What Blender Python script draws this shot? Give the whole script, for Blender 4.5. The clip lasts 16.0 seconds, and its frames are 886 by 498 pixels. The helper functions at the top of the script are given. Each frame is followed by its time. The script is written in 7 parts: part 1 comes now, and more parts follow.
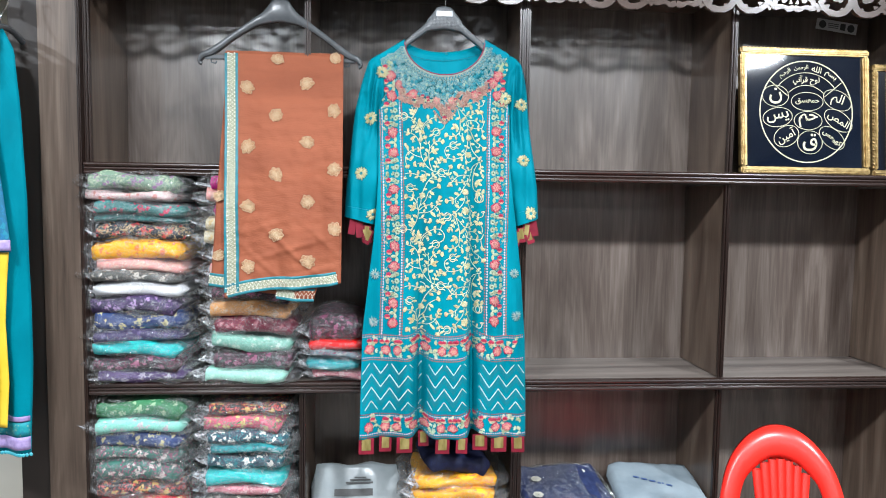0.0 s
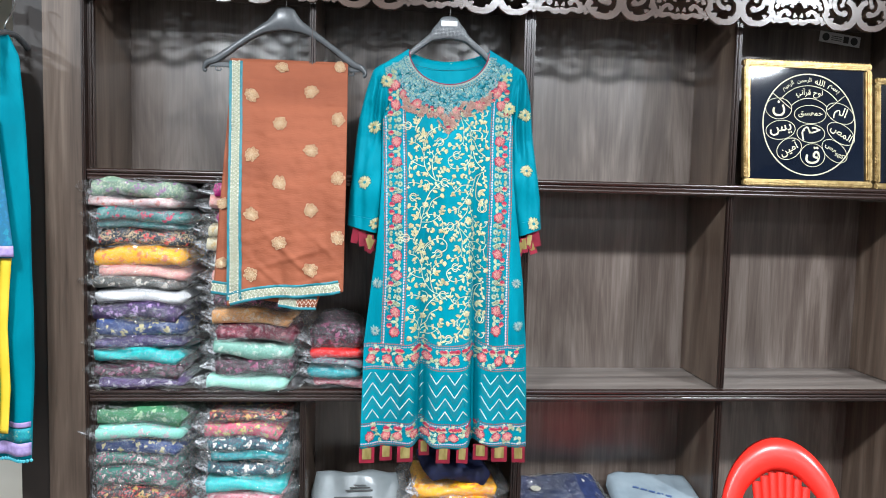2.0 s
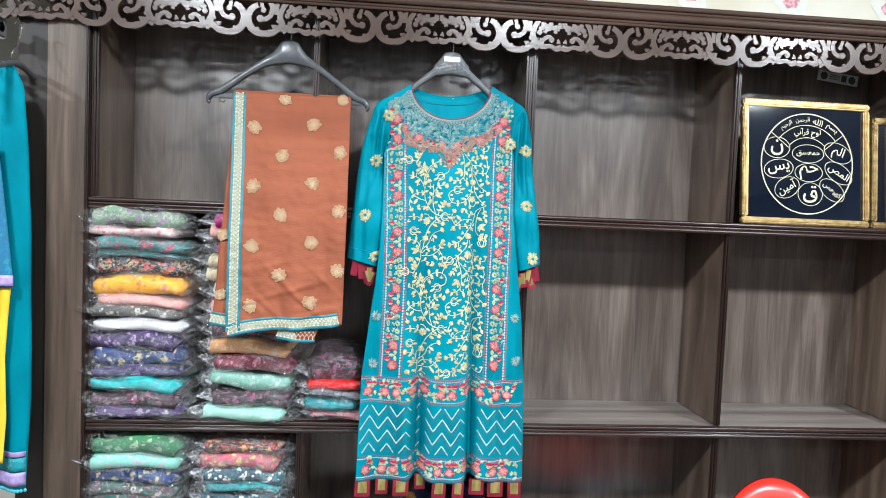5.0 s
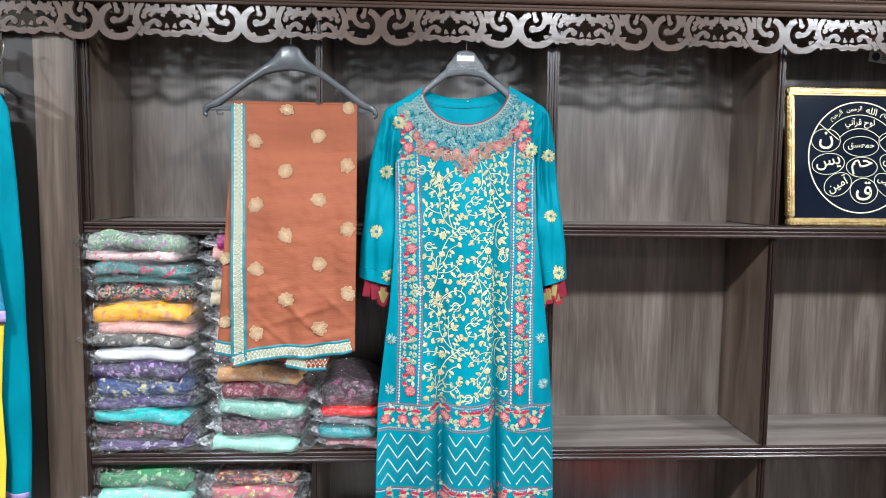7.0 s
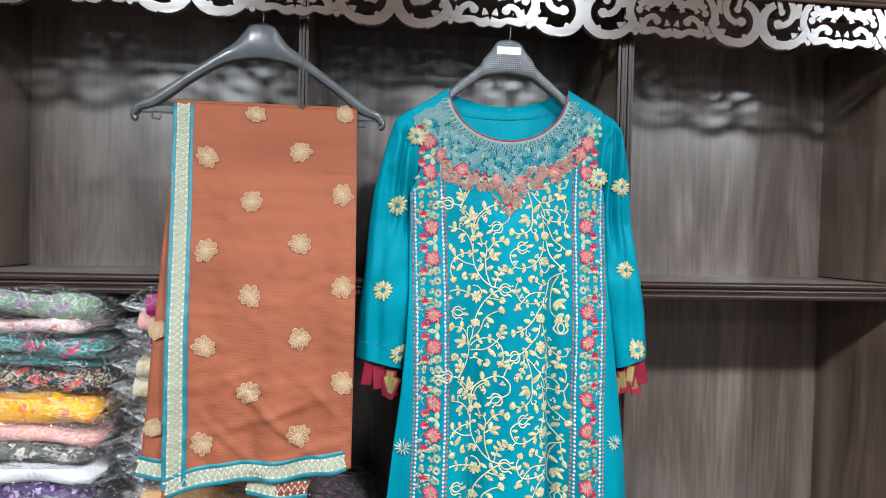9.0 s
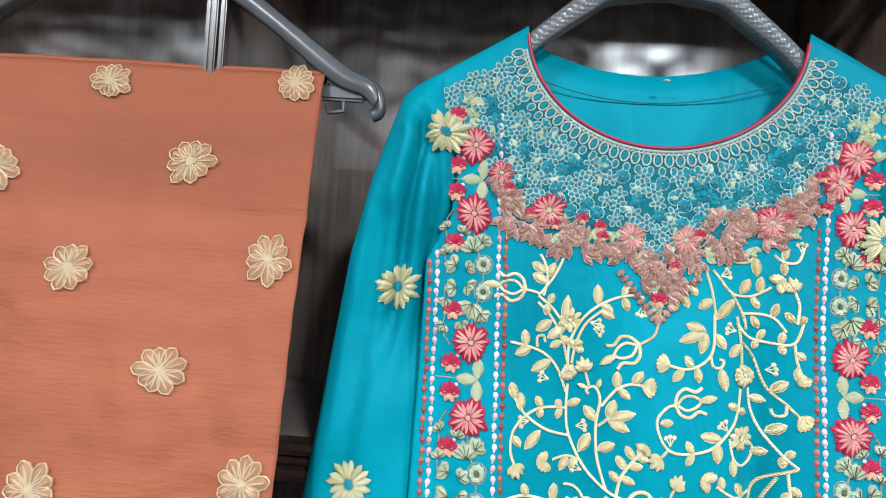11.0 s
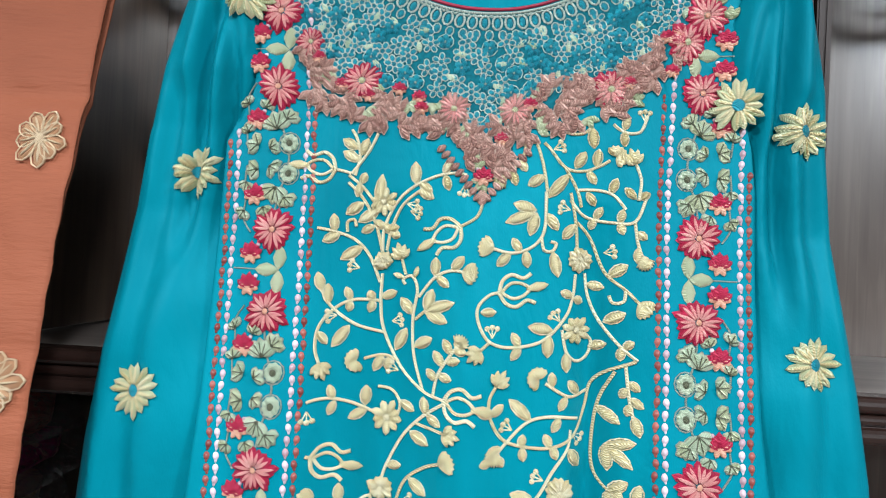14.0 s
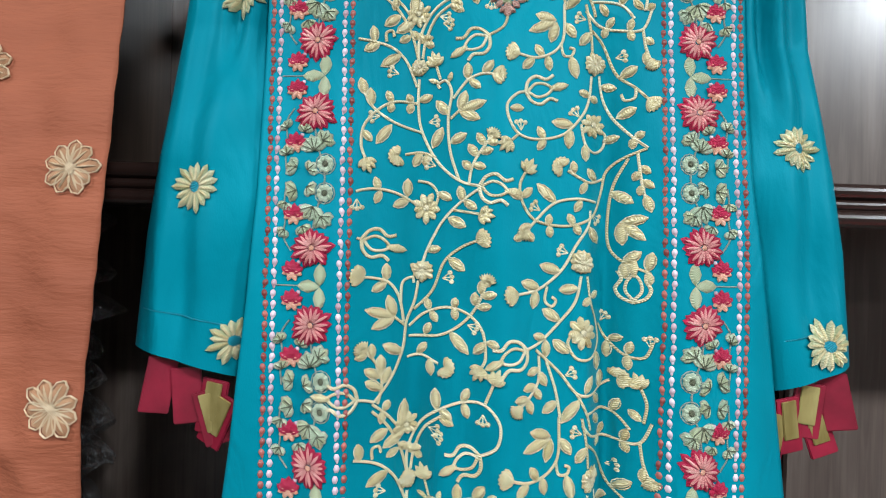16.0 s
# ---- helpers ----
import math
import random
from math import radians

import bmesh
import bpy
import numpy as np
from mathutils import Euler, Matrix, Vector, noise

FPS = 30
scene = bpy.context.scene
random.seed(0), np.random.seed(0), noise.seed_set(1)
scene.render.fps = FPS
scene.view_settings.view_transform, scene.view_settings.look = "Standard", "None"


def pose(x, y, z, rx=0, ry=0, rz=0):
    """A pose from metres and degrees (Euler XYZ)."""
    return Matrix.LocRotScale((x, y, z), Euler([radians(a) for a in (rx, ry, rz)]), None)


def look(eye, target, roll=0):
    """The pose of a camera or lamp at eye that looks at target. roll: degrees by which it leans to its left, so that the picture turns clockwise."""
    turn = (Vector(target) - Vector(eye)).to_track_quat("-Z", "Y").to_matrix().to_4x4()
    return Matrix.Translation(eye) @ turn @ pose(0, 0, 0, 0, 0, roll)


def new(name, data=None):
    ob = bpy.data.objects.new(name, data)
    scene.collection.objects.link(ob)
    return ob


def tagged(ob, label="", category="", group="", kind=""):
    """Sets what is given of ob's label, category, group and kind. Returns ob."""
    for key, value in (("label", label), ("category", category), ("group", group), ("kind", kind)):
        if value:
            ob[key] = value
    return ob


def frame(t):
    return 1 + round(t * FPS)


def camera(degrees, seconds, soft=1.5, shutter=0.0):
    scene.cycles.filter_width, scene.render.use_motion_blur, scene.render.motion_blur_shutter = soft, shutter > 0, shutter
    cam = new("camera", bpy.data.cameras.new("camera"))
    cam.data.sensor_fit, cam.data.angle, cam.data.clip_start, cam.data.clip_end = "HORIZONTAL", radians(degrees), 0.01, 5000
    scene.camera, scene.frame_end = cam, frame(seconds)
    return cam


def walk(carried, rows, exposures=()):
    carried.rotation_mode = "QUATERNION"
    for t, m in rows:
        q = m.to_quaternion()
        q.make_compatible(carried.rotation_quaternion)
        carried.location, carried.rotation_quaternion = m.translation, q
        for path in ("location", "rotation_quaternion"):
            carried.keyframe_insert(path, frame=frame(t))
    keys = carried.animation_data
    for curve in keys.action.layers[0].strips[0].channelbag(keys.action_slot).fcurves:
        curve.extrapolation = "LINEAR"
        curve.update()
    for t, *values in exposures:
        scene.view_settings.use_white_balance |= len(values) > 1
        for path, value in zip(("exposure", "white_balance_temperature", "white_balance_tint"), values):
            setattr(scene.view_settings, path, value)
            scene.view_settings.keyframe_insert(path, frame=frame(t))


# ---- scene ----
cam = camera(66.0, 16.0, soft=1.0)
PATH = [
    (0, (-0.179, -0.054, 1.516), (-0.017, 1.934, 1.368), 0.8),
    (0.5, (-0.18, -0.051, 1.545), (0.006, 1.938, 1.453), 1.4),
    (1, (-0.19, -0.05, 1.546), (-0.02, 1.939, 1.422), 1.9),
    (1.5, (-0.179, -0.053, 1.541), (0.003, 1.934, 1.394), 1.4),
    (2, (-0.189, -0.053, 1.538), (-0.024, 1.935, 1.394), 1.4),
    (2.5, (-0.187, -0.054, 1.539), (-0.017, 1.933, 1.39), 1.2),
    (3, (-0.188, -0.048, 1.539), (-0.006, 1.938, 1.381), 0.9),
    (3.5, (-0.183, -0.051, 1.552), (-0.007, 1.935, 1.4), 1.1),
    (4, (-0.182, -0.042, 1.558), (-0.008, 1.943, 1.391), 1.2),
    (4.5, (-0.19, -0.056, 1.59), (0.0, 1.934, 1.52), 2.5),
    (4.7, (-0.2, -0.058, 1.592), (-0.022, 1.932, 1.509), 2.6),
    (6.8, (-0.165, 0.062, 1.673), (-0.009, 2.05, 1.508), 0.1),
    (7, (-0.168, 0.084, 1.684), (-0.07, 2.075, 1.513), 0.6),
    (7.5, (-0.189, 0.166, 1.718), (-0.017, 2.157, 1.655), 1.0),
    (8, (-0.233, 0.247, 1.725), (-0.052, 2.235, 1.609), 2.4),
    (8.5, (-0.253, 0.392, 1.689), (-0.026, 2.379, 1.664), 2.1),
    (9, (-0.295, 0.609, 1.679), (-0.048, 2.593, 1.637), 1.3),
    (9.2, (-0.301, 0.66, 1.677), (-0.073, 2.647, 1.66), 1.0),
    (11.3, (-0.119, 1.368, 1.783), (-0.231, 3.364, 1.838), 4.2),
    (11.5, (-0.085, 1.405, 1.804), (-0.168, 3.402, 1.888), 3.6),
    (12, (-0.038, 1.422, 1.818), (-0.147, 3.419, 1.83), 4.0),
    (12.5, (-0.012, 1.367, 1.806), (-0.169, 3.36, 1.881), 3.3),
    (13, (-0.008, 1.356, 1.772), (-0.143, 3.348, 1.887), 3.0),
    (13.5, (-0.007, 1.366, 1.721), (-0.123, 3.361, 1.797), 2.4),
    (14, (-0.03, 1.352, 1.676), (-0.128, 3.349, 1.71), 3.0),
    (14.5, (-0.038, 1.323, 1.641), (-0.164, 3.319, 1.658), 2.1),
    (15, (-0.06, 1.306, 1.624), (-0.088, 3.305, 1.683), 1.9),
    (15.5, (-0.076, 1.314, 1.574), (-0.035, 3.314, 1.576), 2.3),
    (16, (-0.078, 1.299, 1.545), (-0.049, 3.299, 1.526), 1.7),
]
walk(cam, [(t, look(eye, target, roll)) for t, eye, target, roll in PATH], [(0.0, 0.24), (7.6, 0.24), (9.2, 0.08), (11.5, 0.14), (12.5, 0.16), (14.0, -0.06), (15.0, -0.24), (16.0, -0.28)])

# ---- world and lamps ----
FLOOR, CEIL = 0.08, 2.70
world = bpy.data.worlds.new("world")
scene.world = world
world.use_nodes = True
world.node_tree.nodes["Background"].inputs[0].default_value = (0.9, 0.95, 1.0, 1)
world.node_tree.nodes["Background"].inputs[1].default_value = 0.05


# ---- materials ----
def shader(name):
    m = bpy.data.materials.new(name)
    m.use_nodes = True
    nt = m.node_tree
    return m, nt, nt.nodes, nt.links, nt.nodes["Principled BSDF"]


def ramp_node(nodes, stops):
    r = nodes.new("ShaderNodeValToRGB")
    while len(r.color_ramp.elements) < len(stops):
        r.color_ramp.elements.new(0.5)
    for e, (p, c) in zip(r.color_ramp.elements, stops):
        e.position, e.color = p, (*c, 1)
    return r


def noise_node(nt, scale, stretch=(1, 1, 1), detail=4, space="Object", distortion=0.0):
    tc = nt.nodes.new("ShaderNodeTexCoord")
    mp = nt.nodes.new("ShaderNodeMapping")
    mp.inputs["Scale"].default_value = stretch
    nz = nt.nodes.new("ShaderNodeTexNoise")
    nz.inputs["Scale"].default_value = scale
    nz.inputs["Detail"].default_value = detail
    nz.inputs["Distortion"].default_value = distortion
    nt.links.new(tc.outputs[space], mp.inputs[0])
    nt.links.new(mp.outputs[0], nz.inputs["Vector"])
    return nz


def bump_in(nt, source, bsdf, strength, distance):
    b = nt.nodes.new("ShaderNodeBump")
    b.inputs["Strength"].default_value = strength
    b.inputs["Distance"].default_value = distance
    nt.links.new(source, b.inputs["Height"])
    nt.links.new(b.outputs[0], bsdf.inputs["Normal"])
    return b


def mottled(name, a, b, scale=30, rough=0.6, stretch=(1, 1, 1), bump=0.15, dist=0.001, metal=0.0, fine=None, spec=0.5, lo=0.3, hi=0.7):
    """Two tones mixed by noise at one scale, relief at a finer one."""
    m, nt, nodes, links, p = shader(name)
    nz = noise_node(nt, scale, stretch)
    r = ramp_node(nodes, [(lo, a), (hi, b)])
    links.new(nz.outputs["Fac"], r.inputs[0])
    links.new(r.outputs[0], p.inputs["Base Color"])
    p.inputs["Roughness"].default_value = rough
    p.inputs["Metallic"].default_value = metal
    p.inputs["Specular IOR Level"].default_value = spec
    f = noise_node(nt, fine or scale * 6, stretch, 3)
    bump_in(nt, f.outputs["Fac"], p, bump, dist)
    return m


def wood(name, dark, mid, light, rough=0.42, along=(1, 1, 0.07), spec=0.5):
    """Printed laminate with long upright grain and broad streaks."""
    m, nt, nodes, links, p = shader(name)
    broad = noise_node(nt, 5, (along[0], along[1], along[2] * 1.9), 5, distortion=3.4)
    fine = noise_node(nt, 120, (along[0], along[1], along[2] * 0.6), 8, distortion=0.8)
    mx = nodes.new("ShaderNodeMix")
    mx.data_type = "FLOAT"
    mx.inputs[0].default_value = 0.30
    links.new(broad.outputs["Fac"], mx.inputs[2])
    links.new(fine.outputs["Fac"], mx.inputs[3])
    r = ramp_node(nodes, [(0.34, dark), (0.5, mid), (0.66, light)])
    links.new(mx.outputs[0], r.inputs[0])
    links.new(r.outputs[0], p.inputs["Base Color"])
    p.inputs["Roughness"].default_value = rough
    p.inputs["Specular IOR Level"].default_value = spec
    bump_in(nt, fine.outputs["Fac"], p, 0.12, 0.0006)
    return m


PANEL = wood("pale_grey_brown_laminate", (0.052, 0.036, 0.029), (0.094, 0.071, 0.059), (0.155, 0.124, 0.106), rough=0.27, spec=1.0)
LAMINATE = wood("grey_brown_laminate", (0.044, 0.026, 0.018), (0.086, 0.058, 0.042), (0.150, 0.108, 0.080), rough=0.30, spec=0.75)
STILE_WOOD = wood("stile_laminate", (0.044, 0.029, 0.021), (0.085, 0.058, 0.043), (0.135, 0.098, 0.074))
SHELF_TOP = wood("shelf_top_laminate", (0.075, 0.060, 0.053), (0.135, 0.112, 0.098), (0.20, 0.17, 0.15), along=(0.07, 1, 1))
POLISHED = mottled("polished_dark_wood", (0.010, 0.005, 0.004), (0.026, 0.013, 0.010), 14, 0.26, (0.12, 1, 1), 0.08, 0.0008)
POLISHED_UP = mottled("polished_dark_wood_upright", (0.010, 0.005, 0.004), (0.028, 0.015, 0.011), 14, 0.28, (1, 1, 0.12), 0.08, 0.0008)
CARVED = mottled("carved_dark_wood", (0.040, 0.022, 0.015), (0.085, 0.052, 0.039), 20, 0.27, (0.15, 1, 1), 0.25, 0.0012, spec=0.48)
DARK_STILE = mottled("dark_stile", (0.008, 0.005, 0.004), (0.020, 0.013, 0.010), 18, 0.5, (1, 1, 0.2))
PAPER = mottled("cream_wallpaper", (0.49, 0.44, 0.32), (0.57, 0.55, 0.47), 5, 0.55)
PLASTER = mottled("cream_plaster", (0.62, 0.58, 0.50), (0.70, 0.67, 0.60), 3, 0.7)
FITTINGS = mottled("shop_fittings", (0.05, 0.045, 0.042), (0.11, 0.10, 0.095), 2, 0.6)
PINKISH = mottled("pink_plaster", (0.60, 0.42, 0.38), (0.68, 0.50, 0.46), 4, 0.7)
WHITE = mottled("white_ceiling", (0.74, 0.75, 0.76), (0.80, 0.80, 0.80), 3, 0.7)
FLOOR_TILE = mottled("beige_floor_tile", (0.12, 0.11, 0.10), (0.17, 0.155, 0.14), 6, 0.25)
TEAL = mottled("teal_cotton", (0.0003, 0.128, 0.172), (0.0005, 0.192, 0.250), 9, 0.45, (1, 1, 0.5), 0.25, 0.0006, fine=900, spec=0.20)
TEAL.node_tree.nodes["Principled BSDF"].inputs["Specular Tint"].default_value = (0.10, 0.62, 0.80, 1)


def wrinkled(m, scale, stretch, distance):
    """Adds soft creases of the cloth below the fine weave relief."""
    nt = m.node_tree
    p = nt.nodes["Principled BSDF"]
    weave = p.inputs["Normal"].links[0].from_node
    nz = noise_node(nt, scale, stretch, 3, distortion=1.2)
    b = nt.nodes.new("ShaderNodeBump")
    b.inputs["Strength"].default_value, b.inputs["Distance"].default_value = 1.0, distance
    nt.links.new(nz.outputs["Fac"], b.inputs["Height"])
    nt.links.new(b.outputs[0], weave.inputs["Normal"])


wrinkled(TEAL, 16, (1, 1, 0.45), 0.0045)
RUST = mottled("rust_chiffon", (0.185, 0.052, 0.025), (0.268, 0.081, 0.040), 12, 0.72, (0.16, 1, 1), 0.6, 0.0016, fine=330, spec=0.2)
BLACK_PLASTIC = mottled("black_plastic", (0.052, 0.056, 0.060), (0.078, 0.082, 0.087), 40, 0.27, bump=0.05)


def dimpled(name, a, b):
    """Moulded plastic with a close grid of small dimples."""
    m = mottled(name, a, b, 40, 0.30, bump=0.05)
    nt = m.node_tree
    tc = nt.nodes.new("ShaderNodeTexCoord")
    v = nt.nodes.new("ShaderNodeTexVoronoi")
    v.inputs["Scale"].default_value = 270
    v.inputs["Randomness"].default_value = 0.15
    nt.links.new(tc.outputs["Object"], v.inputs["Vector"])
    bump_in(nt, v.outputs["Distance"], nt.nodes["Principled BSDF"], 0.9, 0.0010)
    return m


GREY_PLASTIC = dimpled("dimpled_grey_plastic", (0.075, 0.080, 0.086), (0.110, 0.116, 0.122))
RED_PLASTIC = mottled("red_plastic", (0.62, 0.016, 0.010), (0.70, 0.022, 0.014), 9, 0.3, bump=0.04)
CHROME = mottled("chrome", (0.6, 0.6, 0.6), (0.7, 0.7, 0.7), 20, 0.18, metal=1.0, bump=0.03)
GILT = mottled("gilt_frame", (0.22, 0.135, 0.045), (0.46, 0.33, 0.15), 60, 0.36, metal=0.75, bump=0.5, dist=0.002, fine=160)
GLASS_BLACK = mottled("dark_glazed_velvet", (0.003, 0.005, 0.011), (0.007, 0.011, 0.020), 6, 0.05, bump=0.0)


# ---- helpers for meshes ----
def part(name, bm, material, parent=None, label="", smooth=False):
    """Links a bmesh as one mesh object under a thing or a part."""
    me = bpy.data.meshes.new(name)
    bm.to_mesh(me)
    bm.free()
    return link(name, me, material, parent, label, smooth)


def link(name, me, material, parent=None, label="", smooth=False):
    ob = new(name, me)
    if material is not None and not me.materials:
        me.materials.append(material)
    if smooth:
        me.polygons.foreach_set("use_smooth", [True] * len(me.polygons))
    if parent:
        ob.parent = parent
    if label:
        ob["label"] = label
    return ob


def thing(name, at, label, category, group="", kind=""):
    ob = new(name)
    ob.empty_display_size = 0.05
    ob.location = at
    return tagged(ob, label, category, group, kind)


def rel(parent, ob):
    """Keeps world coordinates of a part whose mesh was built in world space."""
    ob.matrix_parent_inverse = Matrix.Translation(-Vector(parent.location))
    return ob


def box(bm, x0, x1, y0, y1, z0, z1, bevel=0.0):
    r = bmesh.ops.create_cube(bm, size=1.0, matrix=Matrix.Translation(((x0 + x1) / 2, (y0 + y1) / 2, (z0 + z1) / 2)) @ Matrix.Diagonal((x1 - x0, y1 - y0, z1 - z0, 1)))
    if bevel:
        es = list({e for v in r["verts"] for e in v.link_edges})
        bmesh.ops.bevel(bm, geom=es, offset=bevel, segments=2, affect="EDGES")
    return bm


def boxed(*a, **k):
    return box(bmesh.new(), *a, **k)


def swept(profile, start, end, closed=True):
    """A moulding: a profile of (y, z) swept along x."""
    bm = bmesh.new()
    rings = [[bm.verts.new((x, y, z)) for y, z in profile] for x in (start, end)]
    n = len(profile)
    for i in range(n):
        bm.faces.new((rings[0][i], rings[0][(i + 1) % n], rings[1][(i + 1) % n], rings[1][i]))
    bm.faces.new(rings[0][::-1])
    bm.faces.new(rings[1])
    bmesh.ops.recalc_face_normals(bm, faces=bm.faces)
    return bm


def tube(bm, pts, r, sides=6, cap=True, taper=None):
    """A round rod along points; taper gives the radius at each point."""
    pts = [Vector(p) for p in pts]
    rings = []
    for i, p in enumerate(pts):
        d = (pts[min(i + 1, len(pts) - 1)] - pts[max(i - 1, 0)]).normalized()
        a = Vector((0, 1, 0)) if abs(d.y) < 0.9 else Vector((1, 0, 0))
        u = d.cross(a).normalized()
        w = d.cross(u)
        rr = taper[i] if taper else r
        rings.append([bm.verts.new(p + rr * (math.cos(k * math.tau / sides) * u + math.sin(k * math.tau / sides) * w)) for k in range(sides)])
    for a, b in zip(rings, rings[1:]):
        for k in range(sides):
            bm.faces.new((a[k], a[(k + 1) % sides], b[(k + 1) % sides], b[k]))
    if cap:
        bm.faces.new(rings[0][::-1])
        bm.faces.new(rings[-1])
    return bm


def spline(pts, n=8):
    """Catmull-Rom through a few points."""
    out = []
    P = [pts[0], *pts, pts[-1]]
    for i in range(1, len(P) - 2):
        for k in range(n):
            t = k / n
            out.append(tuple(0.5 * ((2 * b) + (-a + c) * t + (2 * a - 5 * b + 4 * c - d) * t * t + (-a + 3 * b - 3 * c + d) * t ** 3) for a, b, c, d in zip(P[i - 1], P[i], P[i + 1], P[i + 2])))
    out.append(tuple(pts[-1]))
    return out


def lerp_at(keys, v):
    """Piecewise linear value; keys are (position, value) rising."""
    if v <= keys[0][0]:
        return keys[0][1]
    for (a, p), (b, q) in zip(keys, keys[1:]):
        if v <= b:
            return p + (q - p) * (v - a) / (b - a)
    return keys[-1][1]


# ---- the room ----
def room():
    tagged(part("floor", boxed(-3.2, 3.2, -3.2, 2.3, FLOOR - 0.1, FLOOR), FLOOR_TILE), "beige polished tile floor of the shop", "floor", kind="structure")
    tagged(part("ceiling", boxed(-3.2, 3.2, -3.2, 2.3, CEIL, CEIL + 0.1), WHITE), "plain white shop ceiling", "ceiling", kind="structure")
    tagged(part("wall_north", boxed(-3.2, 3.2, 2.2, 2.3, FLOOR, CEIL), PLASTER), "cream wall behind the shelves", "wall", kind="structure")
    tagged(part("wall_south", boxed(-3.2, 3.2, -3.3, -3.2, FLOOR, 1.75), FITTINGS), "dark panelled wall", "wall", kind="structure")
    # unseen upper part, added in white to brighten reflections in the glossy back panels
    tagged(part("wall_south_upper", boxed(-3.2, 3.2, -3.3, -3.2, 1.75, CEIL), WHITE), "unseen white upper wall, added to reflect in shelf panels", "wall", kind="structure")
    tagged(part("wall_west", boxed(-3.3, -3.2, -3.2, 2.3, FLOOR, CEIL), FITTINGS), "dark panelled wall", "wall", kind="structure")
    tagged(part("wall_east", boxed(3.2, 3.3, -3.2, 2.3, FLOOR, CEIL), FITTINGS), "dark panelled wall", "wall", kind="structure")


room()


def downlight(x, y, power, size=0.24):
    """A round recessed ceiling lamp, out of view."""
    lamp = thing("ceiling_downlight", (x, y, CEIL), "unseen round white ceiling downlight, switched on", "downlight", "ceiling downlights")
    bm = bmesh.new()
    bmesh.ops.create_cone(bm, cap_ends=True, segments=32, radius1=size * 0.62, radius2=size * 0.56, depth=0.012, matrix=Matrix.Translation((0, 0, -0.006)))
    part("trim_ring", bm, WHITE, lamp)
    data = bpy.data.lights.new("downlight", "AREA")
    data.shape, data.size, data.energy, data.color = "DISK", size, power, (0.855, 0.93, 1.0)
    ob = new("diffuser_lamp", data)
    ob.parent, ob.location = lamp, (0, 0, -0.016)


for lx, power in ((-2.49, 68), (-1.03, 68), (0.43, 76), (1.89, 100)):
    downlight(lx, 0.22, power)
    # rear row is an unseen addition that lends sheen to the upper panels
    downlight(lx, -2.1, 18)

# ---- the shelf unit ----
FRONT, DIV, BACK = 1.82, 1.84, 2.10
DIVS = (-0.972, -0.397, 0.195, 0.795, 1.385)
SH1, SH2, SH3 = 1.600, 1.004, 0.42
unit = thing("shelf_unit", (0.2, 1.95, FLOOR), "dark brown built-in wooden shelf unit with open cubbies and carved cornice", "shelving")


def up(name, bm, mat, label="", smooth=False):
    return rel(unit, part(name, bm, mat, unit, label, smooth))


def bead(y, z, r, n=6):
    """Points of a half-round bead that stands out towards the room."""
    return [(y - r * math.sin(a), z + r * math.cos(a)) for a in [math.pi * (0.08 + 0.84 * k / n) for k in range(n + 1)]]


def lip(z, x0, x1):
    """Stepped and rounded front moulding of one shelf."""
    y = FRONT
    prof = [(y + 0.02, z), *bead(y + 0.006, z - 0.006, 0.006), *bead(y + 0.007, z - 0.0165, 0.004), *bead(y + 0.007, z - 0.027, 0.006), (y + 0.010, z - 0.034), (y + 0.02, z - 0.034)]
    return up("shelf_lip", swept(prof, x0, x1), POLISHED, "polished dark moulded shelf edge")


def divider_front(x, z0, z1, w=0.018):
    """Fluted upright front edge of a divider."""
    bm = bmesh.new()
    n = 3 if w < 0.025 else 5
    for k in range(n):
        a, b = x - w / 2 + k * w / n, x - w / 2 + (k + 1) * w / n
        box(bm, a + 0.0006, b - 0.0006, DIV - (0.004 if k % 2 else 0.0015), DIV + 0.012, z0, z1, 0.0012)
    return up("divider_edge", bm, POLISHED_UP, "polished fluted divider edge")


def shelves():
    up("back_panel", boxed(DIVS[0] - 0.03, 2.0, BACK, BACK + 0.018, FLOOR + 0.05, 2.16), PANEL)
    up("top_board", boxed(-1.12, 2.0, DIV + 0.02, BACK, 2.115, 2.14), LAMINATE)
    for z in (SH1, SH2, SH3):
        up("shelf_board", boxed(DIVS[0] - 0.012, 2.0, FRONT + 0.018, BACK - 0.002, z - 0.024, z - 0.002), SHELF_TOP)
        lip(z, DIVS[0] - 0.006, 2.0)
    up("plinth", boxed(-1.08, 2.0, DIV, DIV + 0.02, FLOOR, FLOOR + 0.08), POLISHED)
    rows = ((SH1 + 0.001, 2.115, 0), (SH2 + 0.001, SH1 - 0.035, 1), (SH3 + 0.001, SH2 - 0.035, 2), (FLOOR + 0.08, SH3 - 0.035, 3))
    for z0, z1, r in rows:
        for k, x in enumerate(DIVS):
            if k == 1 and r == 1:
                continue
            if k == 1 and r >= 2:
                x -= 0.016
            w = 0.032 if k == 2 else 0.018
            up("divider", boxed(x - 0.008, x + 0.008, DIV + 0.012, BACK - 0.001, z0, z1), LAMINATE)
            divider_front(x, z0, z1, w)
    # upright stiles that close the unit at its end
    up("end_stile", boxed(-1.085, -0.99, 1.822, 1.85, FLOOR, 2.06), STILE_WOOD, "grey-brown laminate stile")
    up("stile_bead", boxed(-0.990, -0.981, 1.818, 1.85, FLOOR, 2.06, 0.003), POLISHED_UP)
    up("dark_end_panel", boxed(-1.16, -1.085, 1.828, 2.06, FLOOR, 2.06), DARK_STILE, "dark stained end panel")


shelves()

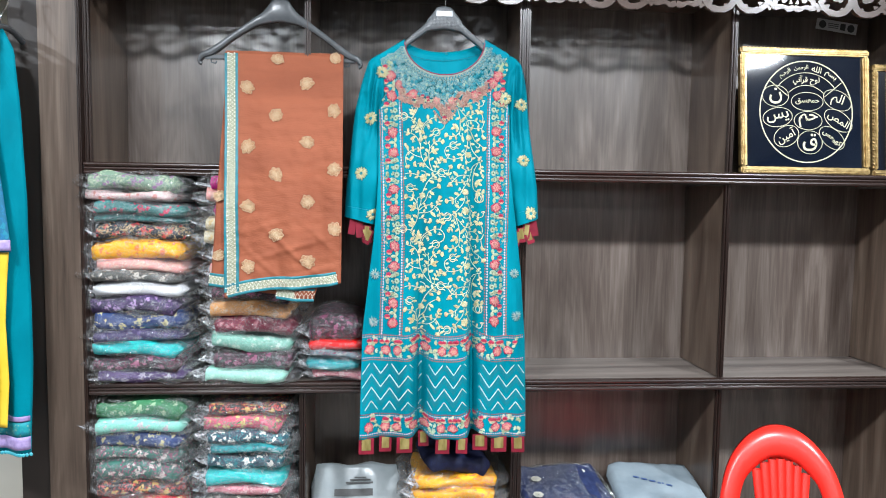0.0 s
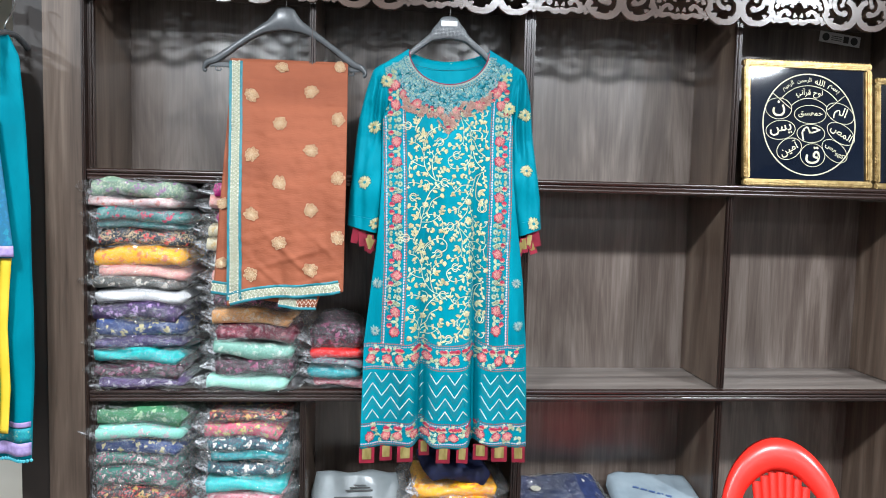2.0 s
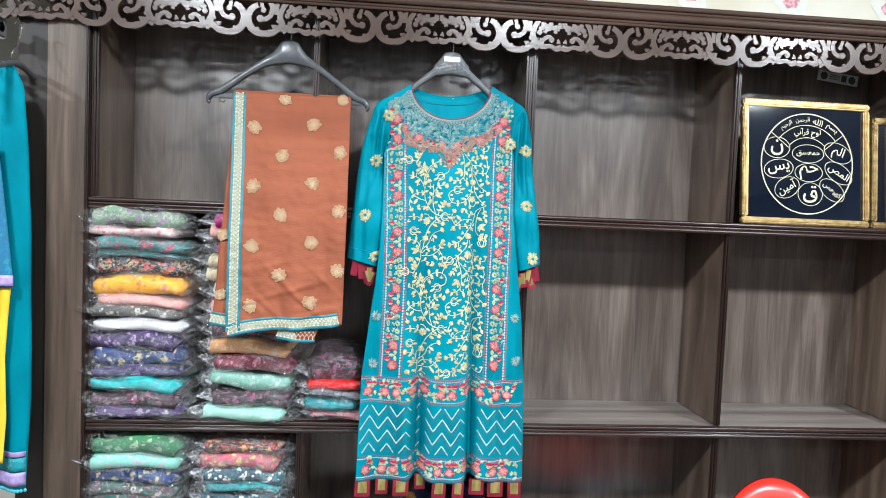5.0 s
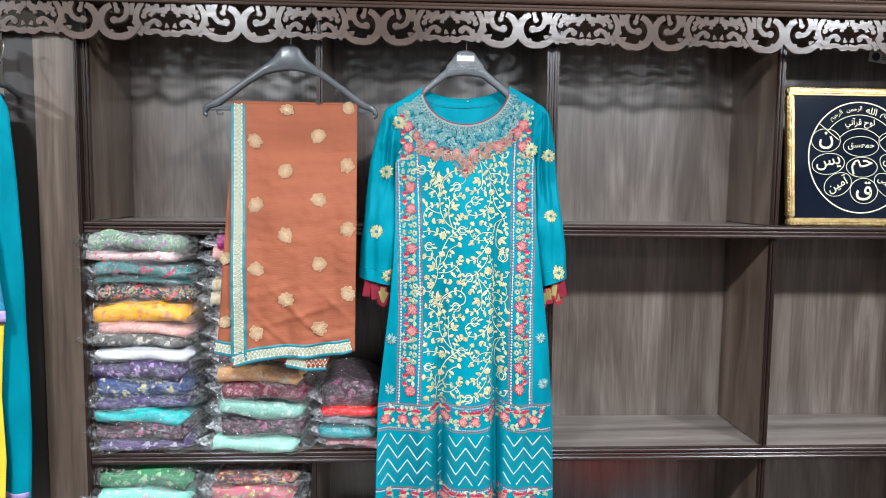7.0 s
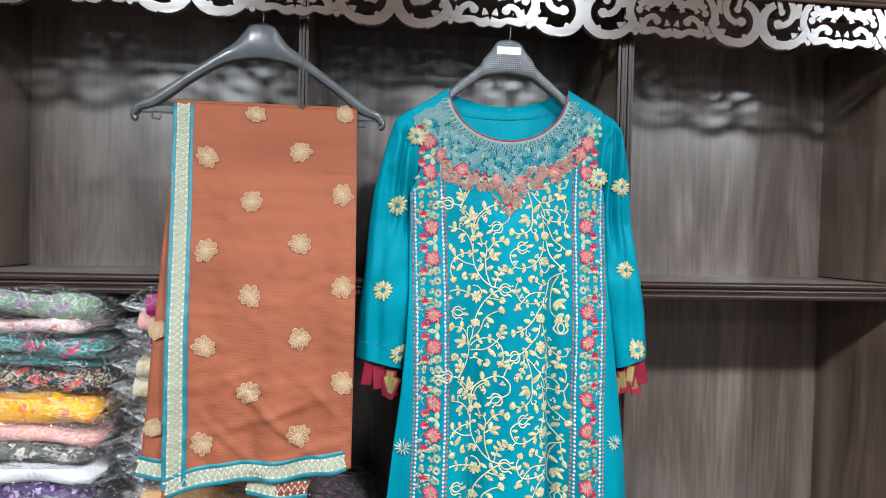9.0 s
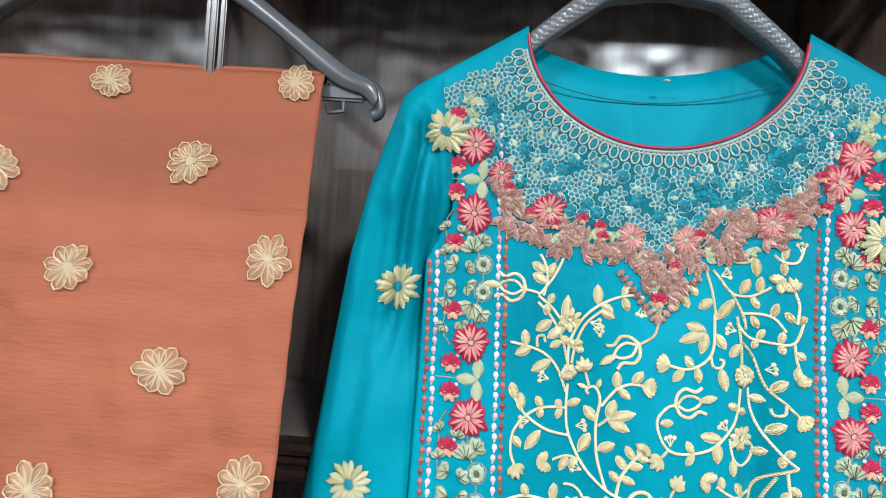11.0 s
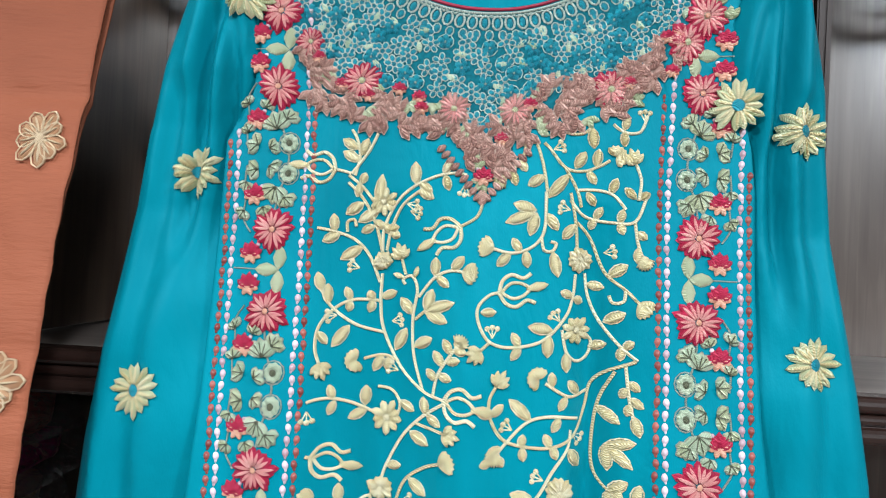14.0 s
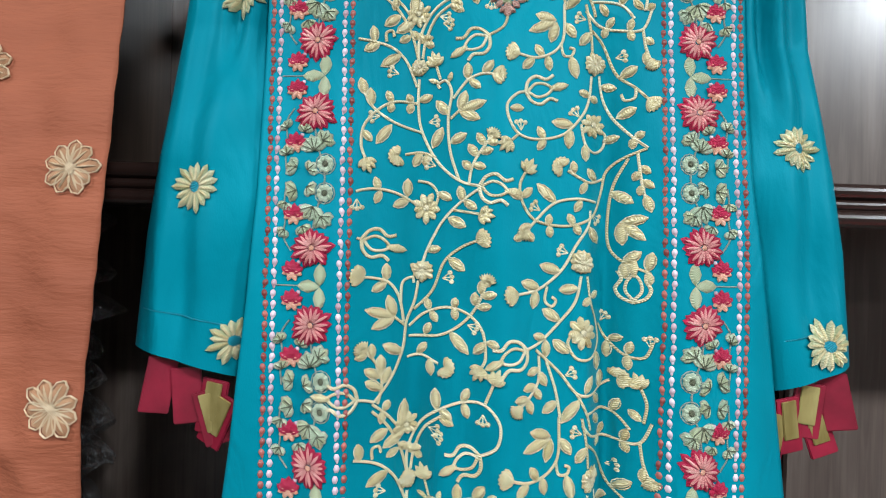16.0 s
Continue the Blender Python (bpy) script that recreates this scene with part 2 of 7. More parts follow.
# ---- cornice and fretwork ----
CZ = 2.126


def cornice():
    y, z = 1.80, CZ
    prof = [(y + 0.06, z + 0.058), *bead(y - 0.016, z + 0.051, 0.007), *bead(y - 0.012, z + 0.040, 0.004), *bead(y - 0.010, z + 0.026, 0.010, 8), *bead(y - 0.004, z + 0.012, 0.004), *bead(y - 0.002, z + 0.0045, 0.0042), (y + 0.06, z)]
    up("cornice", swept(prof, -1.9, 2.0), CARVED, "polished dark stepped cornice")


def ribbon(bm, pts, widths, y0, depth):
    """A flat sawn strip with rounded ends, following points of the (x, z) plane."""
    pts = [Vector((p[0], p[1])) for p in pts]
    L, R = [], []
    for i, p in enumerate(pts):
        d = (pts[min(i + 1, len(pts) - 1)] - pts[max(i - 1, 0)]).normalized()
        n = Vector((-d.y, d.x)) * widths(i / (len(pts) - 1)) / 2
        L.append(p + n)
        R.append(p - n)
    loop = L + R[::-1]
    a = [bm.verts.new((v.x, y0, v.y)) for v in loop]
    b = [bm.verts.new((v.x, y0 + depth, v.y)) for v in loop]
    m = len(pts)
    for i in range(m - 1):
        j = 2 * m - 1 - i
        bm.faces.new((a[i], a[i + 1], a[j - 1], a[j]))
        bm.faces.new((b[j], b[j - 1], b[i + 1], b[i]))
    for i in range(2 * m):
        k = (i + 1) % (2 * m)
        bm.faces.new((a[k], a[i], b[i], b[k]))


def knob(bm, x, z, r, y0, depth):
    bmesh.ops.create_cone(bm, cap_ends=True, segments=14, radius1=r, radius2=r, depth=depth, matrix=Matrix.Translation((x, y0 + depth / 2, z)) @ pose(0, 0, 0, 90))


def fret_half(s):
    """One half of the sawn scroll ornament; s mirrors it. Hangs from z = 0."""
    bm = bmesh.new()
    Y, D = -0.006, 0.012

    def strip(b, pts, widths, y, depth):
        ribbon(b, pts, lambda t: 1.28 * widths(t), y, depth)

    arc = [(s * (0.041 - 0.037 * math.sin(a)), -0.042 + 0.037 * math.cos(a)) for a in [math.radians(20 + 195 * k / 20) for k in range(21)]]
    strip(bm, arc, lambda t: 0.010 + 0.004 * math.sin(math.pi * t), Y, D)
    strip(bm, [(s * x, z) for x, z in spline([(0.050, -0.079), (0.066, -0.074), (0.080, -0.062), (0.090, -0.046)])], lambda t: 0.013 - 0.004 * t, Y + 0.0004, D - 0.0008)
    strip(bm, [(s * x, z) for x, z in spline([(0.058, 0.002), (0.063, -0.016), (0.057, -0.034), (0.043, -0.042), (0.033, -0.036)])], lambda t: 0.010 - 0.002 * t, Y + 0.0007, D - 0.0014)
    knob(bm, s * 0.034, -0.041, 0.0085, Y + 0.0002, D - 0.0004)
    knob(bm, s * 0.041, -0.019, 0.0065, Y + 0.0010, D - 0.002)
    strip(bm, [(s * x, z) for x, z in spline([(0.036, 0.002), (0.038, -0.010), (0.041, -0.019)], 5)], lambda t: 0.007, Y + 0.0012, D - 0.0024)
    for x, z, r in ((0.084, -0.066, 0.0055), (0.096, -0.060, 0.006), (0.092, -0.071, 0.005), (0.028, -0.066, 0.004)):
        knob(bm, s * x, z, r, Y + 0.0014, D - 0.0028)
    strip(bm, [(s * x, z) for x, z in spline([(0.088, -0.052), (0.082, -0.036), (0.086, -0.016), (0.097, 0.002)])], lambda t: 0.012 - 0.003 * t, Y + 0.0017, D - 0.0034)
    strip(bm, [(s * x, z) for x, z in spline([(0.083, -0.030), (0.074, -0.018), (0.075, 0.002)], 6)], lambda t: 0.008, Y + 0.0020, D - 0.004)
    for x, z, r in ((0.070, -0.024, 0.005), (0.099, -0.030, 0.0065), (0.078, -0.045, 0.0055)):
        knob(bm, s * x, z, r, Y + 0.0022, D - 0.0044)
    strip(bm, [(s * x, z) for x, z in spline([(0.090, -0.056), (0.108, -0.066), (0.128, -0.064), (0.143, -0.070), (0.158, -0.066)])], lambda t: 0.010 + 0.002 * math.sin(9 * t), Y + 0.0024, D - 0.0048)
    strip(bm, [(s * x, z) for x, z in spline([(0.104, -0.062), (0.112, -0.046), (0.124, -0.040), (0.132, -0.046)])], lambda t: 0.008, Y + 0.0027, D - 0.0054)
    knob(bm, s * 0.131, -0.047, 0.0075, Y + 0.003, D - 0.006)
    strip(bm, [(s * x, z) for x, z in spline([(0.098, -0.022), (0.116, -0.012), (0.136, -0.016), (0.158, -0.009)])], lambda t: 0.010, Y + 0.0032, D - 0.0064)
    for x, z, r in ((0.118, -0.019, 0.0055), (0.146, -0.019, 0.0055), (0.128, -0.006, 0.006), (0.108, -0.006, 0.006), (0.152, -0.003, 0.006)):
        knob(bm, s * x, z, r, Y + 0.0034, D - 0.0068)
    # leaf tips along the outer edges
    for x, z, a, ln in ((0.022, -0.012, 150, 0.012), (0.062, -0.060, 20, 0.013), (0.112, -0.030, 60, 0.014), (0.124, -0.024, 120, 0.012), (0.100, -0.048, -10, 0.014), (0.140, -0.030, 80, 0.012), (0.150, -0.056, 100, 0.012), (0.066, -0.008, 30, 0.013)):
        c, w = math.cos(math.radians(a)), math.sin(math.radians(a))
        ribbon(bm, [(s * (x + ln * t * c), z + ln * t * w) for t in (0, 0.35, 0.7, 1.0)], lambda t: 0.010 * (1 - t) ** 0.7 + 0.001, Y + 0.0036, D - 0.0072)
    bmesh.ops.recalc_face_normals(bm, faces=bm.faces)
    me = bpy.data.meshes.new("fret_scroll")
    bm.to_mesh(me)
    bm.free()
    me.materials.append(CARVED)
    return me


FRET_STEP, FRET_AT = 0.338, 0.773


def fretwork():
    halves = {s: fret_half(s) for s in (1, -1)}
    for k in range(-8, 4):
        for s in (1, -1):
            ob = link("fret_scroll", halves[s], None, unit, "sawn dark wooden scroll of the fretwork valance")
            rel(unit, ob)
            ob.matrix_basis = pose(FRET_AT + k * FRET_STEP, 1.806, CZ) @ Matrix.Diagonal((1.069, 1, 1.02, 1))
    # the band above the cornice, papered with roses
    band = tagged(part("wallpaper_band", boxed(-1.9, 2.0, 1.83, 1.86, CZ + 0.058, 2.308), PAPER), "cream wallpaper band printed with pink roses above the cornice", "wallpaper", kind="structure")
    tagged(part("trim", boxed(-1.9, 2.0, 1.80, 1.86, 2.308, 2.36), mottled("grey_trim", (0.10, 0.095, 0.09), (0.14, 0.13, 0.125), 8, 0.5)), "dull grey trim board over the wallpaper", "trim", kind="structure")
    tagged(part("wall_top", boxed(-3.2, 3.2, 1.86, 2.2, 2.36, CEIL), PLASTER), "cream wall above the trim", "wall", kind="structure")
    rose = mottled("rose_print", (0.42, 0.16, 0.19), (0.66, 0.36, 0.38), 120, 0.6, lo=0.42, hi=0.58)
    halo = mottled("pale_halo_print", (0.53, 0.53, 0.47), (0.60, 0.60, 0.55), 40, 0.6)
    for k in range(-5, 7):
        x = -0.258 + 0.2965 * k
        for nm, mat, discs in (("pale_patch", halo, ((0, 0.004, 0.052), (0.008, -0.022, 0.04), (-0.01, 0.03, 0.04))), ("rose", rose, ((-0.006, -0.010, 0.017), (0.013, 0.0, 0.014), (0.0, 0.013, 0.012), (0.010, -0.016, 0.011), (0.004, 0.026, 0.005)))):
            bm = bmesh.new()
            for i, (dx, dz, r) in enumerate(discs):
                ring = [bm.verts.new((x + dx + r * (1 + 0.12 * math.sin(5 * a + i + k)) * math.cos(a), (1.8292 if nm == "pale_patch" else 1.8284) - 0.0001 * i, 2.243 + dz + r * (1 + 0.12 * math.cos(4 * a + i)) * math.sin(a))) for a in [j * math.tau / 20 for j in range(20)]]
                bm.faces.new(ring)
            part(nm, bm, mat, band)


cornice()
fretwork()


# ---- hangers ----
def hanger(x, y, z, half, drop, ztop, label, pad=0.0):
    """Wide-shouldered black plastic hanger; z is its bar, ztop the hook's end."""
    h = thing("clothes_hanger", (x, y, z), label, "hanger", "clothes hangers")
    bm = bmesh.new()
    top = spline([(-half, -0.004), (-half + 0.006, 0.010), (-half + 0.03, 0.022), (-half * 0.55, 0.068), (-half * 0.30, 0.106), (-0.046, 0.118), (-0.031, 0.136), (-0.020, 0.151), (0.0, 0.156)], 6)
    low = spline([(-half + 0.004, -0.012), (-half + 0.014, -0.002), (-half + 0.04, 0.008), (-half * 0.55, 0.050), (-half * 0.34, 0.078), (-0.044, 0.089), (-0.020, 0.093), (-0.010, 0.095), (0.0, 0.0955)], 6)
    top += [(-a, b) for a, b in top[-2::-1]]
    low += [(-a, b) for a, b in low[-2::-1]]
    rings = []
    for (ax, az), (bx, bz) in zip(top, low):
        rings.append([bm.verts.new((bx + (ax - bx) * f, dy, bz + (az - bz) * f)) for dy, f in ((-0.008, 0.0), (-0.011, 0.10), (-0.011, 0.90), (-0.008, 1.0), (0.008, 1.0), (0.011, 0.5), (0.008, 0.0))])
    for a, b in zip(rings, rings[1:]):
        for k in range(7):
            bm.faces.new((a[k], a[(k + 1) % 7], b[(k + 1) % 7], b[k]))
    bm.faces.new(rings[0])
    bm.faces.new(rings[-1][::-1])
    bmesh.ops.recalc_face_normals(bm, faces=bm.faces)
    part("shoulder_bar", bm, BLACK_PLASTIC if drop else GREY_PLASTIC, h, smooth=True)
    if drop:
        part("trouser_bar", boxed(-half + 0.012, half - 0.012, -0.005, 0.005, -0.006, 0.006, 0.002), BLACK_PLASTIC, h)
        for s in (-1, 1):
            bm = bmesh.new()
            tube(bm, [(s * (half - 0.03), 0, -0.004), (s * (half - 0.03), 0, -0.014), (s * (half - 0.042), 0, -0.016), (s * (half - 0.044), 0, -0.010)], 0.002)
            part("notch_hook", bm, BLACK_PLASTIC, h)
            bm = bmesh.new()
            tube(bm, spline([(s * (half - 0.03), 0, 0.014), (s * (half - 0.006), 0, 0.006), (s * half, 0, -0.012), (s * (half - 0.006), 0, -0.017)], 4), 0.0055, 8)
            part("curled_tip", bm, BLACK_PLASTIC, h, smooth=True)
    else:
        bm = bmesh.new()
        part("size_label", box(bm, -0.022, 0.022, -0.0112, -0.0102, 0.128, 0.142, 0.0), mottled("white_label", (0.46, 0.47, 0.48), (0.58, 0.59, 0.60), 90, 0.5), h, "small white size label")
    bm = bmesh.new()
    up_z = ztop - z
    tube(bm, spline([(0, 0, 0.150), (0.002, -0.004, up_z - 0.05), (0.004, -0.012, up_z - 0.012), (0.006, -0.024, up_z), (0.006, -0.034, up_z - 0.010)], 6), 0.0021, 8)
    part("hook", bm, CHROME, h, "thin steel hook", smooth=True)
    return h


scarf_hanger = hanger(-0.466, 1.822, 1.880, 0.211, True, 2.085, "black plastic clothes hanger hooked on the fretwork, holding the scarf")
hanger(-0.030, 1.844, 1.881, 0.176, False, 2.085, "black plastic clothes hanger hooked on the fretwork, inside the kurta", 1)


# ---- thread and cloth materials ----
def thread(name, a, b, c=None, freq=430, rough=0.42, spec=0.42):
    """Satin stitch: fine parallel strands with tone varying from piece to piece."""
    m, nt, nodes, links, p = shader(name)
    geo = nodes.new("ShaderNodeNewGeometry")
    tc = nodes.new("ShaderNodeTexCoord")
    wv = nodes.new("ShaderNodeTexWave")
    wv.bands_direction = "DIAGONAL"
    wv.inputs["Scale"].default_value = freq
    wv.inputs["Distortion"].default_value = 3.0
    wv.inputs["Detail"].default_value = 2.0
    wv.inputs["Detail Scale"].default_value = 0.6
    links.new(tc.outputs["Object"], wv.inputs["Vector"])
    r = ramp_node(nodes, [(0.0, a), (0.55, b), (1.0, c or b)])
    ad = nodes.new("ShaderNodeMath")
    ad.operation = "MULTIPLY_ADD"
    links.new(wv.outputs["Fac"], ad.inputs[0])
    ad.inputs[1].default_value = 0.62
    mul = nodes.new("ShaderNodeMath")
    mul.operation = "MULTIPLY"
    links.new(geo.outputs["Random Per Island"], mul.inputs[0])
    mul.inputs[1].default_value = 0.38
    links.new(mul.outputs[0], ad.inputs[2])
    links.new(ad.outputs[0], r.inputs[0])
    links.new(r.outputs[0], p.inputs["Base Color"])
    p.inputs["Roughness"].default_value = rough
    p.inputs["Specular IOR Level"].default_value = spec
    bump_in(nt, wv.outputs["Fac"], p, 1.0, 0.0008)
    return m


CREAM = thread("cream_thread", (0.34, 0.24, 0.08), (0.78, 0.66, 0.34), (0.93, 0.87, 0.62))
CREAM_ROPE = thread("cream_cord", (0.38, 0.29, 0.12), (0.80, 0.70, 0.44), (0.92, 0.88, 0.68), 330)
IVORY = thread("ivory_thread", (0.62, 0.58, 0.46), (0.78, 0.75, 0.66))
PINK = thread("crimson_thread", (0.26, 0.004, 0.026), (0.50, 0.014, 0.062), (0.62, 0.04, 0.11))
ROSE = thread("pale_pink_thread", (0.62, 0.14, 0.15), (0.78, 0.33, 0.30), (0.85, 0.50, 0.44))
PEACH = thread("peach_thread", (0.72, 0.26, 0.15), (0.82, 0.42, 0.28), (0.85, 0.55, 0.42))
GREEN = thread("sage_thread", (0.20, 0.26, 0.12), (0.48, 0.53, 0.32), (0.66, 0.70, 0.50))
MINT = thread("mint_thread", (0.24, 0.34, 0.20), (0.52, 0.62, 0.44), (0.72, 0.79, 0.62))
OLIVE = thread("olive_thread", (0.05, 0.06, 0.03), (0.12, 0.13, 0.08), (0.22, 0.22, 0.15))
SAGE_LINE = thread("grey_sage_cord", (0.16, 0.20, 0.17), (0.34, 0.38, 0.32), (0.56, 0.58, 0.48))
SAGE_CREAM = thread("pale_sage_thread", (0.26, 0.32, 0.14), (0.58, 0.60, 0.34), (0.76, 0.76, 0.54))
COPPER = thread("copper_thread", (0.13, 0.05, 0.04), (0.46, 0.23, 0.18), (0.68, 0.45, 0.37))
SILVER = thread("silver_thread", (0.22, 0.32, 0.28), (0.58, 0.64, 0.55), (0.86, 0.87, 0.76))
TURQ = thread("turquoise_thread", (0.001, 0.12, 0.17), (0.004, 0.26, 0.35), (0.02, 0.42, 0.52))
BEAD_W = mottled("pearl_bead", (0.38, 0.29, 0.31), (0.64, 0.54, 0.56), 700, 0.35, lo=0.35, hi=0.6)
BEAD_M = mottled("maroon_bead", (0.14, 0.032, 0.026), (0.31, 0.095, 0.070), 600, 0.4, lo=0.35, hi=0.65)


def vary(m, lo, hi):
    """Each bead its own tone between two colours."""
    nt = m.node_tree
    info, r = nt.nodes.new("ShaderNodeObjectInfo"), ramp_node(nt.nodes, [(0.0, lo), (1.0, hi)])
    nt.links.new(info.outputs["Random"], r.inputs[0])
    nt.links.new(r.outputs[0], nt.nodes["Principled BSDF"].inputs["Base Color"])


vary(BEAD_W, (0.34, 0.21, 0.24), (0.58, 0.49, 0.53))
vary(BEAD_M, (0.16, 0.028, 0.024), (0.34, 0.10, 0.08))
PIPING = mottled("crimson_piping", (0.20, 0.004, 0.022), (0.30, 0.008, 0.036), 60, 0.5)
TAB_RED = mottled("crimson_silk", (0.12, 0.003, 0.012), (0.25, 0.008, 0.028), 30, 0.4)
GOLD_CLOTH = mottled("gold_brocade", (0.20, 0.15, 0.04), (0.46, 0.38, 0.15), 60, 0.35, (1, 1, 0.3), metal=0.5, fine=500)


STUFF = {"band_leaves", "leaf_veins", "band_buds", "bud_pearls", "pearl_row", "maroon_row", "yoke_leaves", "copper_leaves", "yoke_buds", "shoulder_leaves", "vine_leaves", "leaf_outlines", "vine_berries", "border_leaves", "border_buds", "chevron_lines", "chevron_stitching", "brocade_threads"}


class Stitch:
    """Raised embroidery laid on a cloth surface y = surf(x, z)."""

    def __init__(self, surf, lift=0.0006):
        self.v, self.f, self.surf, self.lift = [], [], surf, lift

    def at(self, x, z, h):
        self.v.append((x, self.surf(x, z) - self.lift - h, z))
        return len(self.v) - 1

    def leaf(self, x, z, tx, tz, width, h=0.0012, blunt=0.0):
        """A domed leaf or petal from its base to its tip."""
        h *= 1.9
        dx, dz = tx - x, tz - z
        nx, nz = -dz, dx
        k = width / 2 / max(1e-6, math.hypot(dx, dz))
        base = self.at(x, z, 0.0002)
        rows = []
        for t, w in ((0.20, 0.62), (0.50, 1.0), (0.80, 0.66 + blunt * 0.4)):
            px, pz = x + dx * t, z + dz * t
            rows.append([self.at(px + nx * k * w * q, pz + nz * k * w * q, hh) for q, hh in ((1, 0.0001), (0.55, h), (0, h * 0.66), (-0.55, h), (-1, 0.0001))])
        tip = self.at(tx, tz, 0.0002)
        for q in range(4):
            self.f += [(base, rows[0][q + 1], rows[0][q]), (rows[2][q], rows[2][q + 1], tip)]
            for i in (0, 1):
                self.f.append((rows[i][q], rows[i][q + 1], rows[i + 1][q + 1], rows[i + 1][q]))

    def cord(self, pts, r, h=None):
        """A rounded cord couched along points."""
        h = (h or r) * 1.3
        prev = None
        n = len(pts)
        for i, (x, z) in enumerate(pts):
            a, b = pts[max(i - 1, 0)], pts[min(i + 1, n - 1)]
            dx, dz = b[0] - a[0], b[1] - a[1]
            d = math.hypot(dx, dz) or 1
            nx, nz = -dz / d * r, dx / d * r
            row = [self.at(x + nx * s, z + nz * s, hh) for s, hh in ((1, 0), (0.6, h * 0.8), (0, h), (-0.6, h * 0.8), (-1, 0))]
            if prev:
                self.f += [(prev[k + 1], prev[k], row[k], row[k + 1]) for k in range(4)]
            prev = row

    def dome(self, x, z, rx, rz, h, sides=8, turn=0.0):
        top = self.at(x, z, h)
        c, s = math.cos(turn), math.sin(turn)
        rings = []
        for f, hh in ((0.62, h * 0.8), (1.0, 0.0)):
            rings.append([self.at(x + f * (rx * math.cos(a) * c - rz * math.sin(a) * s), z + f * (rx * math.cos(a) * s + rz * math.sin(a) * c), hh) for a in [k * math.tau / sides for k in range(sides)]])
        for k in range(sides):
            j = (k + 1) % sides
            self.f += [(top, rings[0][j], rings[0][k]), (rings[0][k], rings[0][j], rings[1][j], rings[1][k])]

    def loop(self, x, z, rx, rz, r, turn=0.0, sides=10):
        c, s = math.cos(turn), math.sin(turn)
        self.cord([(x + rx * math.cos(a) * c - rz * math.sin(a) * s, z + rx * math.cos(a) * s + rz * math.sin(a) * c) for a in [k * math.tau / sides for k in range(sides + 1)]], r)

    def done(self, name, material, parent, label=""):
        if not self.f:
            return None
        me = bpy.data.meshes.new(name)
        me.from_pydata(self.v, [], self.f)
        me.update()
        ob = link(name, me, material, parent, label, True)
        if name in STUFF:
            ob["kind"] = "stuff"
        return rel(parent, ob)


# ---- the kurta ----
XC = -0.028


def bell(v, w):
    return math.exp(-(v / w) ** 2)


def kurta_y(x, z):
    """Depth of the front of the hanging kurta, with its folds."""
    base = lerp_at(((0.84, 1.752), (1.1, 1.758), (1.3, 1.768), (1.54, 1.786), (1.69, 1.804), (1.82, 1.818), (1.95, 1.829)), z)
    d = x - XC
    a = min(max((1.72 - z) / 0.86, 0.0), 1.0)
    folds = 0.044 * a ** 0.7 * (bell(x + 0.088, 0.016) + 1.25 * bell(x - 0.052 + 0.012 * (z - 1.3), 0.012) - 0.5 * bell(x + 0.03, 0.03) - 0.45 * bell(x - 0.10, 0.03))
    folds += 0.0100 * a * math.sin(46 * x + 3 * z + 0.8) + 0.0042 * min(1.0, a * 5) * math.sin(104 * x + 5 * z) * (0.6 + 0.8 * noise.noise((x * 9, z * 3, 8.0)))
    folds += 0.015 * min(1.0, a * 4) * noise.noise((x * 13, z * 2.2, 4.0)) + 0.0045 * min(1.0, a * 6) * noise.noise((x * 31, z * 4.5, 2.0)) + 0.0022 * noise.noise((x * 14, z * 4, 0.3)) + 0.0011 * noise.noise((x * 40, z * 9, 1.3))
    side = 0.003 * bell(z - 1.80, 0.06) * math.sin(95 * d) * (abs(d) > 0.12)
    return base + (0.16 - 0.14 * min(max((z - 1.76) / 0.12, 0.0), 1.0)) * d * d + folds + side


def kurta_left(z):
    return lerp_at(((0.85, -0.251), (1.15, -0.245), (1.31, -0.228), (1.40, -0.217), (1.50, -0.209), (1.58, -0.2055), (1.70, -0.2055), (1.752, -0.206), (1.768, -0.198), (1.786, -0.189), (1.815, -0.1865), (1.84, -0.189), (1.862, -0.197), (1.882, -0.203), (1.897, -0.207)), z)


def kurta_right(z):
    return lerp_at(((0.85, 0.203), (1.15, 0.198), (1.31, 0.186), (1.40, 0.175), (1.47, 0.166), (1.52, 0.159), (1.587, 0.153), (1.66, 0.151), (1.73, 0.1515), (1.76, 0.149), (1.79, 0.142), (1.806, 0.1365), (1.83, 0.1355), (1.85, 0.137), (1.87, 0.143), (1.887, 0.146), (1.906, 0.148)), z)


def neck_z(x):
    """Height of the front's upper edge at x: shoulder slopes and round neck."""
    d = x - XC
    if abs(d) < 0.110:
        return 1.946 - 0.095 * math.sqrt(max(0.0, 1 - (d / 0.110) ** 2)) + 0.02 * d
    return 1.946 + 0.03 * d - (abs(d) - 0.110) * 0.60


def hem_z(x):
    return 0.866 + 0.012 * bell(x + 0.088, 0.02) + 0.012 * bell(x - 0.055, 0.022)


kurta = thing("kurta", (XC, 1.80, 0.84), "teal cotton kurta with dense floral embroidery, hung on a black hanger", "kurta")


def kp(name, bm, mat, label="", smooth=True):
    return rel(kurta, part(name, bm, mat, kurta, label, smooth))


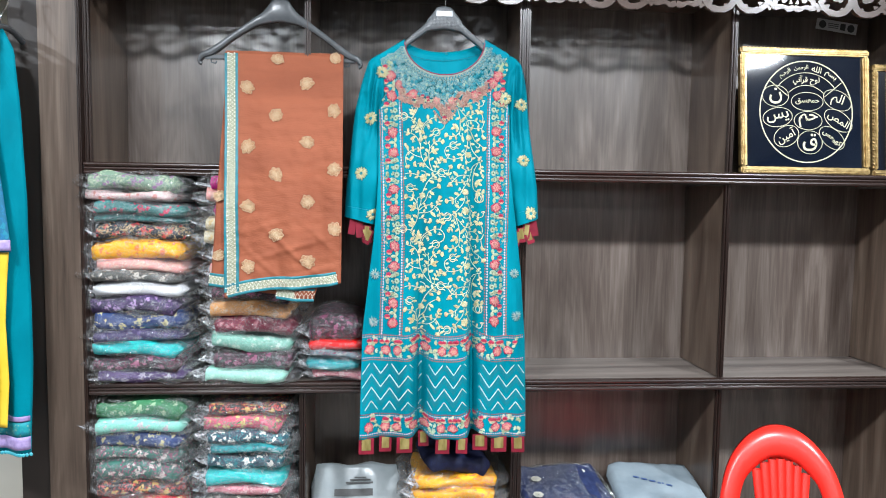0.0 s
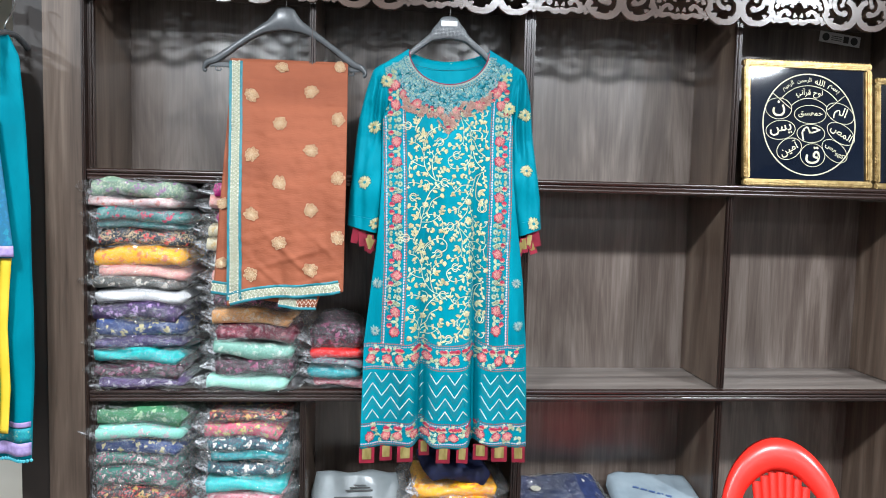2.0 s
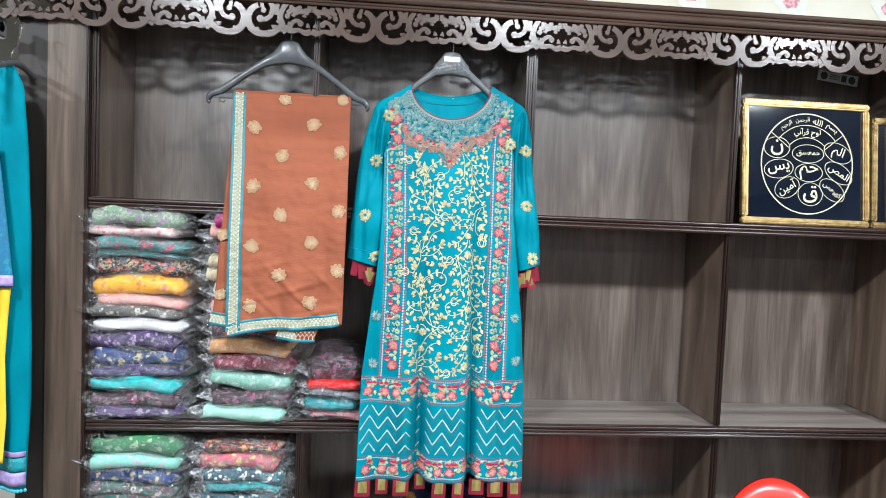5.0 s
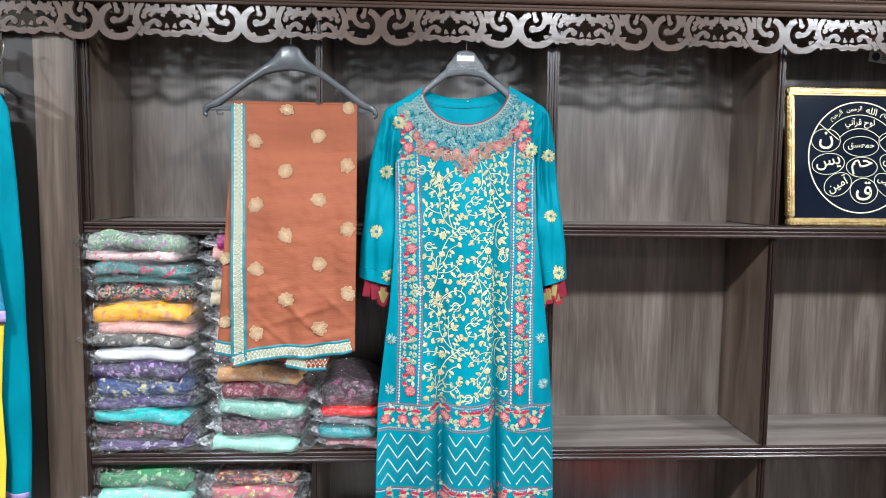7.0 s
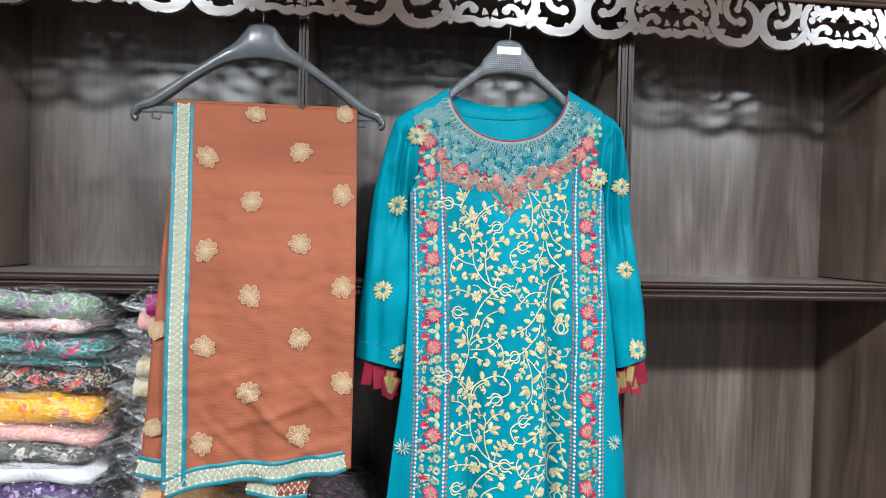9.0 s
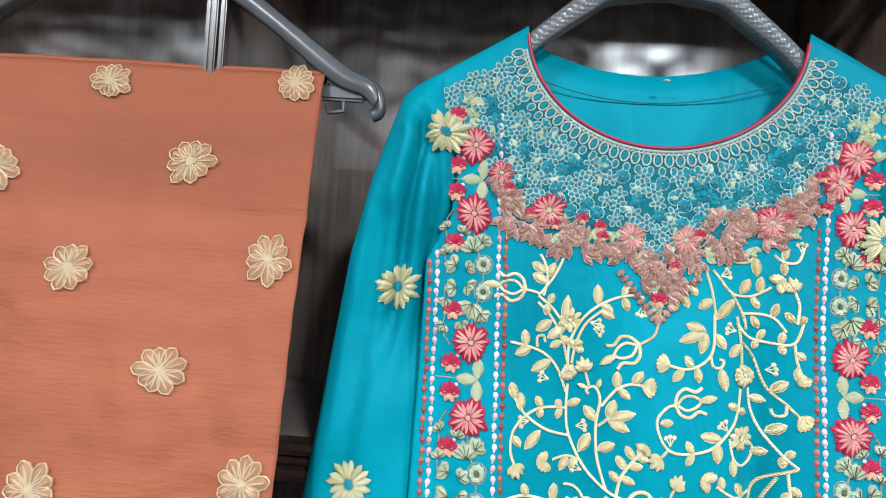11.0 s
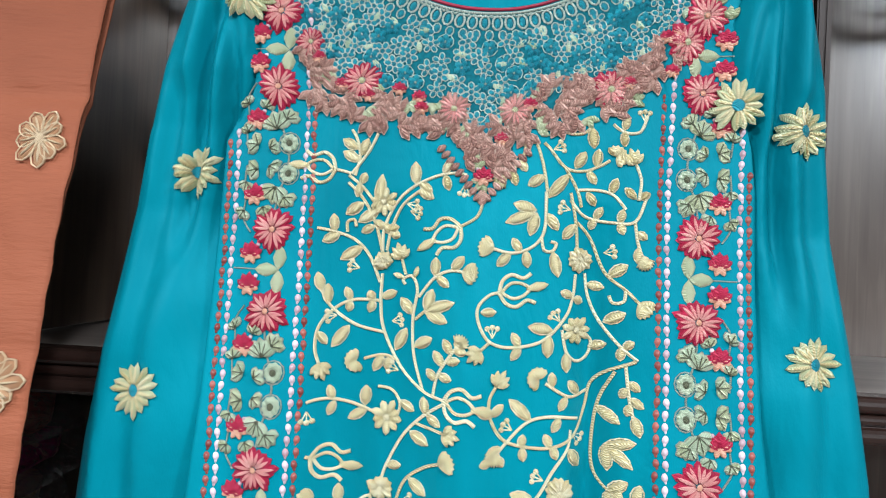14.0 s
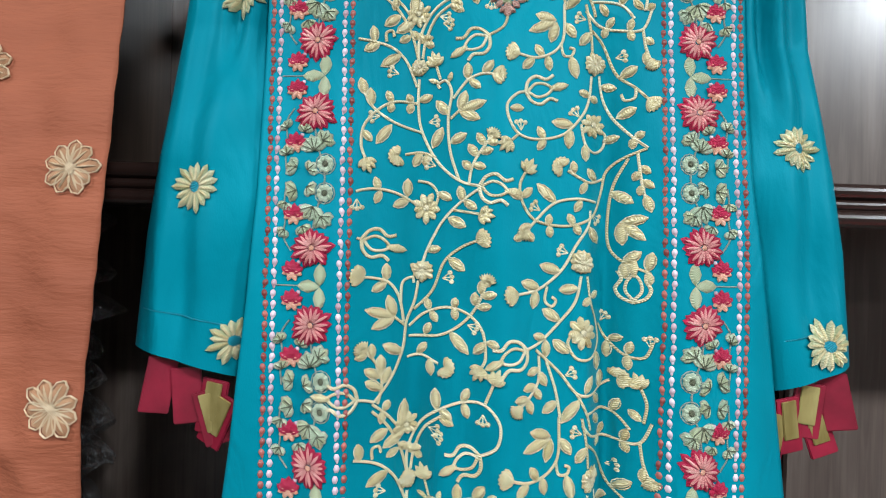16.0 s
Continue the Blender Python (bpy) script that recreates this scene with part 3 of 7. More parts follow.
def cloth_grid(name, cols, rows, place, material, parent, label="", thick=0.0015):
    vs, fs = [], []
    for j in range(rows + 1):
        for i in range(cols + 1):
            vs.append(place(i / cols, j / rows))
    w = cols + 1
    for j in range(rows):
        for i in range(cols):
            fs.append((j * w + i, j * w + i + 1, (j + 1) * w + i + 1, (j + 1) * w + i))
    me = bpy.data.meshes.new(name)
    me.from_pydata(vs, [], fs)
    me.update()
    ob = link(name, me, material, parent, label, True)
    so = ob.modifiers.new("thickness", "SOLIDIFY")
    so.thickness, so.offset = thick, 0
    return rel(parent, ob)


def front_place(u, v):
    s = u * 2 - 1
    # columns crowd towards the neck's steep sides
    xt = -0.214 + 0.368 * u
    top = neck_z(xt)
    bot = hem_z(xt * 1.15)
    z = top + (bot - top) * v
    k = min(1.0, v * 6)
    x = (kurta_left(z) + (kurta_right(z) - kurta_left(z)) * u) * k + xt * (1 - k)
    x = min(max(x, kurta_left(z)), kurta_right(z))
    return (x, kurta_y(x, z), z)


def back_place(u, v):
    xt = -0.214 + 0.368 * u
    d = xt - XC
    top = (1.921 + 0.024 * (d / 0.11) ** 2 if abs(d) < 0.110 else neck_z(xt)) + 0.03 * d
    z = top + (0.90 - top) * v
    x = -0.203 + 0.347 * u if z > 1.7 else kurta_left(z) + 0.002 + (kurta_right(z) - kurta_left(z) - 0.004) * u
    roll = 0.018 * bell(max(0.0, abs(d) - 0.05), 0.09)
    return (x, lerp_at(((0.85, 1.792), (1.5, 1.812), (1.8, 1.846), (1.95, 1.858)), z) + roll * (z > 1.7) * min(1, (z - 1.7) * 8), z)


cloth_grid("front_panel", 160, 200, front_place, TEAL, kurta, "plain teal cotton front")
cloth_grid("back_panel", 40, 60, back_place, TEAL, kurta)

# facing seam and piping round the neck
st = Stitch(kurta_y, 0.0)
edge = [(XC + 0.1097 * math.sin(a), neck_z(XC + 0.1097 * math.sin(a)) - 0.0005) for a in [(-1 + 2 * k / 60) * math.pi / 2 for k in range(61)]]
st.cord(edge, 0.0015, 0.0018)
st.done("neck_piping", PIPING, kurta, "crimson piping round the neckline")
bm = bmesh.new()
tube(bm, [(XC + 0.10 * f, 1.857 + 0.012 * (1 - f * f), 1.897 + 0.016 * f * f + 0.03 * 0.1 * f) for f in [k / 12 - 1 for k in range(25)]], 0.0005, 5)
kp("facing_seam", bm, mottled("dark_seam_thread", (0.002, 0.05, 0.07), (0.003, 0.08, 0.10), 200), "stitched seam of the neck facing")

bm = bmesh.new()
tube(bm, [(XC - 0.030 + 0.0004 * math.sin(k), back_place(0.43, 0.0)[1] - 0.0016 + 0.001 * k / 9, 1.893 - 0.006 * k) for k in range(10)], 0.0004, 5)
kp("centre_seam", bm, bpy.data.materials["dark_seam_thread"])
kp("bar_tack", boxed(XC + 0.004, XC + 0.010, 1.850, 1.8535, 1.9115, 1.9127, 0.0003), IVORY, "tiny white bar tack")

SLEEVES = {
    -1: ((1.9010, -0.2080, -0.1990), (1.8985, -0.2125, -0.1990), (1.888, -0.2275, -0.1990), (1.880, -0.2340, -0.1985), (1.864, -0.239, -0.1950), (1.84, -0.2465, -0.188), (1.815, -0.2535, -0.1855), (1.786, -0.2605, -0.188), (1.752, -0.2685, -0.196), (1.70, -0.275, -0.192), (1.62, -0.282, -0.190), (1.54, -0.291, -0.196), (1.458, -0.2955, -0.213)),
    1: ((1.9095, 0.1500, 0.1430), (1.906, 0.1580, 0.1430), (1.896, 0.1730, 0.1430), (1.881, 0.1835, 0.1430), (1.866, 0.188, 0.1400), (1.84, 0.1935, 0.135), (1.815, 0.198, 0.1345), (1.79, 0.2015, 0.139), (1.752, 0.2055, 0.144), (1.70, 0.211, 0.138), (1.62, 0.2205, 0.140), (1.54, 0.231, 0.150), (1.458, 0.235, 0.172)),
}
SLEEVE_BACK = ((1.45, 1.806), (1.60, 1.815), (1.70, 1.834), (1.76, 1.833), (1.80, 1.8265), (1.86, 1.828), (1.91, 1.832))
# creases that run down each sleeve: (height, place) pairs, depth, width
CREASES = {
    -1: ((((1.60, -0.240), (1.73, -0.228), (1.80, -0.222), (1.845, -0.214), (1.872, -0.2165)), 0.013, 0.0055, 1.66, 1.875), (((1.70, -0.208), (1.80, -0.203), (1.85, -0.206)), 0.007, 0.0045, 1.72, 1.85), (((1.45, -0.262), (1.62, -0.256), (1.78, -0.240)), 0.006, 0.009, 1.44, 1.80)),
    1: ((((1.60, 0.176), (1.75, 0.1665), (1.83, 0.168), (1.885, 0.1715)), 0.012, 0.0055, 1.64, 1.89), (((1.70, 0.150), (1.80, 0.1515), (1.87, 0.160)), 0.008, 0.0050, 1.72, 1.87), (((1.45, 0.206), (1.62, 0.198), (1.78, 0.186)), 0.006, 0.009, 1.44, 1.80)),
}


def sleeve_y(side, x, z):
    rows = SLEEVES[side]
    xo = lerp_at([(r[0], r[1]) for r in rows[::-1]], z)
    xi = lerp_at([(r[0], r[2]) for r in rows[::-1]], z)
    c, h = (xo + xi) / 2, abs(xo - xi) / 2
    f = min(1.0, abs(x - c) / max(h, 1e-4))
    soft = min(1.0, 3 * (1 - f))
    y = lerp_at(SLEEVE_BACK, z) - 0.019 * min(1.0, h / 0.024) * math.sqrt(max(0.0, 1 - f * f))
    for way, deep, wide, z0, z1 in CREASES[side]:
        k = min(max((z - z0) / 0.05, 0.0), 1.0) * min(max((z1 - z) / 0.02, 0.0), 1.0)
        d = x - lerp_at(way, z)
        y += soft * k * deep * (bell(d, wide) - 0.45 * bell(abs(d) - 2.2 * wide, wide * 1.2))
    # cloth slackens into cross folds towards the elbow
    y += soft * 0.0018 * bell(z - 1.60, 0.10) * math.sin(70 * z + side * 40 * x)
    return y + 0.009 * noise.noise((x * 17, z * 6, side)) * (1 - f * f) + 0.0018 * soft * noise.noise((x * 60, z * 16, side + 3))


def sleeve(side):
    rows = SLEEVES[side]
    n, sides = 110, 72
    bm = bmesh.new()
    rings = []
    for j in range(n + 1):
        z0 = rows[0][0] + (rows[-1][0] - rows[0][0]) * j / n
        xo = lerp_at([(r[0], r[1]) for r in rows[::-1]], z0)
        xi = lerp_at([(r[0], r[2]) for r in rows[::-1]], z0)
        c, h = (xo + xi) / 2, (xo - xi) / 2
        yc = lerp_at(SLEEVE_BACK, z0)
        ring = []
        for k in range(sides):
            a = k * math.tau / sides
            x = c + h * math.cos(a)
            y = sleeve_y(side, x, z0) if math.sin(a) > 0.01 else yc + 0.006 * abs(math.sin(a))
            slant = -0.022 * (1 - math.cos(a)) / 2 * (j / n) ** 3 + 0.006
            ring.append(bm.verts.new((x, y, z0 + slant * (j / n))))
        rings.append(ring)
    for a, b in zip(rings, rings[1:]):
        for k in range(sides):
            bm.faces.new((a[k], a[(k + 1) % sides], b[(k + 1) % sides], b[k]))
    bm.faces.new(rings[0])
    bmesh.ops.recalc_face_normals(bm, faces=bm.faces)
    sl = kp("sleeve", bm, TEAL, "teal three-quarter sleeve with sewn flowers")
    # stitched hem line of the cuff
    st = Stitch(lambda x, z: sleeve_y(side, x, z), 0.0003)
    xo, xi = rows[-1][1], rows[-1][2]
    st.cord([(xo + (xi - xo) * (0.06 + 0.88 * k / 12), 1.492 - 0.012 * k / 12) for k in range(13)], 0.0006, 0.0003)
    st.done("cuff_seam", TURQ, kurta)
    return sl


for side in (-1, 1):
    sleeve(side)


def tab(x, y, z, w, h, tilt, yaw=0, gold=True):
    """A folded crimson tab with a square of gold cloth sewn on."""
    m = pose(x, y, z, 0, tilt, yaw)
    bm = boxed(-w / 2, w / 2, -0.0015, 0.0015, -h, 0.004, 0.0008)
    bm.transform(m)
    t = kp("hem_tab", bm, TAB_RED, "crimson silk tab with a gold square", False)
    if not gold:
        return
    bm = boxed(-w * 0.30, w * 0.30, -0.003, -0.0016, -h * 0.72, 0.002, 0.0005)
    bm.transform(m)
    part("gold_square", bm, GOLD_CLOTH, t, "gold brocade square")


rng = random.Random(5)
for k, w in enumerate((0.034, 0.028, 0.036, 0.024, 0.032, 0.026, 0.034, 0.036, 0.030)):
    x = -0.232 + 0.0515 * k
    w *= 1.2
    z = hem_z(x) - 0.001
    tab(x, kurta_y(x, z) + 0.001, z, w, 0.040, rng.uniform(-2, 2), rng.uniform(-8, 8))
for x, z, t, y in ((-0.272, 1.452, 10, 30), (-0.256, 1.444, -4, 12), (-0.234, 1.436, 9, -12), (-0.226, 1.425, 24, -20), (-0.240, 1.428, -16, 8)):
    tab(x, 1.797 + 0.004 * rng.random(), z, 0.021, 0.037, t, y, x > -0.245)
for x, z, t, y in ((0.219, 1.452, -12, -30), (0.204, 1.445, 6, -12), (0.186, 1.434, -8, 14), (0.180, 1.424, 14, 20), (0.205, 1.430, -20, 0)):
    tab(x, 1.797 + 0.004 * rng.random(), z, 0.021, 0.037, t, y, z < 1.446)


# ---- embroidery of the kurta ----
def daisy(x, z, r, n, outer, inner, parent, surf, name="flower", label="", turn=0.0, heart=None, pet=0.42, core=0.2, outlined=False):
    """A sewn flower: satin petals with paler streaks and a small heart."""
    a, b = Stitch(surf, 0.0010), Stitch(surf, 0.0033)
    g = random.Random(int(x * 9999) * 31 + int(z * 9999))
    for k in range(n):
        t = turn + k * math.tau / n + g.uniform(-0.09, 0.09)
        rr = r * g.uniform(0.84, 1.10) * (1 + 0.07 * math.sin(2 * t + 9 * turn))
        c, s = math.cos(t), math.sin(t)
        a.leaf(x + 0.10 * r * c, z + 0.10 * r * s, x + rr * c, z + rr * s, r * pet * 1.12, 0.0015, 0.5)
        if outlined:
            hw = r * pet * 0.56
            for sg in (-1, 1):
                b.cord([(x + rr * f * c - sg * hw * h * s, z + rr * f * s + sg * hw * h * c) for f, h in ((0.12, 0.0), (0.35, 0.7), (0.62, 1.0), (0.86, 0.8), (1.0, 0.0))], 0.00055, 0.0007)
        b.leaf(x + 0.12 * r * c, z + 0.12 * r * s, x + 0.86 * rr * c, z + 0.86 * rr * s, r * pet * (0.15 if outlined else 0.50), 0.0008)
    fl = a.done(name, outer, parent, label)
    if inner:
        b.done("petal_streak", inner, fl)
    hs = Stitch(surf, 0.0040)
    hs.dome(x, z, r * core, r * core, 0.0012)
    hs.done("flower_heart", heart or CREAM, fl)
    return fl


def bud(x, z, s, dx, lift=0.0012):
    """A small red bud with peach petals and a pearl."""
    red, pea, wht = Stitch(kurta_y, lift), Stitch(kurta_y, lift), Stitch(kurta_y, lift)
    for k in range(5):
        t = math.pi * (0.1 + 0.2 * k)
        red.leaf(x, z - 0.2 * s, x + dx * s * 0.75 * math.cos(t), z + s * 0.75 * math.sin(t), s * 0.5, 0.0014)
    for k in range(4):
        t = -math.pi * (0.1 + 0.26 * k)
        pea.leaf(x, z, x + dx * s * 0.7 * math.cos(t), z + s * 0.7 * math.sin(t), s * 0.42, 0.0012)
    wht.dome(x + dx * s * 0.5, z + 0.1 * s, s * 0.18, s * 0.18, 0.0020, 6)
    wht.dome(x - dx * s * 0.4, z + 0.5 * s, s * 0.15, s * 0.15, 0.0020, 6)
    ob = red.done("flower_bud", PINK, kurta, "small crimson embroidered bud")
    pea.done("bud_petal", PEACH, ob)
    wht.done("bud_pearl", BEAD_W, ob)


def band_mid(z, side):
    return (lerp_at(((1.10, -0.170), (1.37, -0.164), (1.55, -0.167), (1.72, -0.172), (1.9, -0.180)), z) if side < 0 else lerp_at(((1.10, 0.114), (1.37, 0.113), (1.55, 0.1165), (1.72, 0.118), (1.9, 0.124)), z))


def side_band(side):
    dot_w, dot_m = Stitch(kurta_y, 0.0004), Stitch(kurta_y, 0.0004)
    g = random.Random(11 + side)
    z_pair, per = 1.664 if side < 0 else 1.672, 0.1524
    for n in range(-2, 4):
        zc = z_pair - n * per
        for half in (1, -1):
            fz = zc + half * 0.027
            if not 1.165 < fz < 1.885:
                continue
            x = band_mid(fz, side) - side * 0.004
            daisy(x, fz, 0.0156, 17, PINK, ROSE, kurta, kurta_y, "pink_flower", "crimson and pink embroidered flower", g.random(), PEACH, 0.33, 0.13)
        for dz in (-0.0105, 0.0105, 0.0502, 0.1022):
            z = zc + dz
            if 1.16 < z < 1.87:
                bud(band_mid(z, side) + side * 0.0105, z, 0.0115, side)
        z = zc
        if 1.16 < z < 1.86:
            x = band_mid(z, side)
            grn, mnt = Stitch(kurta_y, 0.0008), Stitch(kurta_y, 0.0008)
            for t in (math.pi / 2, -math.pi / 2, 0.0):
                c, s = math.cos(t), math.sin(t)
                grn.leaf(x - side * 0.010, z, x - side * 0.010 + side * 0.017 * c, z + 0.0165 * s, 0.0095, 0.0013)
            mnt.cord([(x - side * 0.010 + side * 0.032 * f, z) for f in (0, 0.25, 0.5, 0.75, 1)], 0.0005)
            tri = grn.done("leaf_spray", GREEN, kurta, "three sage leaves between two flowers")
            mnt.done("stalk", SAGE_LINE, tri)
        # leaf sprays between the pairs of flowers, mirrored about their middle
        zm = zc + per / 2
        for sg in (1, -1):
            def at(dx, dz):
                z = zm + sg * dz
                return band_mid(z, side) + side * dx, z

            x, z = at(-0.012, 0.0105)
            if not 1.165 < z < 1.868:
                continue
            grn, mnt, dark, line_s = (Stitch(kurta_y, 0.0008) for _ in range(4))
            # a round leaf with a dark middle
            for k in range(9):
                t = k * math.tau / 9
                mnt.leaf(x + 0.0016 * math.cos(t), z + 0.0016 * math.sin(t), x + 0.0062 * math.cos(t), z + 0.0068 * math.sin(t), 0.0040, 0.0013, 0.8)
            dark.dome(x, z, 0.0026, 0.0032, 0.0034, 7)
            line_s.loop(x, z, 0.0070, 0.0076, 0.0005, 0, 12)
            # fan of lobes and its stalk
            for (dx, dz), n, ln, t0, wd in (((-0.004, 0.020), 5, 0.0118, 1.3, 0.0062), ((0.009, 0.0085), 3, 0.0090, 0.2, 0.0058), ((-0.010, 0.027), 4, 0.0085, 2.2, 0.0054), ((0.0165, 0.0175), 3, 0.0070, 1.3, 0.0044), ((0.017, 0.037), 3, 0.0066, 1.0, 0.0042), ((0.0010, 0.0060), 3, 0.0078, 2.6, 0.0046), ((0.004, 0.034), 3, 0.0070, 1.9, 0.0046)):
                x, z = at(dx, dz)
                if not 1.160 < z < 1.872:
                    continue
                for q in range(n):
                    t = t0 + (q - (n - 1) / 2) * (2.6 / n) + g.uniform(-0.15, 0.15)
                    l2 = ln * g.uniform(0.85, 1.1)
                    tx, tz = x + side * l2 * math.cos(t), z + sg * l2 * math.sin(t)
                    (grn if g.random() < 0.45 else mnt).leaf(x, z, tx, tz, wd * 1.15, 0.0015, 0.6)
                    c, s = (tx - x), (tz - z)
                    k = wd * 0.62 / l2
                    for h in (-1, 1):
                        line_s.cord([(x + c * f - s * k * h * w, z + s * f + c * k * h * w) for f, w in ((0.1, 0.1), (0.4, 0.8), (0.75, 0.85), (1.04, 0.0))], 0.0004, 0.0006)
                    dark.cord([(x, z), (x + c * 0.4, z + s * 0.4), (x + c * 0.8, z + s * 0.8)], 0.0005, 0.0026)
            run = [at(*p) for p in ((-0.012, 0.0), (-0.010, 0.012), (-0.006, 0.024), (-0.004, 0.036))]
            line_s.cord(spline(run, 4), 0.0007, 0.0009)
            run = [at(*p) for p in ((0.0170, 0.006), (0.0180, 0.018), (0.0170, 0.030), (0.0180, 0.042), (0.012, 0.052))]
            line_s.cord(spline(run, 4), 0.0006, 0.0008)
            spray = mnt.done("leaf_spray", MINT, kurta, "embroidered spray of pale sage leaves")
            grn.done("green_foliage", GREEN, spray)
            line_s.done("leaf_outline", SAGE_LINE, spray)
            dark.done("leaf_vein", OLIVE, spray)
    # rows of beads along both edges of the band
    z = 1.150
    while z < 1.875:
        m = band_mid(z, side)
        for off, target, top, me in ((-0.0240, dot_w, 1.78, PEARL), (-0.0296, dot_m, 1.77, KNOT), (0.0238, dot_w, 1.875, PEARL), (0.0290, dot_m, 1.80, KNOT)):
            x = m - side * off + g.uniform(-0.0005, 0.0005)
            if z < top and kurta_left(z) + 0.002 < x < kurta_right(z) - 0.002:
                if z > 1.39:
                    bead_ob = link("pearl" if me is PEARL else "knot", me, None, kurta)
                    rel(kurta, bead_ob)
                    bead_ob.matrix_basis = pose(x, kurta_y(x, z) - 0.0004, z, 0, g.uniform(-14, 14), 0)
                else:
                    target.dome(x, z, 0.0024, 0.0034, 0.0020, 6)
        z += 0.0074
    dot_w.done("pearl_row", BEAD_W, kurta, "rows of pale pink pearl stitches")
    dot_m.done("maroon_row", BEAD_M, kurta, "rows of maroon knot stitches")


def bead_mesh(name, material):
    b = Stitch(lambda x, z: 0.0, 0.0)
    b.dome(0, 0.0004, 0.0022, 0.0029, 0.0021, 9)
    b.leaf(0, 0.001, 0, -0.0042, 0.0024, 0.0008)
    me = bpy.data.meshes.new(name)
    me.from_pydata(b.v, [], b.f)
    me.polygons.foreach_set("use_smooth", [True] * len(me.polygons))
    me.materials.append(material)
    return me


PEARL, KNOT = bead_mesh("pearl", BEAD_W), bead_mesh("knot", BEAD_M)
side_band(-1)
side_band(1)


COPPER_PALE = thread("pale_copper_thread", (0.42, 0.25, 0.20), (0.64, 0.46, 0.38), (0.78, 0.63, 0.53))


# yoke: loops round the neck, a field of small flowers, a copper border with a pendant point
def neck_ring(d, a):
    """A point at distance d outside the neckline, a from -90 (one shoulder) to 90 degrees."""
    x0, z0 = XC + 0.110 * math.sin(a), 1.946 - 0.095 * math.cos(a)
    nx, nz = math.sin(a) / 0.110, -math.cos(a) / 0.095
    n = math.hypot(nx, nz)
    return x0 + d * nx / n, z0 + d * nz / n + 0.02 * (x0 - XC)


def yoke_floor(x):
    """Lower edge of the yoke's embroidery."""
    d = abs(x - XC)
    return lerp_at(((0.0, 1.722), (0.012, 1.738), (0.028, 1.756), (0.05, 1.763), (0.09, 1.770), (0.108, 1.782), (0.128, 1.800), (0.17, 1.86)), d) + 0.008 * (x - XC) / 0.1


def yoke_net():
    """The darker net sewn over the cloth below the neckline."""
    vs, fs, n, m = [], [], 120, 40
    for k in range(n + 1):
        a = math.radians(-84 + 168 * k / n)
        for q in range(m + 1):
            x, z = neck_ring(0.002 + 0.098 * q / m, a)
            vs.append((x, kurta_y(x, z) - 0.0011, z))
    w = m + 1
    for k in range(n):
        for q in range(m):
            x, _, z = vs[k * w + q]
            if abs(x - XC) < 0.142 and yoke_floor(x) + 0.012 < z < (neck_z(x) - 0.025 if abs(x - XC) > 0.108 else 2.0):
                fs.append((k * w + q, k * w + q + 1, (k + 1) * w + q + 1, (k + 1) * w + q))
    me = bpy.data.meshes.new("yoke_net")
    me.from_pydata(vs, [], fs)
    rel(kurta, link("yoke_net", me, mottled("dark_teal_net", (0.0003, 0.066, 0.086), (0.0005, 0.118, 0.152), 420, 0.7, spec=0.1), kurta, "dark teal net under the yoke embroidery", True))


yoke_net()


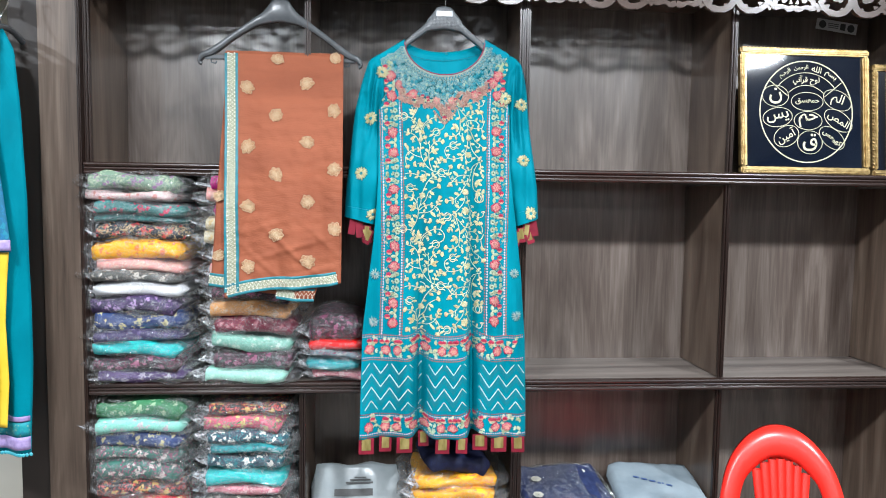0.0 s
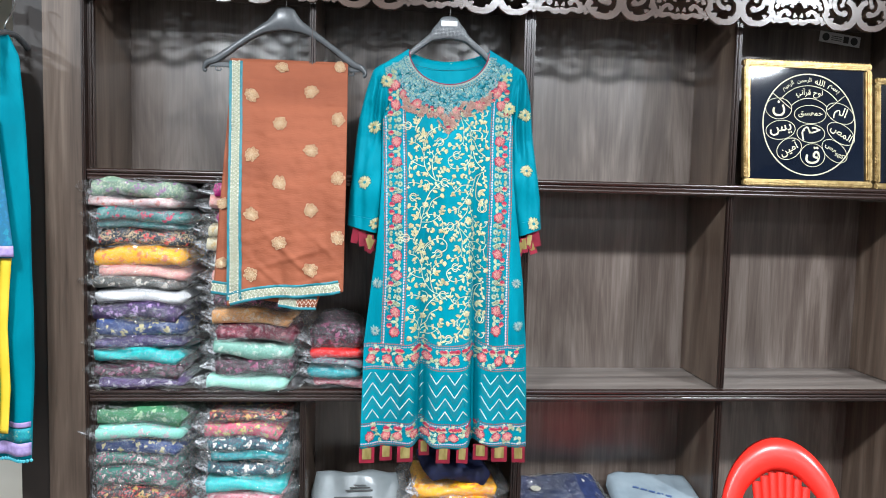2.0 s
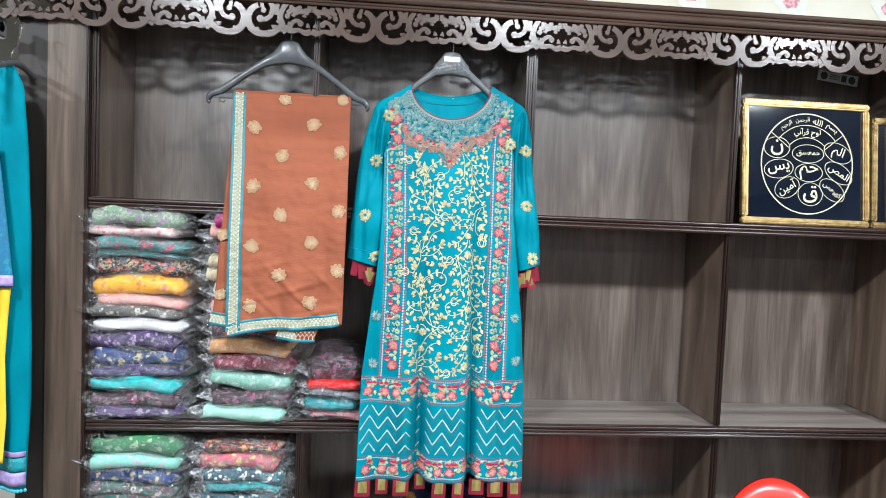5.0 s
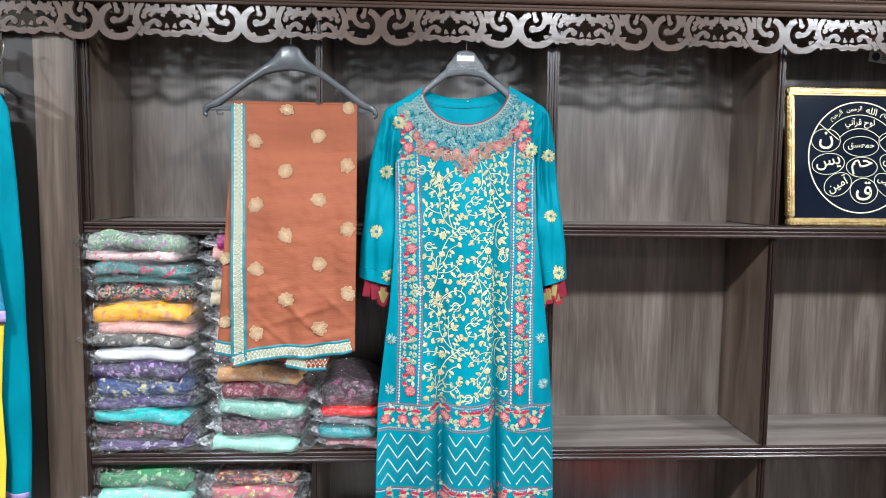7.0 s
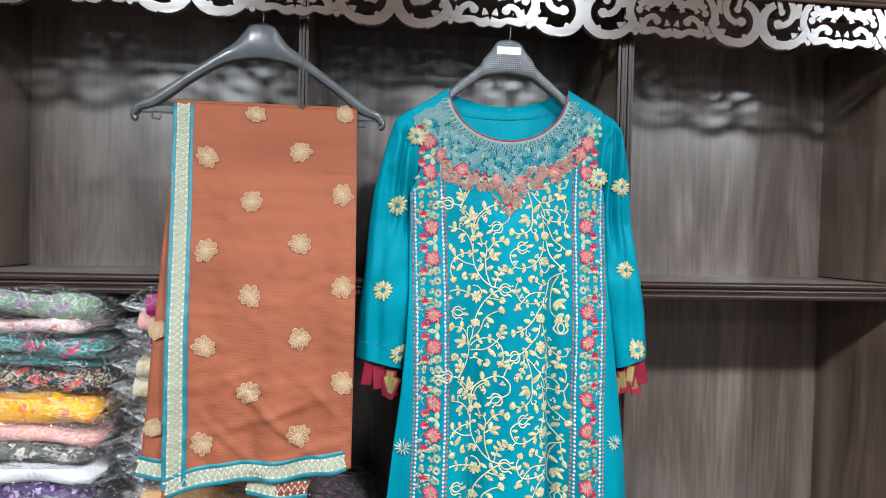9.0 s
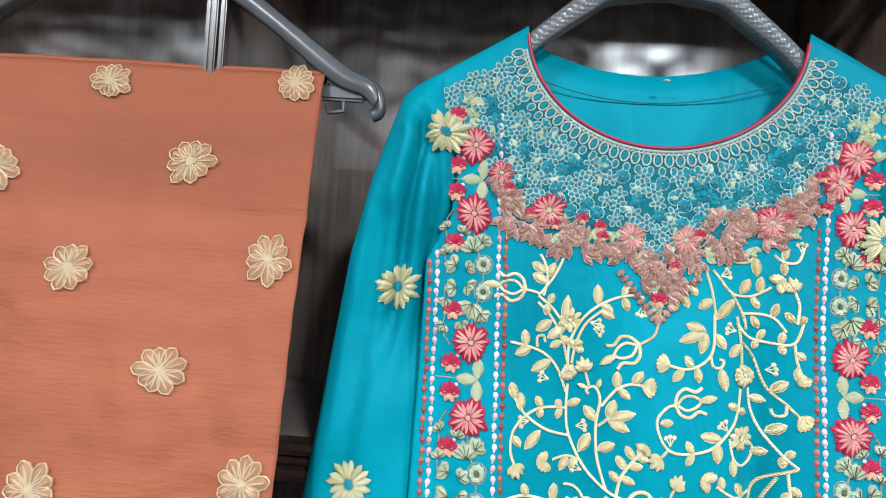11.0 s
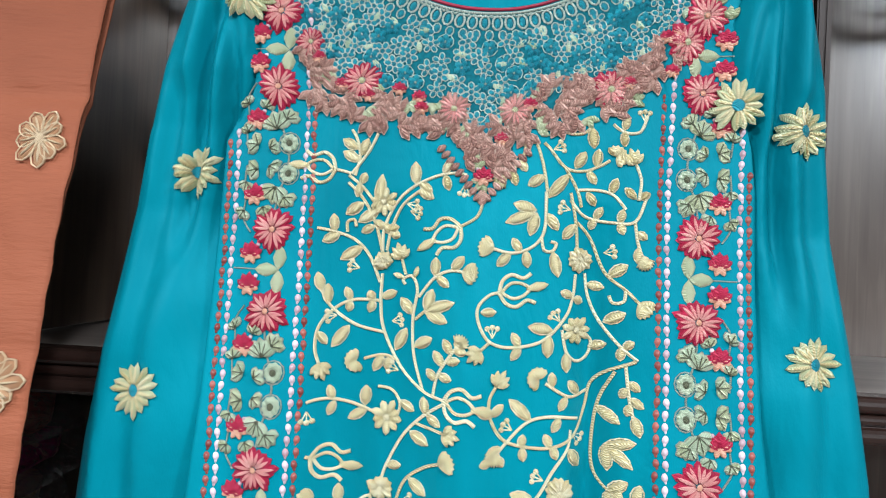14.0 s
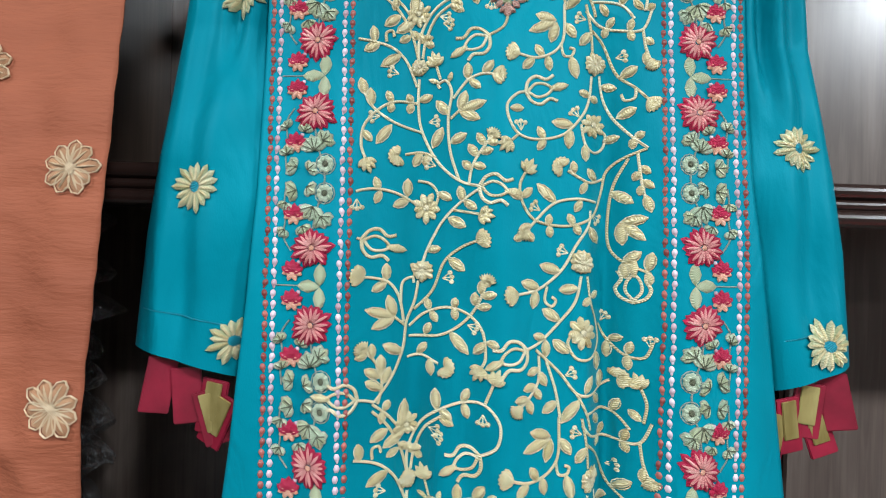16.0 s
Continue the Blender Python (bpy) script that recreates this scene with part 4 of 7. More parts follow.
def yoke():
    loops, leafs = Stitch(kurta_y, 0.0012), Stitch(kurta_y, 0.0012)
    n = 38
    for k in range(n):
        a = math.radians(-77 + 154 * k / (n - 1))
        x, z = neck_ring(0.0105, a)
        loops, tq = Stitch(kurta_y, 0.0014), Stitch(kurta_y, 0.0012)
        loops.loop(x, z, 0.0033, 0.0048, 0.0008, a)
        tq.dome(x, z, 0.0021, 0.0036, 0.0016, 7, a)
        x, z = neck_ring(0.0192, a + 0.03)
        tq.dome(x, z, 0.0022, 0.0030, 0.0016, 7, a)
        loops.loop(x, z, 0.0028, 0.0036, 0.0005, a, 8)
        x, z = neck_ring(0.0060, a + 0.037)
        loops.dome(x, z, 0.0012, 0.0010, 0.0016, 5)
        ring_ob = loops.done("neck_loop", SILVER, kurta, "silver thread loop round a turquoise bead")
        tq.done("satin_bead", TURQ, ring_ob)
    loops = Stitch(kurta_y, 0.0012)
    loops.cord([neck_ring(0.0035, math.radians(-78 + 156 * k / 80)) for k in range(81)], 0.0010)
    loops.cord([neck_ring(0.0050 + 0.001 * (k % 2), math.radians(-78 + 156 * k / 160)) for k in range(161)], 0.0006)
    g = random.Random(3)
    done = []
    for _ in range(9000):
        a = math.radians(g.uniform(-96, 96))
        d = g.uniform(0.022, 0.085)
        x, z = neck_ring(d, a)
        if abs(x - XC) > 0.172 or z > neck_z(x) - 0.019 or z < yoke_floor(x) + 0.034 or (abs(x - XC) > 0.137 and z < 1.835):
            continue
        if any((x - p) ** 2 + (z - r) ** 2 < 0.0088 ** 2 for p, r in done):
            continue
        done.append((x, z))
        big = len(done) % 3
        field, tq = Stitch(kurta_y, 0.0014), Stitch(kurta_y, 0.0010)
        t0 = g.uniform(0, 1.2)
        if big == 0:
            for k in range(6):
                t = t0 + k * math.tau / 6
                field.loop(x + 0.0043 * math.cos(t), z + 0.0043 * math.sin(t), 0.0027, 0.0021, 0.00042, t, 7)
                tq.dome(x + 0.0043 * math.cos(t), z + 0.0043 * math.sin(t), 0.0025, 0.0019, 0.0016, 6, t)
            tq.dome(x, z, 0.0016, 0.0016, 0.0018, 6)
        elif big == 1:
            for k in range(5):
                t = t0 + k * math.tau / 5
                tq.dome(x + 0.0034 * math.cos(t), z + 0.0034 * math.sin(t), 0.0029, 0.0024, 0.0021, 6, t)
            field.dome(x, z, 0.0009, 0.0009, 0.0021, 5)
            if g.random() < 0.6:
                field.loop(x, z, 0.0060, 0.0054, 0.00035, t0, 9)
        else:
            for k in range(5):
                t = t0 + k * math.tau / 5
                field.loop(x + 0.0041 * math.cos(t), z + 0.0041 * math.sin(t), 0.0026, 0.0019, 0.00040, t, 7)
                tq.dome(x + 0.0041 * math.cos(t), z + 0.0041 * math.sin(t), 0.0024, 0.0017, 0.0018, 6, t)
            tq.dome(x, z, 0.0015, 0.0015, 0.0020, 6)
        petal_ob = tq.done("yoke_flower", TURQ, kurta, "small turquoise flower with silver outline")
        field.done("silver_outline", SILVER, petal_ob)
        if g.random() < 0.35:
            t = g.uniform(0, 6.28)
            leafs.leaf(x + 0.004, z, x + 0.004 + 0.009 * math.cos(t), z + 0.009 * math.sin(t), 0.0046, 0.001)
    loops.done("neck_cord", SILVER, kurta, "silver cord along the neckline")
    leafs.done("yoke_leaves", MINT, kurta)
    # copper border
    cop, grn = Stitch(kurta_y, 0.0012), Stitch(kurta_y, 0.0012)
    vein = Stitch(kurta_y, 0.0020)
    spots = []
    for _ in range(6000):
        x = XC + g.uniform(-0.128, 0.128)
        f = yoke_floor(x)
        z = f + g.uniform(0.005, 0.033)
        if any((x - p) ** 2 + (z - r) ** 2 < 0.0076 ** 2 for p, r in spots):
            continue
        spots.append((x, z))
        t0 = g.uniform(0, 6.28)
        kind = g.random()
        if kind < 0.72:
            for k in range(4):
                t = t0 + (k - 1.5) * 0.75
                cop.leaf(x, z, x + 0.0115 * math.cos(t), z + 0.0115 * math.sin(t), 0.0052, 0.0018)
                c, s = math.cos(t), math.sin(t)
                for sg in (-1, 1):
                    vein.cord([(x + 0.0118 * f * c - sg * 0.0029 * h * s, z + 0.0118 * f * s + sg * 0.0029 * h * c) for f, h in ((0.05, 0.1), (0.3, 0.8), (0.6, 1.0), (1.0, 0.0))], 0.0004, 0.0005)
            cop.dome(x, z, 0.002, 0.002, 0.0022, 6)
        elif kind < 0.87:
            bud(x, z, 0.0075, g.choice((-1, 1)), 0.0022)
        else:
            for k in range(3):
                t = t0 + k * 0.9
                grn.leaf(x, z, x + 0.009 * math.cos(t), z + 0.009 * math.sin(t), 0.005, 0.0012)
    for k in range(9):
        f = k / 8
        for s in (-1, 1):
            x, z = XC + s * 0.026 * (1 - f), 1.754 - 0.032 * f
            cop.leaf(x, z, x + s * 0.006, z - 0.005, 0.0052, 0.0016)
    bud(XC, 1.733, 0.010, 1, 0.0026)
    cop.leaf(XC, 1.726, XC, 1.713, 0.008, 0.0016)
    cop.done("copper_leaves", COPPER, kurta, "copper thread leaves edging the yoke")
    vein.done("leaf_outlines", COPPER_PALE, kurta)
    grn.done("yoke_leaves", GREEN, kurta)
    for dx, z, r in ((-0.086, 1.796, 0.0145), (0.083, 1.797, 0.0145), (-0.022, 1.779, 0.0125), (0.019, 1.780, 0.0125), (-0.124, 1.823, 0.0105), (0.133, 1.832, 0.0155)):
        daisy(XC + dx, z, r, 16, PINK if abs(dx) > 0.05 else COPPER, ROSE, kurta, kurta_y, "pink_flower", "crimson and pink embroidered flower", dx * 40, SAGE_CREAM, 0.34, 0.16)
    # green sprays at the shoulders
    grn = Stitch(kurta_y, 0.001)
    for s in (-1, 1):
        for k in range(16):
            x, z = XC + s * g.uniform(0.146, 0.176), g.uniform(1.845, 1.884)
            t = g.uniform(0, 6.28)
            for q in (-0.6, 0, 0.6):
                grn.leaf(x, z, x + 0.010 * math.cos(t + q), z + 0.010 * math.sin(t + q), 0.0052, 0.0012)
    grn.done("shoulder_leaves", GREEN, kurta, "sage leaves embroidered at the shoulder")


yoke()

# the climbing vine of the front, in drawing units of its repeat (y down)
UNIT, VX, VZ, REPEAT = 0.000405, 890.0, 440.0, 745.0
BRANCHES = []


def branch(stem, leaves=(), end="", berries=()):
    BRANCHES.append((stem, leaves, end, berries))


branch([(737, 150), (737, 200), (745, 245), (775, 300), (815, 335), (850, 345)], [(765, 275, 782, 238), (738, 190, 762, 179)], "lotus", [(757, 228, 0.2), (772, 308, 2.8)])
branch([(735, 115), (722, 70), (700, 30), (672, 2)], [(720, 72, 700, 84), (700, 35, 672, 55)])
branch([(742, 112), (748, 75), (765, 35), (795, 8)], [(748, 82, 762, 88), (745, 84, 735, 66), (790, 10, 815, 22)], "", [(778, 45, -0.2)])
branch([(734, 165), (715, 122), (690, 97), (655, 85), (622, 80)], [(655, 85, 651, 56), (664, 88, 636, 102), (703, 108, 668, 130)], "fan", [(700, 143, 2.9)])
branch([(676, 85), (675, 68), (686, 64), (690, 75)])
branch([(745, 247), (700, 235), (660, 210), (640, 182), (615, 148)], [(641, 184, 632, 154), (632, 174, 606, 177), (652, 204, 650, 172), (648, 196, 616, 196)], "thistle", [(668, 222, 3.3)])
branch([(735, 195), (695, 195), (665, 210), (641, 240), (637, 275), (645, 300)], [(690, 196, 680, 176), (690, 198, 686, 214), (726, 195, 720, 214), (725, 195, 718, 180), (638, 250, 612, 266), (640, 250, 655, 268), (690, 237, 664, 272)], "pod")
branch([(772, 292), (745, 284), (716, 290)], [(745, 284, 732, 310), (755, 287, 752, 308)], "half")
branch([(815, 335), (797, 280), (792, 220), (797, 175), (787, 152), (772, 158), (776, 166)], [(792, 214, 770, 189), (797, 266, 825, 250)])
branch([(776, 150), (768, 125)], [], "pod")
branch([(796, 222), (812, 207)], [(812, 207, 822, 172), (812, 207, 858, 191), (812, 209, 848, 223)])
branch([(800, 185), (825, 152), (850, 140), (872, 141)], [(825, 150, 825, 120), (828, 150, 848, 166), (852, 140, 870, 116)], "fan")
branch([(832, 340), (840, 302), (870, 255)], [(836, 315, 820, 300), (838, 306, 860, 312), (846, 292, 830, 270), (850, 285, 872, 280), (858, 272, 845, 250), (862, 265, 882, 268)], "thistle")
branch([(850, 350), (815, 377), (785, 412), (762, 458), (754, 482)], [(822, 372, 816, 345), (824, 371, 846, 386), (797, 402, 828, 418)])
branch([(806, 388), (850, 395)], [], "pod")
branch([(612, 392), (624, 366), (660, 355), (700, 360), (735, 377)], [(672, 356, 664, 334), (675, 358, 666, 380), (722, 366, 722, 334), (725, 372, 698, 385)], "", [(634, 375, -1.5)])
branch([(740, 336), (764, 341), (778, 362), (771, 388)], [(778, 356, 802, 369)], "star")
branch([(612, 430), (625, 440), (645, 446)], [(618, 412, 638, 420)], "lotus")
branch([(746, 518), (740, 556), (727, 592), (722, 640), (704, 690), (676, 732)], [(722, 648, 688, 632)])
branch([(676, 732), (662, 728), (648, 726)], [], "lotus_back")
branch([(740, 570), (772, 535), (792, 482), (822, 455), (850, 442)], [(800, 475, 828, 496), (760, 462, 785, 458)], "fan", [(790, 512, 0.2)])
branch([(732, 600), (760, 576), (800, 563), (838, 574), (862, 602), (868, 645), (862, 662)], [(768, 570, 762, 550), (770, 572, 782, 590), (812, 563, 814, 546), (812, 563, 815, 584), (868, 620, 848, 640), (869, 618, 890, 625)], "pod")
branch([(732, 618), (782, 615), (822, 594), (850, 560), (867, 515)], [(760, 614, 770, 594), (805, 606, 838, 642), (852, 560, 875, 556), (846, 556, 848, 534), (858, 540, 884, 535), (856, 535, 860, 512)], "thistle", [(836, 592, -0.3)])
branch([(722, 592), (713, 548), (692, 520), (650, 512)], [(652, 512, 640, 492), (690, 518, 689, 488), (690, 522, 666, 537)], "fan")
branch([(716, 560), (718, 522), (735, 512), (738, 522)])
branch([(724, 598), (706, 583)], [(706, 583, 694, 545), (706, 583, 656, 570), (706, 585, 668, 603)])
branch([(730, 656), (755, 652), (786, 664)], [(748, 650, 764, 630), (770, 658, 774, 686)], "half")
branch([(682, 735), (688, 700), (678, 666), (655, 640)], [(684, 690, 658, 674), (686, 682, 684, 650), (688, 710, 660, 695), (690, 700, 700, 672), (670, 655, 668, 630), (662, 648, 642, 654)], "thistle")
branch([(672, 735), (700, 757), (726, 790)], [(692, 748, 688, 770), (694, 748, 700, 730), (724, 786, 728, 732), (726, 790, 694, 812)])
branch([(735, 858), (736, 820), (755, 776), (786, 746), (830, 726), (868, 726), (894, 755), (890, 792), (862, 812)], [(830, 726, 840, 702), (832, 727, 840, 752), (785, 745, 782, 708), (790, 742, 812, 756), (738, 822, 760, 817), (735, 822, 722, 808)], "lotus", [(772, 778, -0.2), (866, 742, -1.6)])
branch([(868, 726), (882, 690)], [], "pod")
branch([(1000, 2), (1000, 60), (990, 85), (970, 100), (945, 106), (915, 100)], [(985, 34, 948, 24), (983, 38, 936, 56), (986, 38, 976, 75), (1003, 38, 1021, 64), (962, 104, 948, 82), (970, 101, 974, 128), (945, 106, 925, 128)], "fan")
branch([(995, 78), (1000, 98), (1014, 99), (1019, 87), (1010, 84)], [(1014, 100, 1024, 140)])
branch([(1040, 2), (1050, 50), (1054, 90)], [(1049, 54, 1030, 78)])
branch([(1052, 50), (1076, 76), (1101, 130), (1132, 156), (1155, 178)], [(1106, 135, 1134, 116)], "fan", [(1098, 98, 0.2)])
branch([(1132, 155), (1130, 174), (1114, 178), (1108, 166)])
branch([(1040, 14), (1065, 40), (1110, 48), (1145, 45), (1162, 8)], [(1080, 43, 1092, 24), (1080, 43, 1074, 60), (1120, 48, 1126, 26), (1120, 48, 1127, 66)])
branch([(1145, 45), (1150, 80), (1160, 108)], [(1148, 62, 1164, 72), (1150, 82, 1172, 100), (1150, 88, 1150, 112)], "thistle")
branch([(1069, 132), (1076, 170), (1096, 210), (1126, 246), (1152, 266)], [(1073, 150, 1100, 154), (1101, 210, 1132, 193), (1130, 248, 1146, 238), (1128, 248, 1126, 268)])
branch([(1053, 135), (1050, 172), (1038, 206), (1002, 245), (952, 257), (918, 249), (900, 222), (897, 196), (914, 176), (930, 171)], [(1050, 172, 1030, 164), (1052, 173, 1066, 180), (1020, 228, 980, 223), (1012, 234, 1012, 270), (966, 256, 954, 234), (968, 256, 954, 276), (902, 203, 926, 202)], "lotus_right", [(922, 243, 1.6), (1030, 212, 2.3)])
branch([(918, 250), (905, 262)], [], "pod")
branch([(1034, 225), (1042, 260), (1060, 275), (1078, 266), (1084, 242), (1070, 228)], [(1080, 252, 1106, 244), (1042, 262, 1044, 292)], "star")
branch([(1150, 268), (1110, 286), (1086, 310), (1078, 346), (1064, 385), (1040, 404), (1000, 412), (950, 402), (926, 370), (922, 340), (932, 318)], [(925, 366, 902, 352), (926, 364, 944, 346), (975, 411, 978, 392), (977, 412, 980, 432), (1022, 409, 1012, 390), (1024, 408, 1032, 426)], "pod_up")
branch([(1066, 366), (1026, 362), (985, 372), (952, 404), (935, 425)], [(990, 370, 954, 338), (1036, 364, 1024, 385), (945, 412, 922, 420), (938, 425, 948, 440), (930, 432, 912, 438)], "thistle", [(960, 385, 2.6)])
branch([(1080, 322), (1050, 331), (1010, 311)], [(1022, 316, 1020, 294), (1046, 331, 1034, 352), (1066, 328, 1048, 306)], "half")
branch([(1120, 286), (1100, 330), (1092, 382), (1093, 440), (1112, 470), (1152, 490)], [(1096, 345, 1128, 366), (1110, 402, 1152, 393), (1110, 402, 1148, 432), (1110, 402, 1114, 442), (1115, 474, 1142, 454), (1115, 475, 1120, 502), (1152, 488, 1160, 455), (1152, 490, 1158, 510)])
branch([(1135, 276), (1142, 330), (1152, 372)], [(1140, 300, 1156, 312), (1138, 310, 1128, 325), (1142, 325, 1162, 338), (1143, 335, 1138, 352), (1148, 352, 1158, 382)])
branch([(1054, 382), (1050, 410), (1026, 446), (1000, 492), (960, 525), (920, 535)], [(1000, 494, 962, 482), (962, 524, 928, 512), (956, 528, 950, 558), (1052, 412, 1070, 440)], "fan", [(1012, 460, 2.8), (1058, 390, -0.6)])
branch([(976, 520), (972, 545), (985, 555), (992, 545), (984, 538)])
branch([(1036, 500), (1026, 545), (1000, 581), (966, 616), (940, 630)], [(1030, 521, 998, 526), (1000, 580, 968, 560), (975, 612, 952, 605), (974, 614, 976, 642)], "lotus_back")
branch([(1048, 500), (1056, 545), (1070, 582), (1076, 620), (1060, 645), (1030, 645), (1014, 620), (1022, 600)], [(1056, 540, 1040, 551), (1058, 538, 1072, 528), (1015, 636, 988, 614), (1072, 636, 1076, 670)], "star", [(1082, 582, 0.9)])
branch([(1076, 585), (1096, 616), (1122, 640), (1150, 640), (1162, 612)], [(1098, 615, 1118, 608), (1096, 618, 1096, 648), (1124, 638, 1130, 615), (1124, 640, 1126, 665)], "", [(1158, 622, 1.6)])
branch([(956, 630), (1000, 670), (1030, 705), (1060, 710), (1086, 700), (1102, 690)], [(1046, 706, 1062, 678), (1066, 709, 1080, 730), (1080, 702, 1084, 672)], "half", [(1010, 675, 0.4)])
branch([(962, 640), (962, 682), (946, 710), (926, 730)], [(962, 662, 942, 672), (962, 668, 976, 692), (956, 690, 935, 698), (954, 696, 966, 714), (944, 712, 920, 716), (942, 714, 950, 738)], "thistle")
branch([(976, 650), (993, 700), (1002, 747)], [(996, 720, 970, 738)])
branch([(1030, 705), (1050, 742), (1058, 770)], [(1036, 716, 1004, 756), (1066, 745, 1080, 766)], "", [(1040, 775, 2.9)])
branch([(1050, 742), (1085, 741), (1110, 748), (1130, 770)], [(1104, 745, 1115, 720)])
branch([(1150, 755), (1154, 722), (1145, 695)], [(1146, 752, 1128, 735), (1152, 752, 1168, 742)], "pod_up")

FLOWERS = ((737, 130, 16), (752, 500, 20), (1060, 111, 20), (1038, 477, 22))
STARS = ((757, 385, 24), (1058, 225, 22), (1040, 600, 27), (733, 32, 20))
LOTUS_FREE = ((1132, 545, 1.57),)


def vine():
    def w(px, py, off):
        return XC + (px - VX) * UNIT - 0.002, 1.548 - (py + off - VZ) * UNIT

    def inside(x, z):
        m0, m1 = band_mid(z, -1) + 0.0335, band_mid(z, 1) - 0.0335
        return m0 < x < m1 and 1.156 < z < yoke_floor(x) - 0.001

    for n, off in enumerate((-REPEAT, 0.0, REPEAT)):
        stems, leafs, outl, dots = Stitch(kurta_y, 0.0005), Stitch(kurta_y, 0.0010), Stitch(kurta_y, 0.0009), Stitch(kurta_y, 0.0010)
        count = 0
        tips = [w(q[2], q[3], off) for br in BRANCHES for q in br[1]] + [w((q[0] + q[2]) / 2, (q[1] + q[3]) / 2, off) for br in BRANCHES for q in br[1]] + [w(*br[0][-1], off) for br in BRANCHES] + [w(*p, off) for br in BRANCHES for p in br[0][1:-1]]
        for stem, leaves, end, berries in BRANCHES:
            pts = [w(px, py, off) for px, py in spline(stem, 7)]
            run = []
            for p in pts:
                if inside(*p):
                    run.append(p)
                else:
                    if len(run) > 2:
                        stems.cord(run, 0.00115, 0.0016)
                    run = []
            if len(run) > 2:
                stems.cord(run, 0.00115, 0.0016)
            for bx, by, tx, ty in leaves:
                a, b = w(bx, by, off), w(tx, ty, off)
                if not (inside(*a) and inside(*b)):
                    continue
                ln = math.hypot(b[0] - a[0], b[1] - a[1])
                count += 1
                lw = min(0.0062, max(0.0042, ln * 0.43))
                edge = outl
                if off == 0.0:
                    one, edge = Stitch(kurta_y, 0.0010), Stitch(kurta_y, 0.0009)
                    one.leaf(*a, *b, lw, 0.0015)
                    leaf_ob = one.done("leaf", CREAM, kurta)
                else:
                    leafs.leaf(*a, *b, lw, 0.0015)
                # a raised outline beside each leaf
                dx, dz = (b[0] - a[0]), (b[1] - a[1])
                for s in (-1, 1):
                    k = s * min(0.0036, max(0.0026, ln * 0.26)) / ln
                    edge.cord([(a[0] + dx * t - dz * k * h, a[1] + dz * t + dx * k * h) for t, h in ((0.0, 0.0), (0.22, 0.75), (0.5, 1.02), (0.78, 0.8), (1.02, 0.0))], 0.0005, 0.0008)
                if off == 0.0:
                    edge.done("leaf_outline", CREAM_ROPE, leaf_ob)
            # small paired leaflets along the stem, wherever there is room
            for i in range(5, len(pts) - 4, 7):
                (ax, az), (bx, bz) = pts[i], pts[i + 1]
                q = math.atan2(bz - az, bx - ax)
                for sg in (-1, 1):
                    tx, tz = ax + 0.0088 * math.cos(q + sg * 0.95), az + 0.0088 * math.sin(q + sg * 0.95)
                    if not inside(ax, az) or not inside(tx, tz) or any((tx - u) ** 2 + (tz - v) ** 2 < 0.0078 ** 2 for u, v in tips):
                        continue
                    leafs.leaf(ax, az, tx, tz, 0.0040, 0.0013)
                    tips.append((tx, tz))
            ends = Stitch(kurta_y, 0.0010)
            ex, ez = pts[-1]
            px, pz = pts[-3]
            t = math.atan2(ez - pz, ex - px)
            if end and inside(ex, ez):
                U = UNIT
                if end == "fan":
                    for k in range(6):
                        q = t + (k - 2.5) * 0.32
                        ends.leaf(ex - 4 * U * math.cos(t), ez - 4 * U * math.sin(t), ex + 24 * U * math.cos(q), ez + 24 * U * math.sin(q), 0.0044, 0.0016, 0.7)
                elif end == "thistle":
                    for k in range(9):
                        q = t + (k - 4) * 0.30
                        ends.leaf(ex - 2 * U * math.cos(t), ez - 2 * U * math.sin(t), ex + 17 * U * math.cos(q), ez + 17 * U * math.sin(q), 0.0022, 0.0014)
                    ends.dome(ex, ez, 0.0036, 0.0036, 0.0018, 8)
                elif end.startswith("pod"):
                    for k in range(5):
                        q = t + (k - 2) * 0.45
                        ends.leaf(ex + 5 * k % 3 * U * math.cos(t), ez, ex + (30 - 4 * abs(k - 2)) * U * math.cos(q), ez + (30 - 4 * abs(k - 2)) * U * math.sin(q), 0.0046, 0.0016)
                elif end == "half":
                    for k in range(9):
                        q = t + (k - 4) * 0.42
                        c, s = ex + 12 * U * math.cos(t), ez + 12 * U * math.sin(t)
                        ends.leaf(c, s, c + 20 * U * math.cos(q), s + 20 * U * math.sin(q), 0.0042, 0.0015, 0.8)
                elif end == "star":
                    pass
                if end.startswith("lotus"):
                    lotus(stems, ends, ex, ez, t, U)
            ends.done("blossom", CREAM, kurta, "cream half-open embroidered blossom")
            for bx, by, q in berries:
                x, z = w(bx, by, off)
                if inside(x, z):
                    for k in (-1, 0, 1):
                        p2 = (x + 17 * UNIT * math.cos(q + 0.5 * k), z + 17 * UNIT * math.sin(q + 0.5 * k))
                        stems.cord([(x, z), ((x + p2[0]) / 2, (z + p2[1]) / 2), p2], 0.0006)
                        dots.dome(*p2, 0.0019, 0.0019, 0.0016, 7)
        for px, py, q in LOTUS_FREE:
            x, z = w(px, py, off)
            if inside(x, z):
                ends = Stitch(kurta_y, 0.0010)
                lotus(stems, ends, x, z, q, UNIT)
                ends.done("blossom", CREAM, kurta, "cream half-open embroidered blossom")
        vn = stems.done("vine_stem", CREAM_ROPE, kurta, "cream cord stems of the embroidered vine")
        if not vn:
            continue
        leafs.done("vine_leaves", CREAM, kurta, "cream satin-stitched leaves of the vine")
        outl.done("leaf_outlines", CREAM_ROPE, kurta)
        dots.done("vine_berries", CREAM_ROPE, kurta)
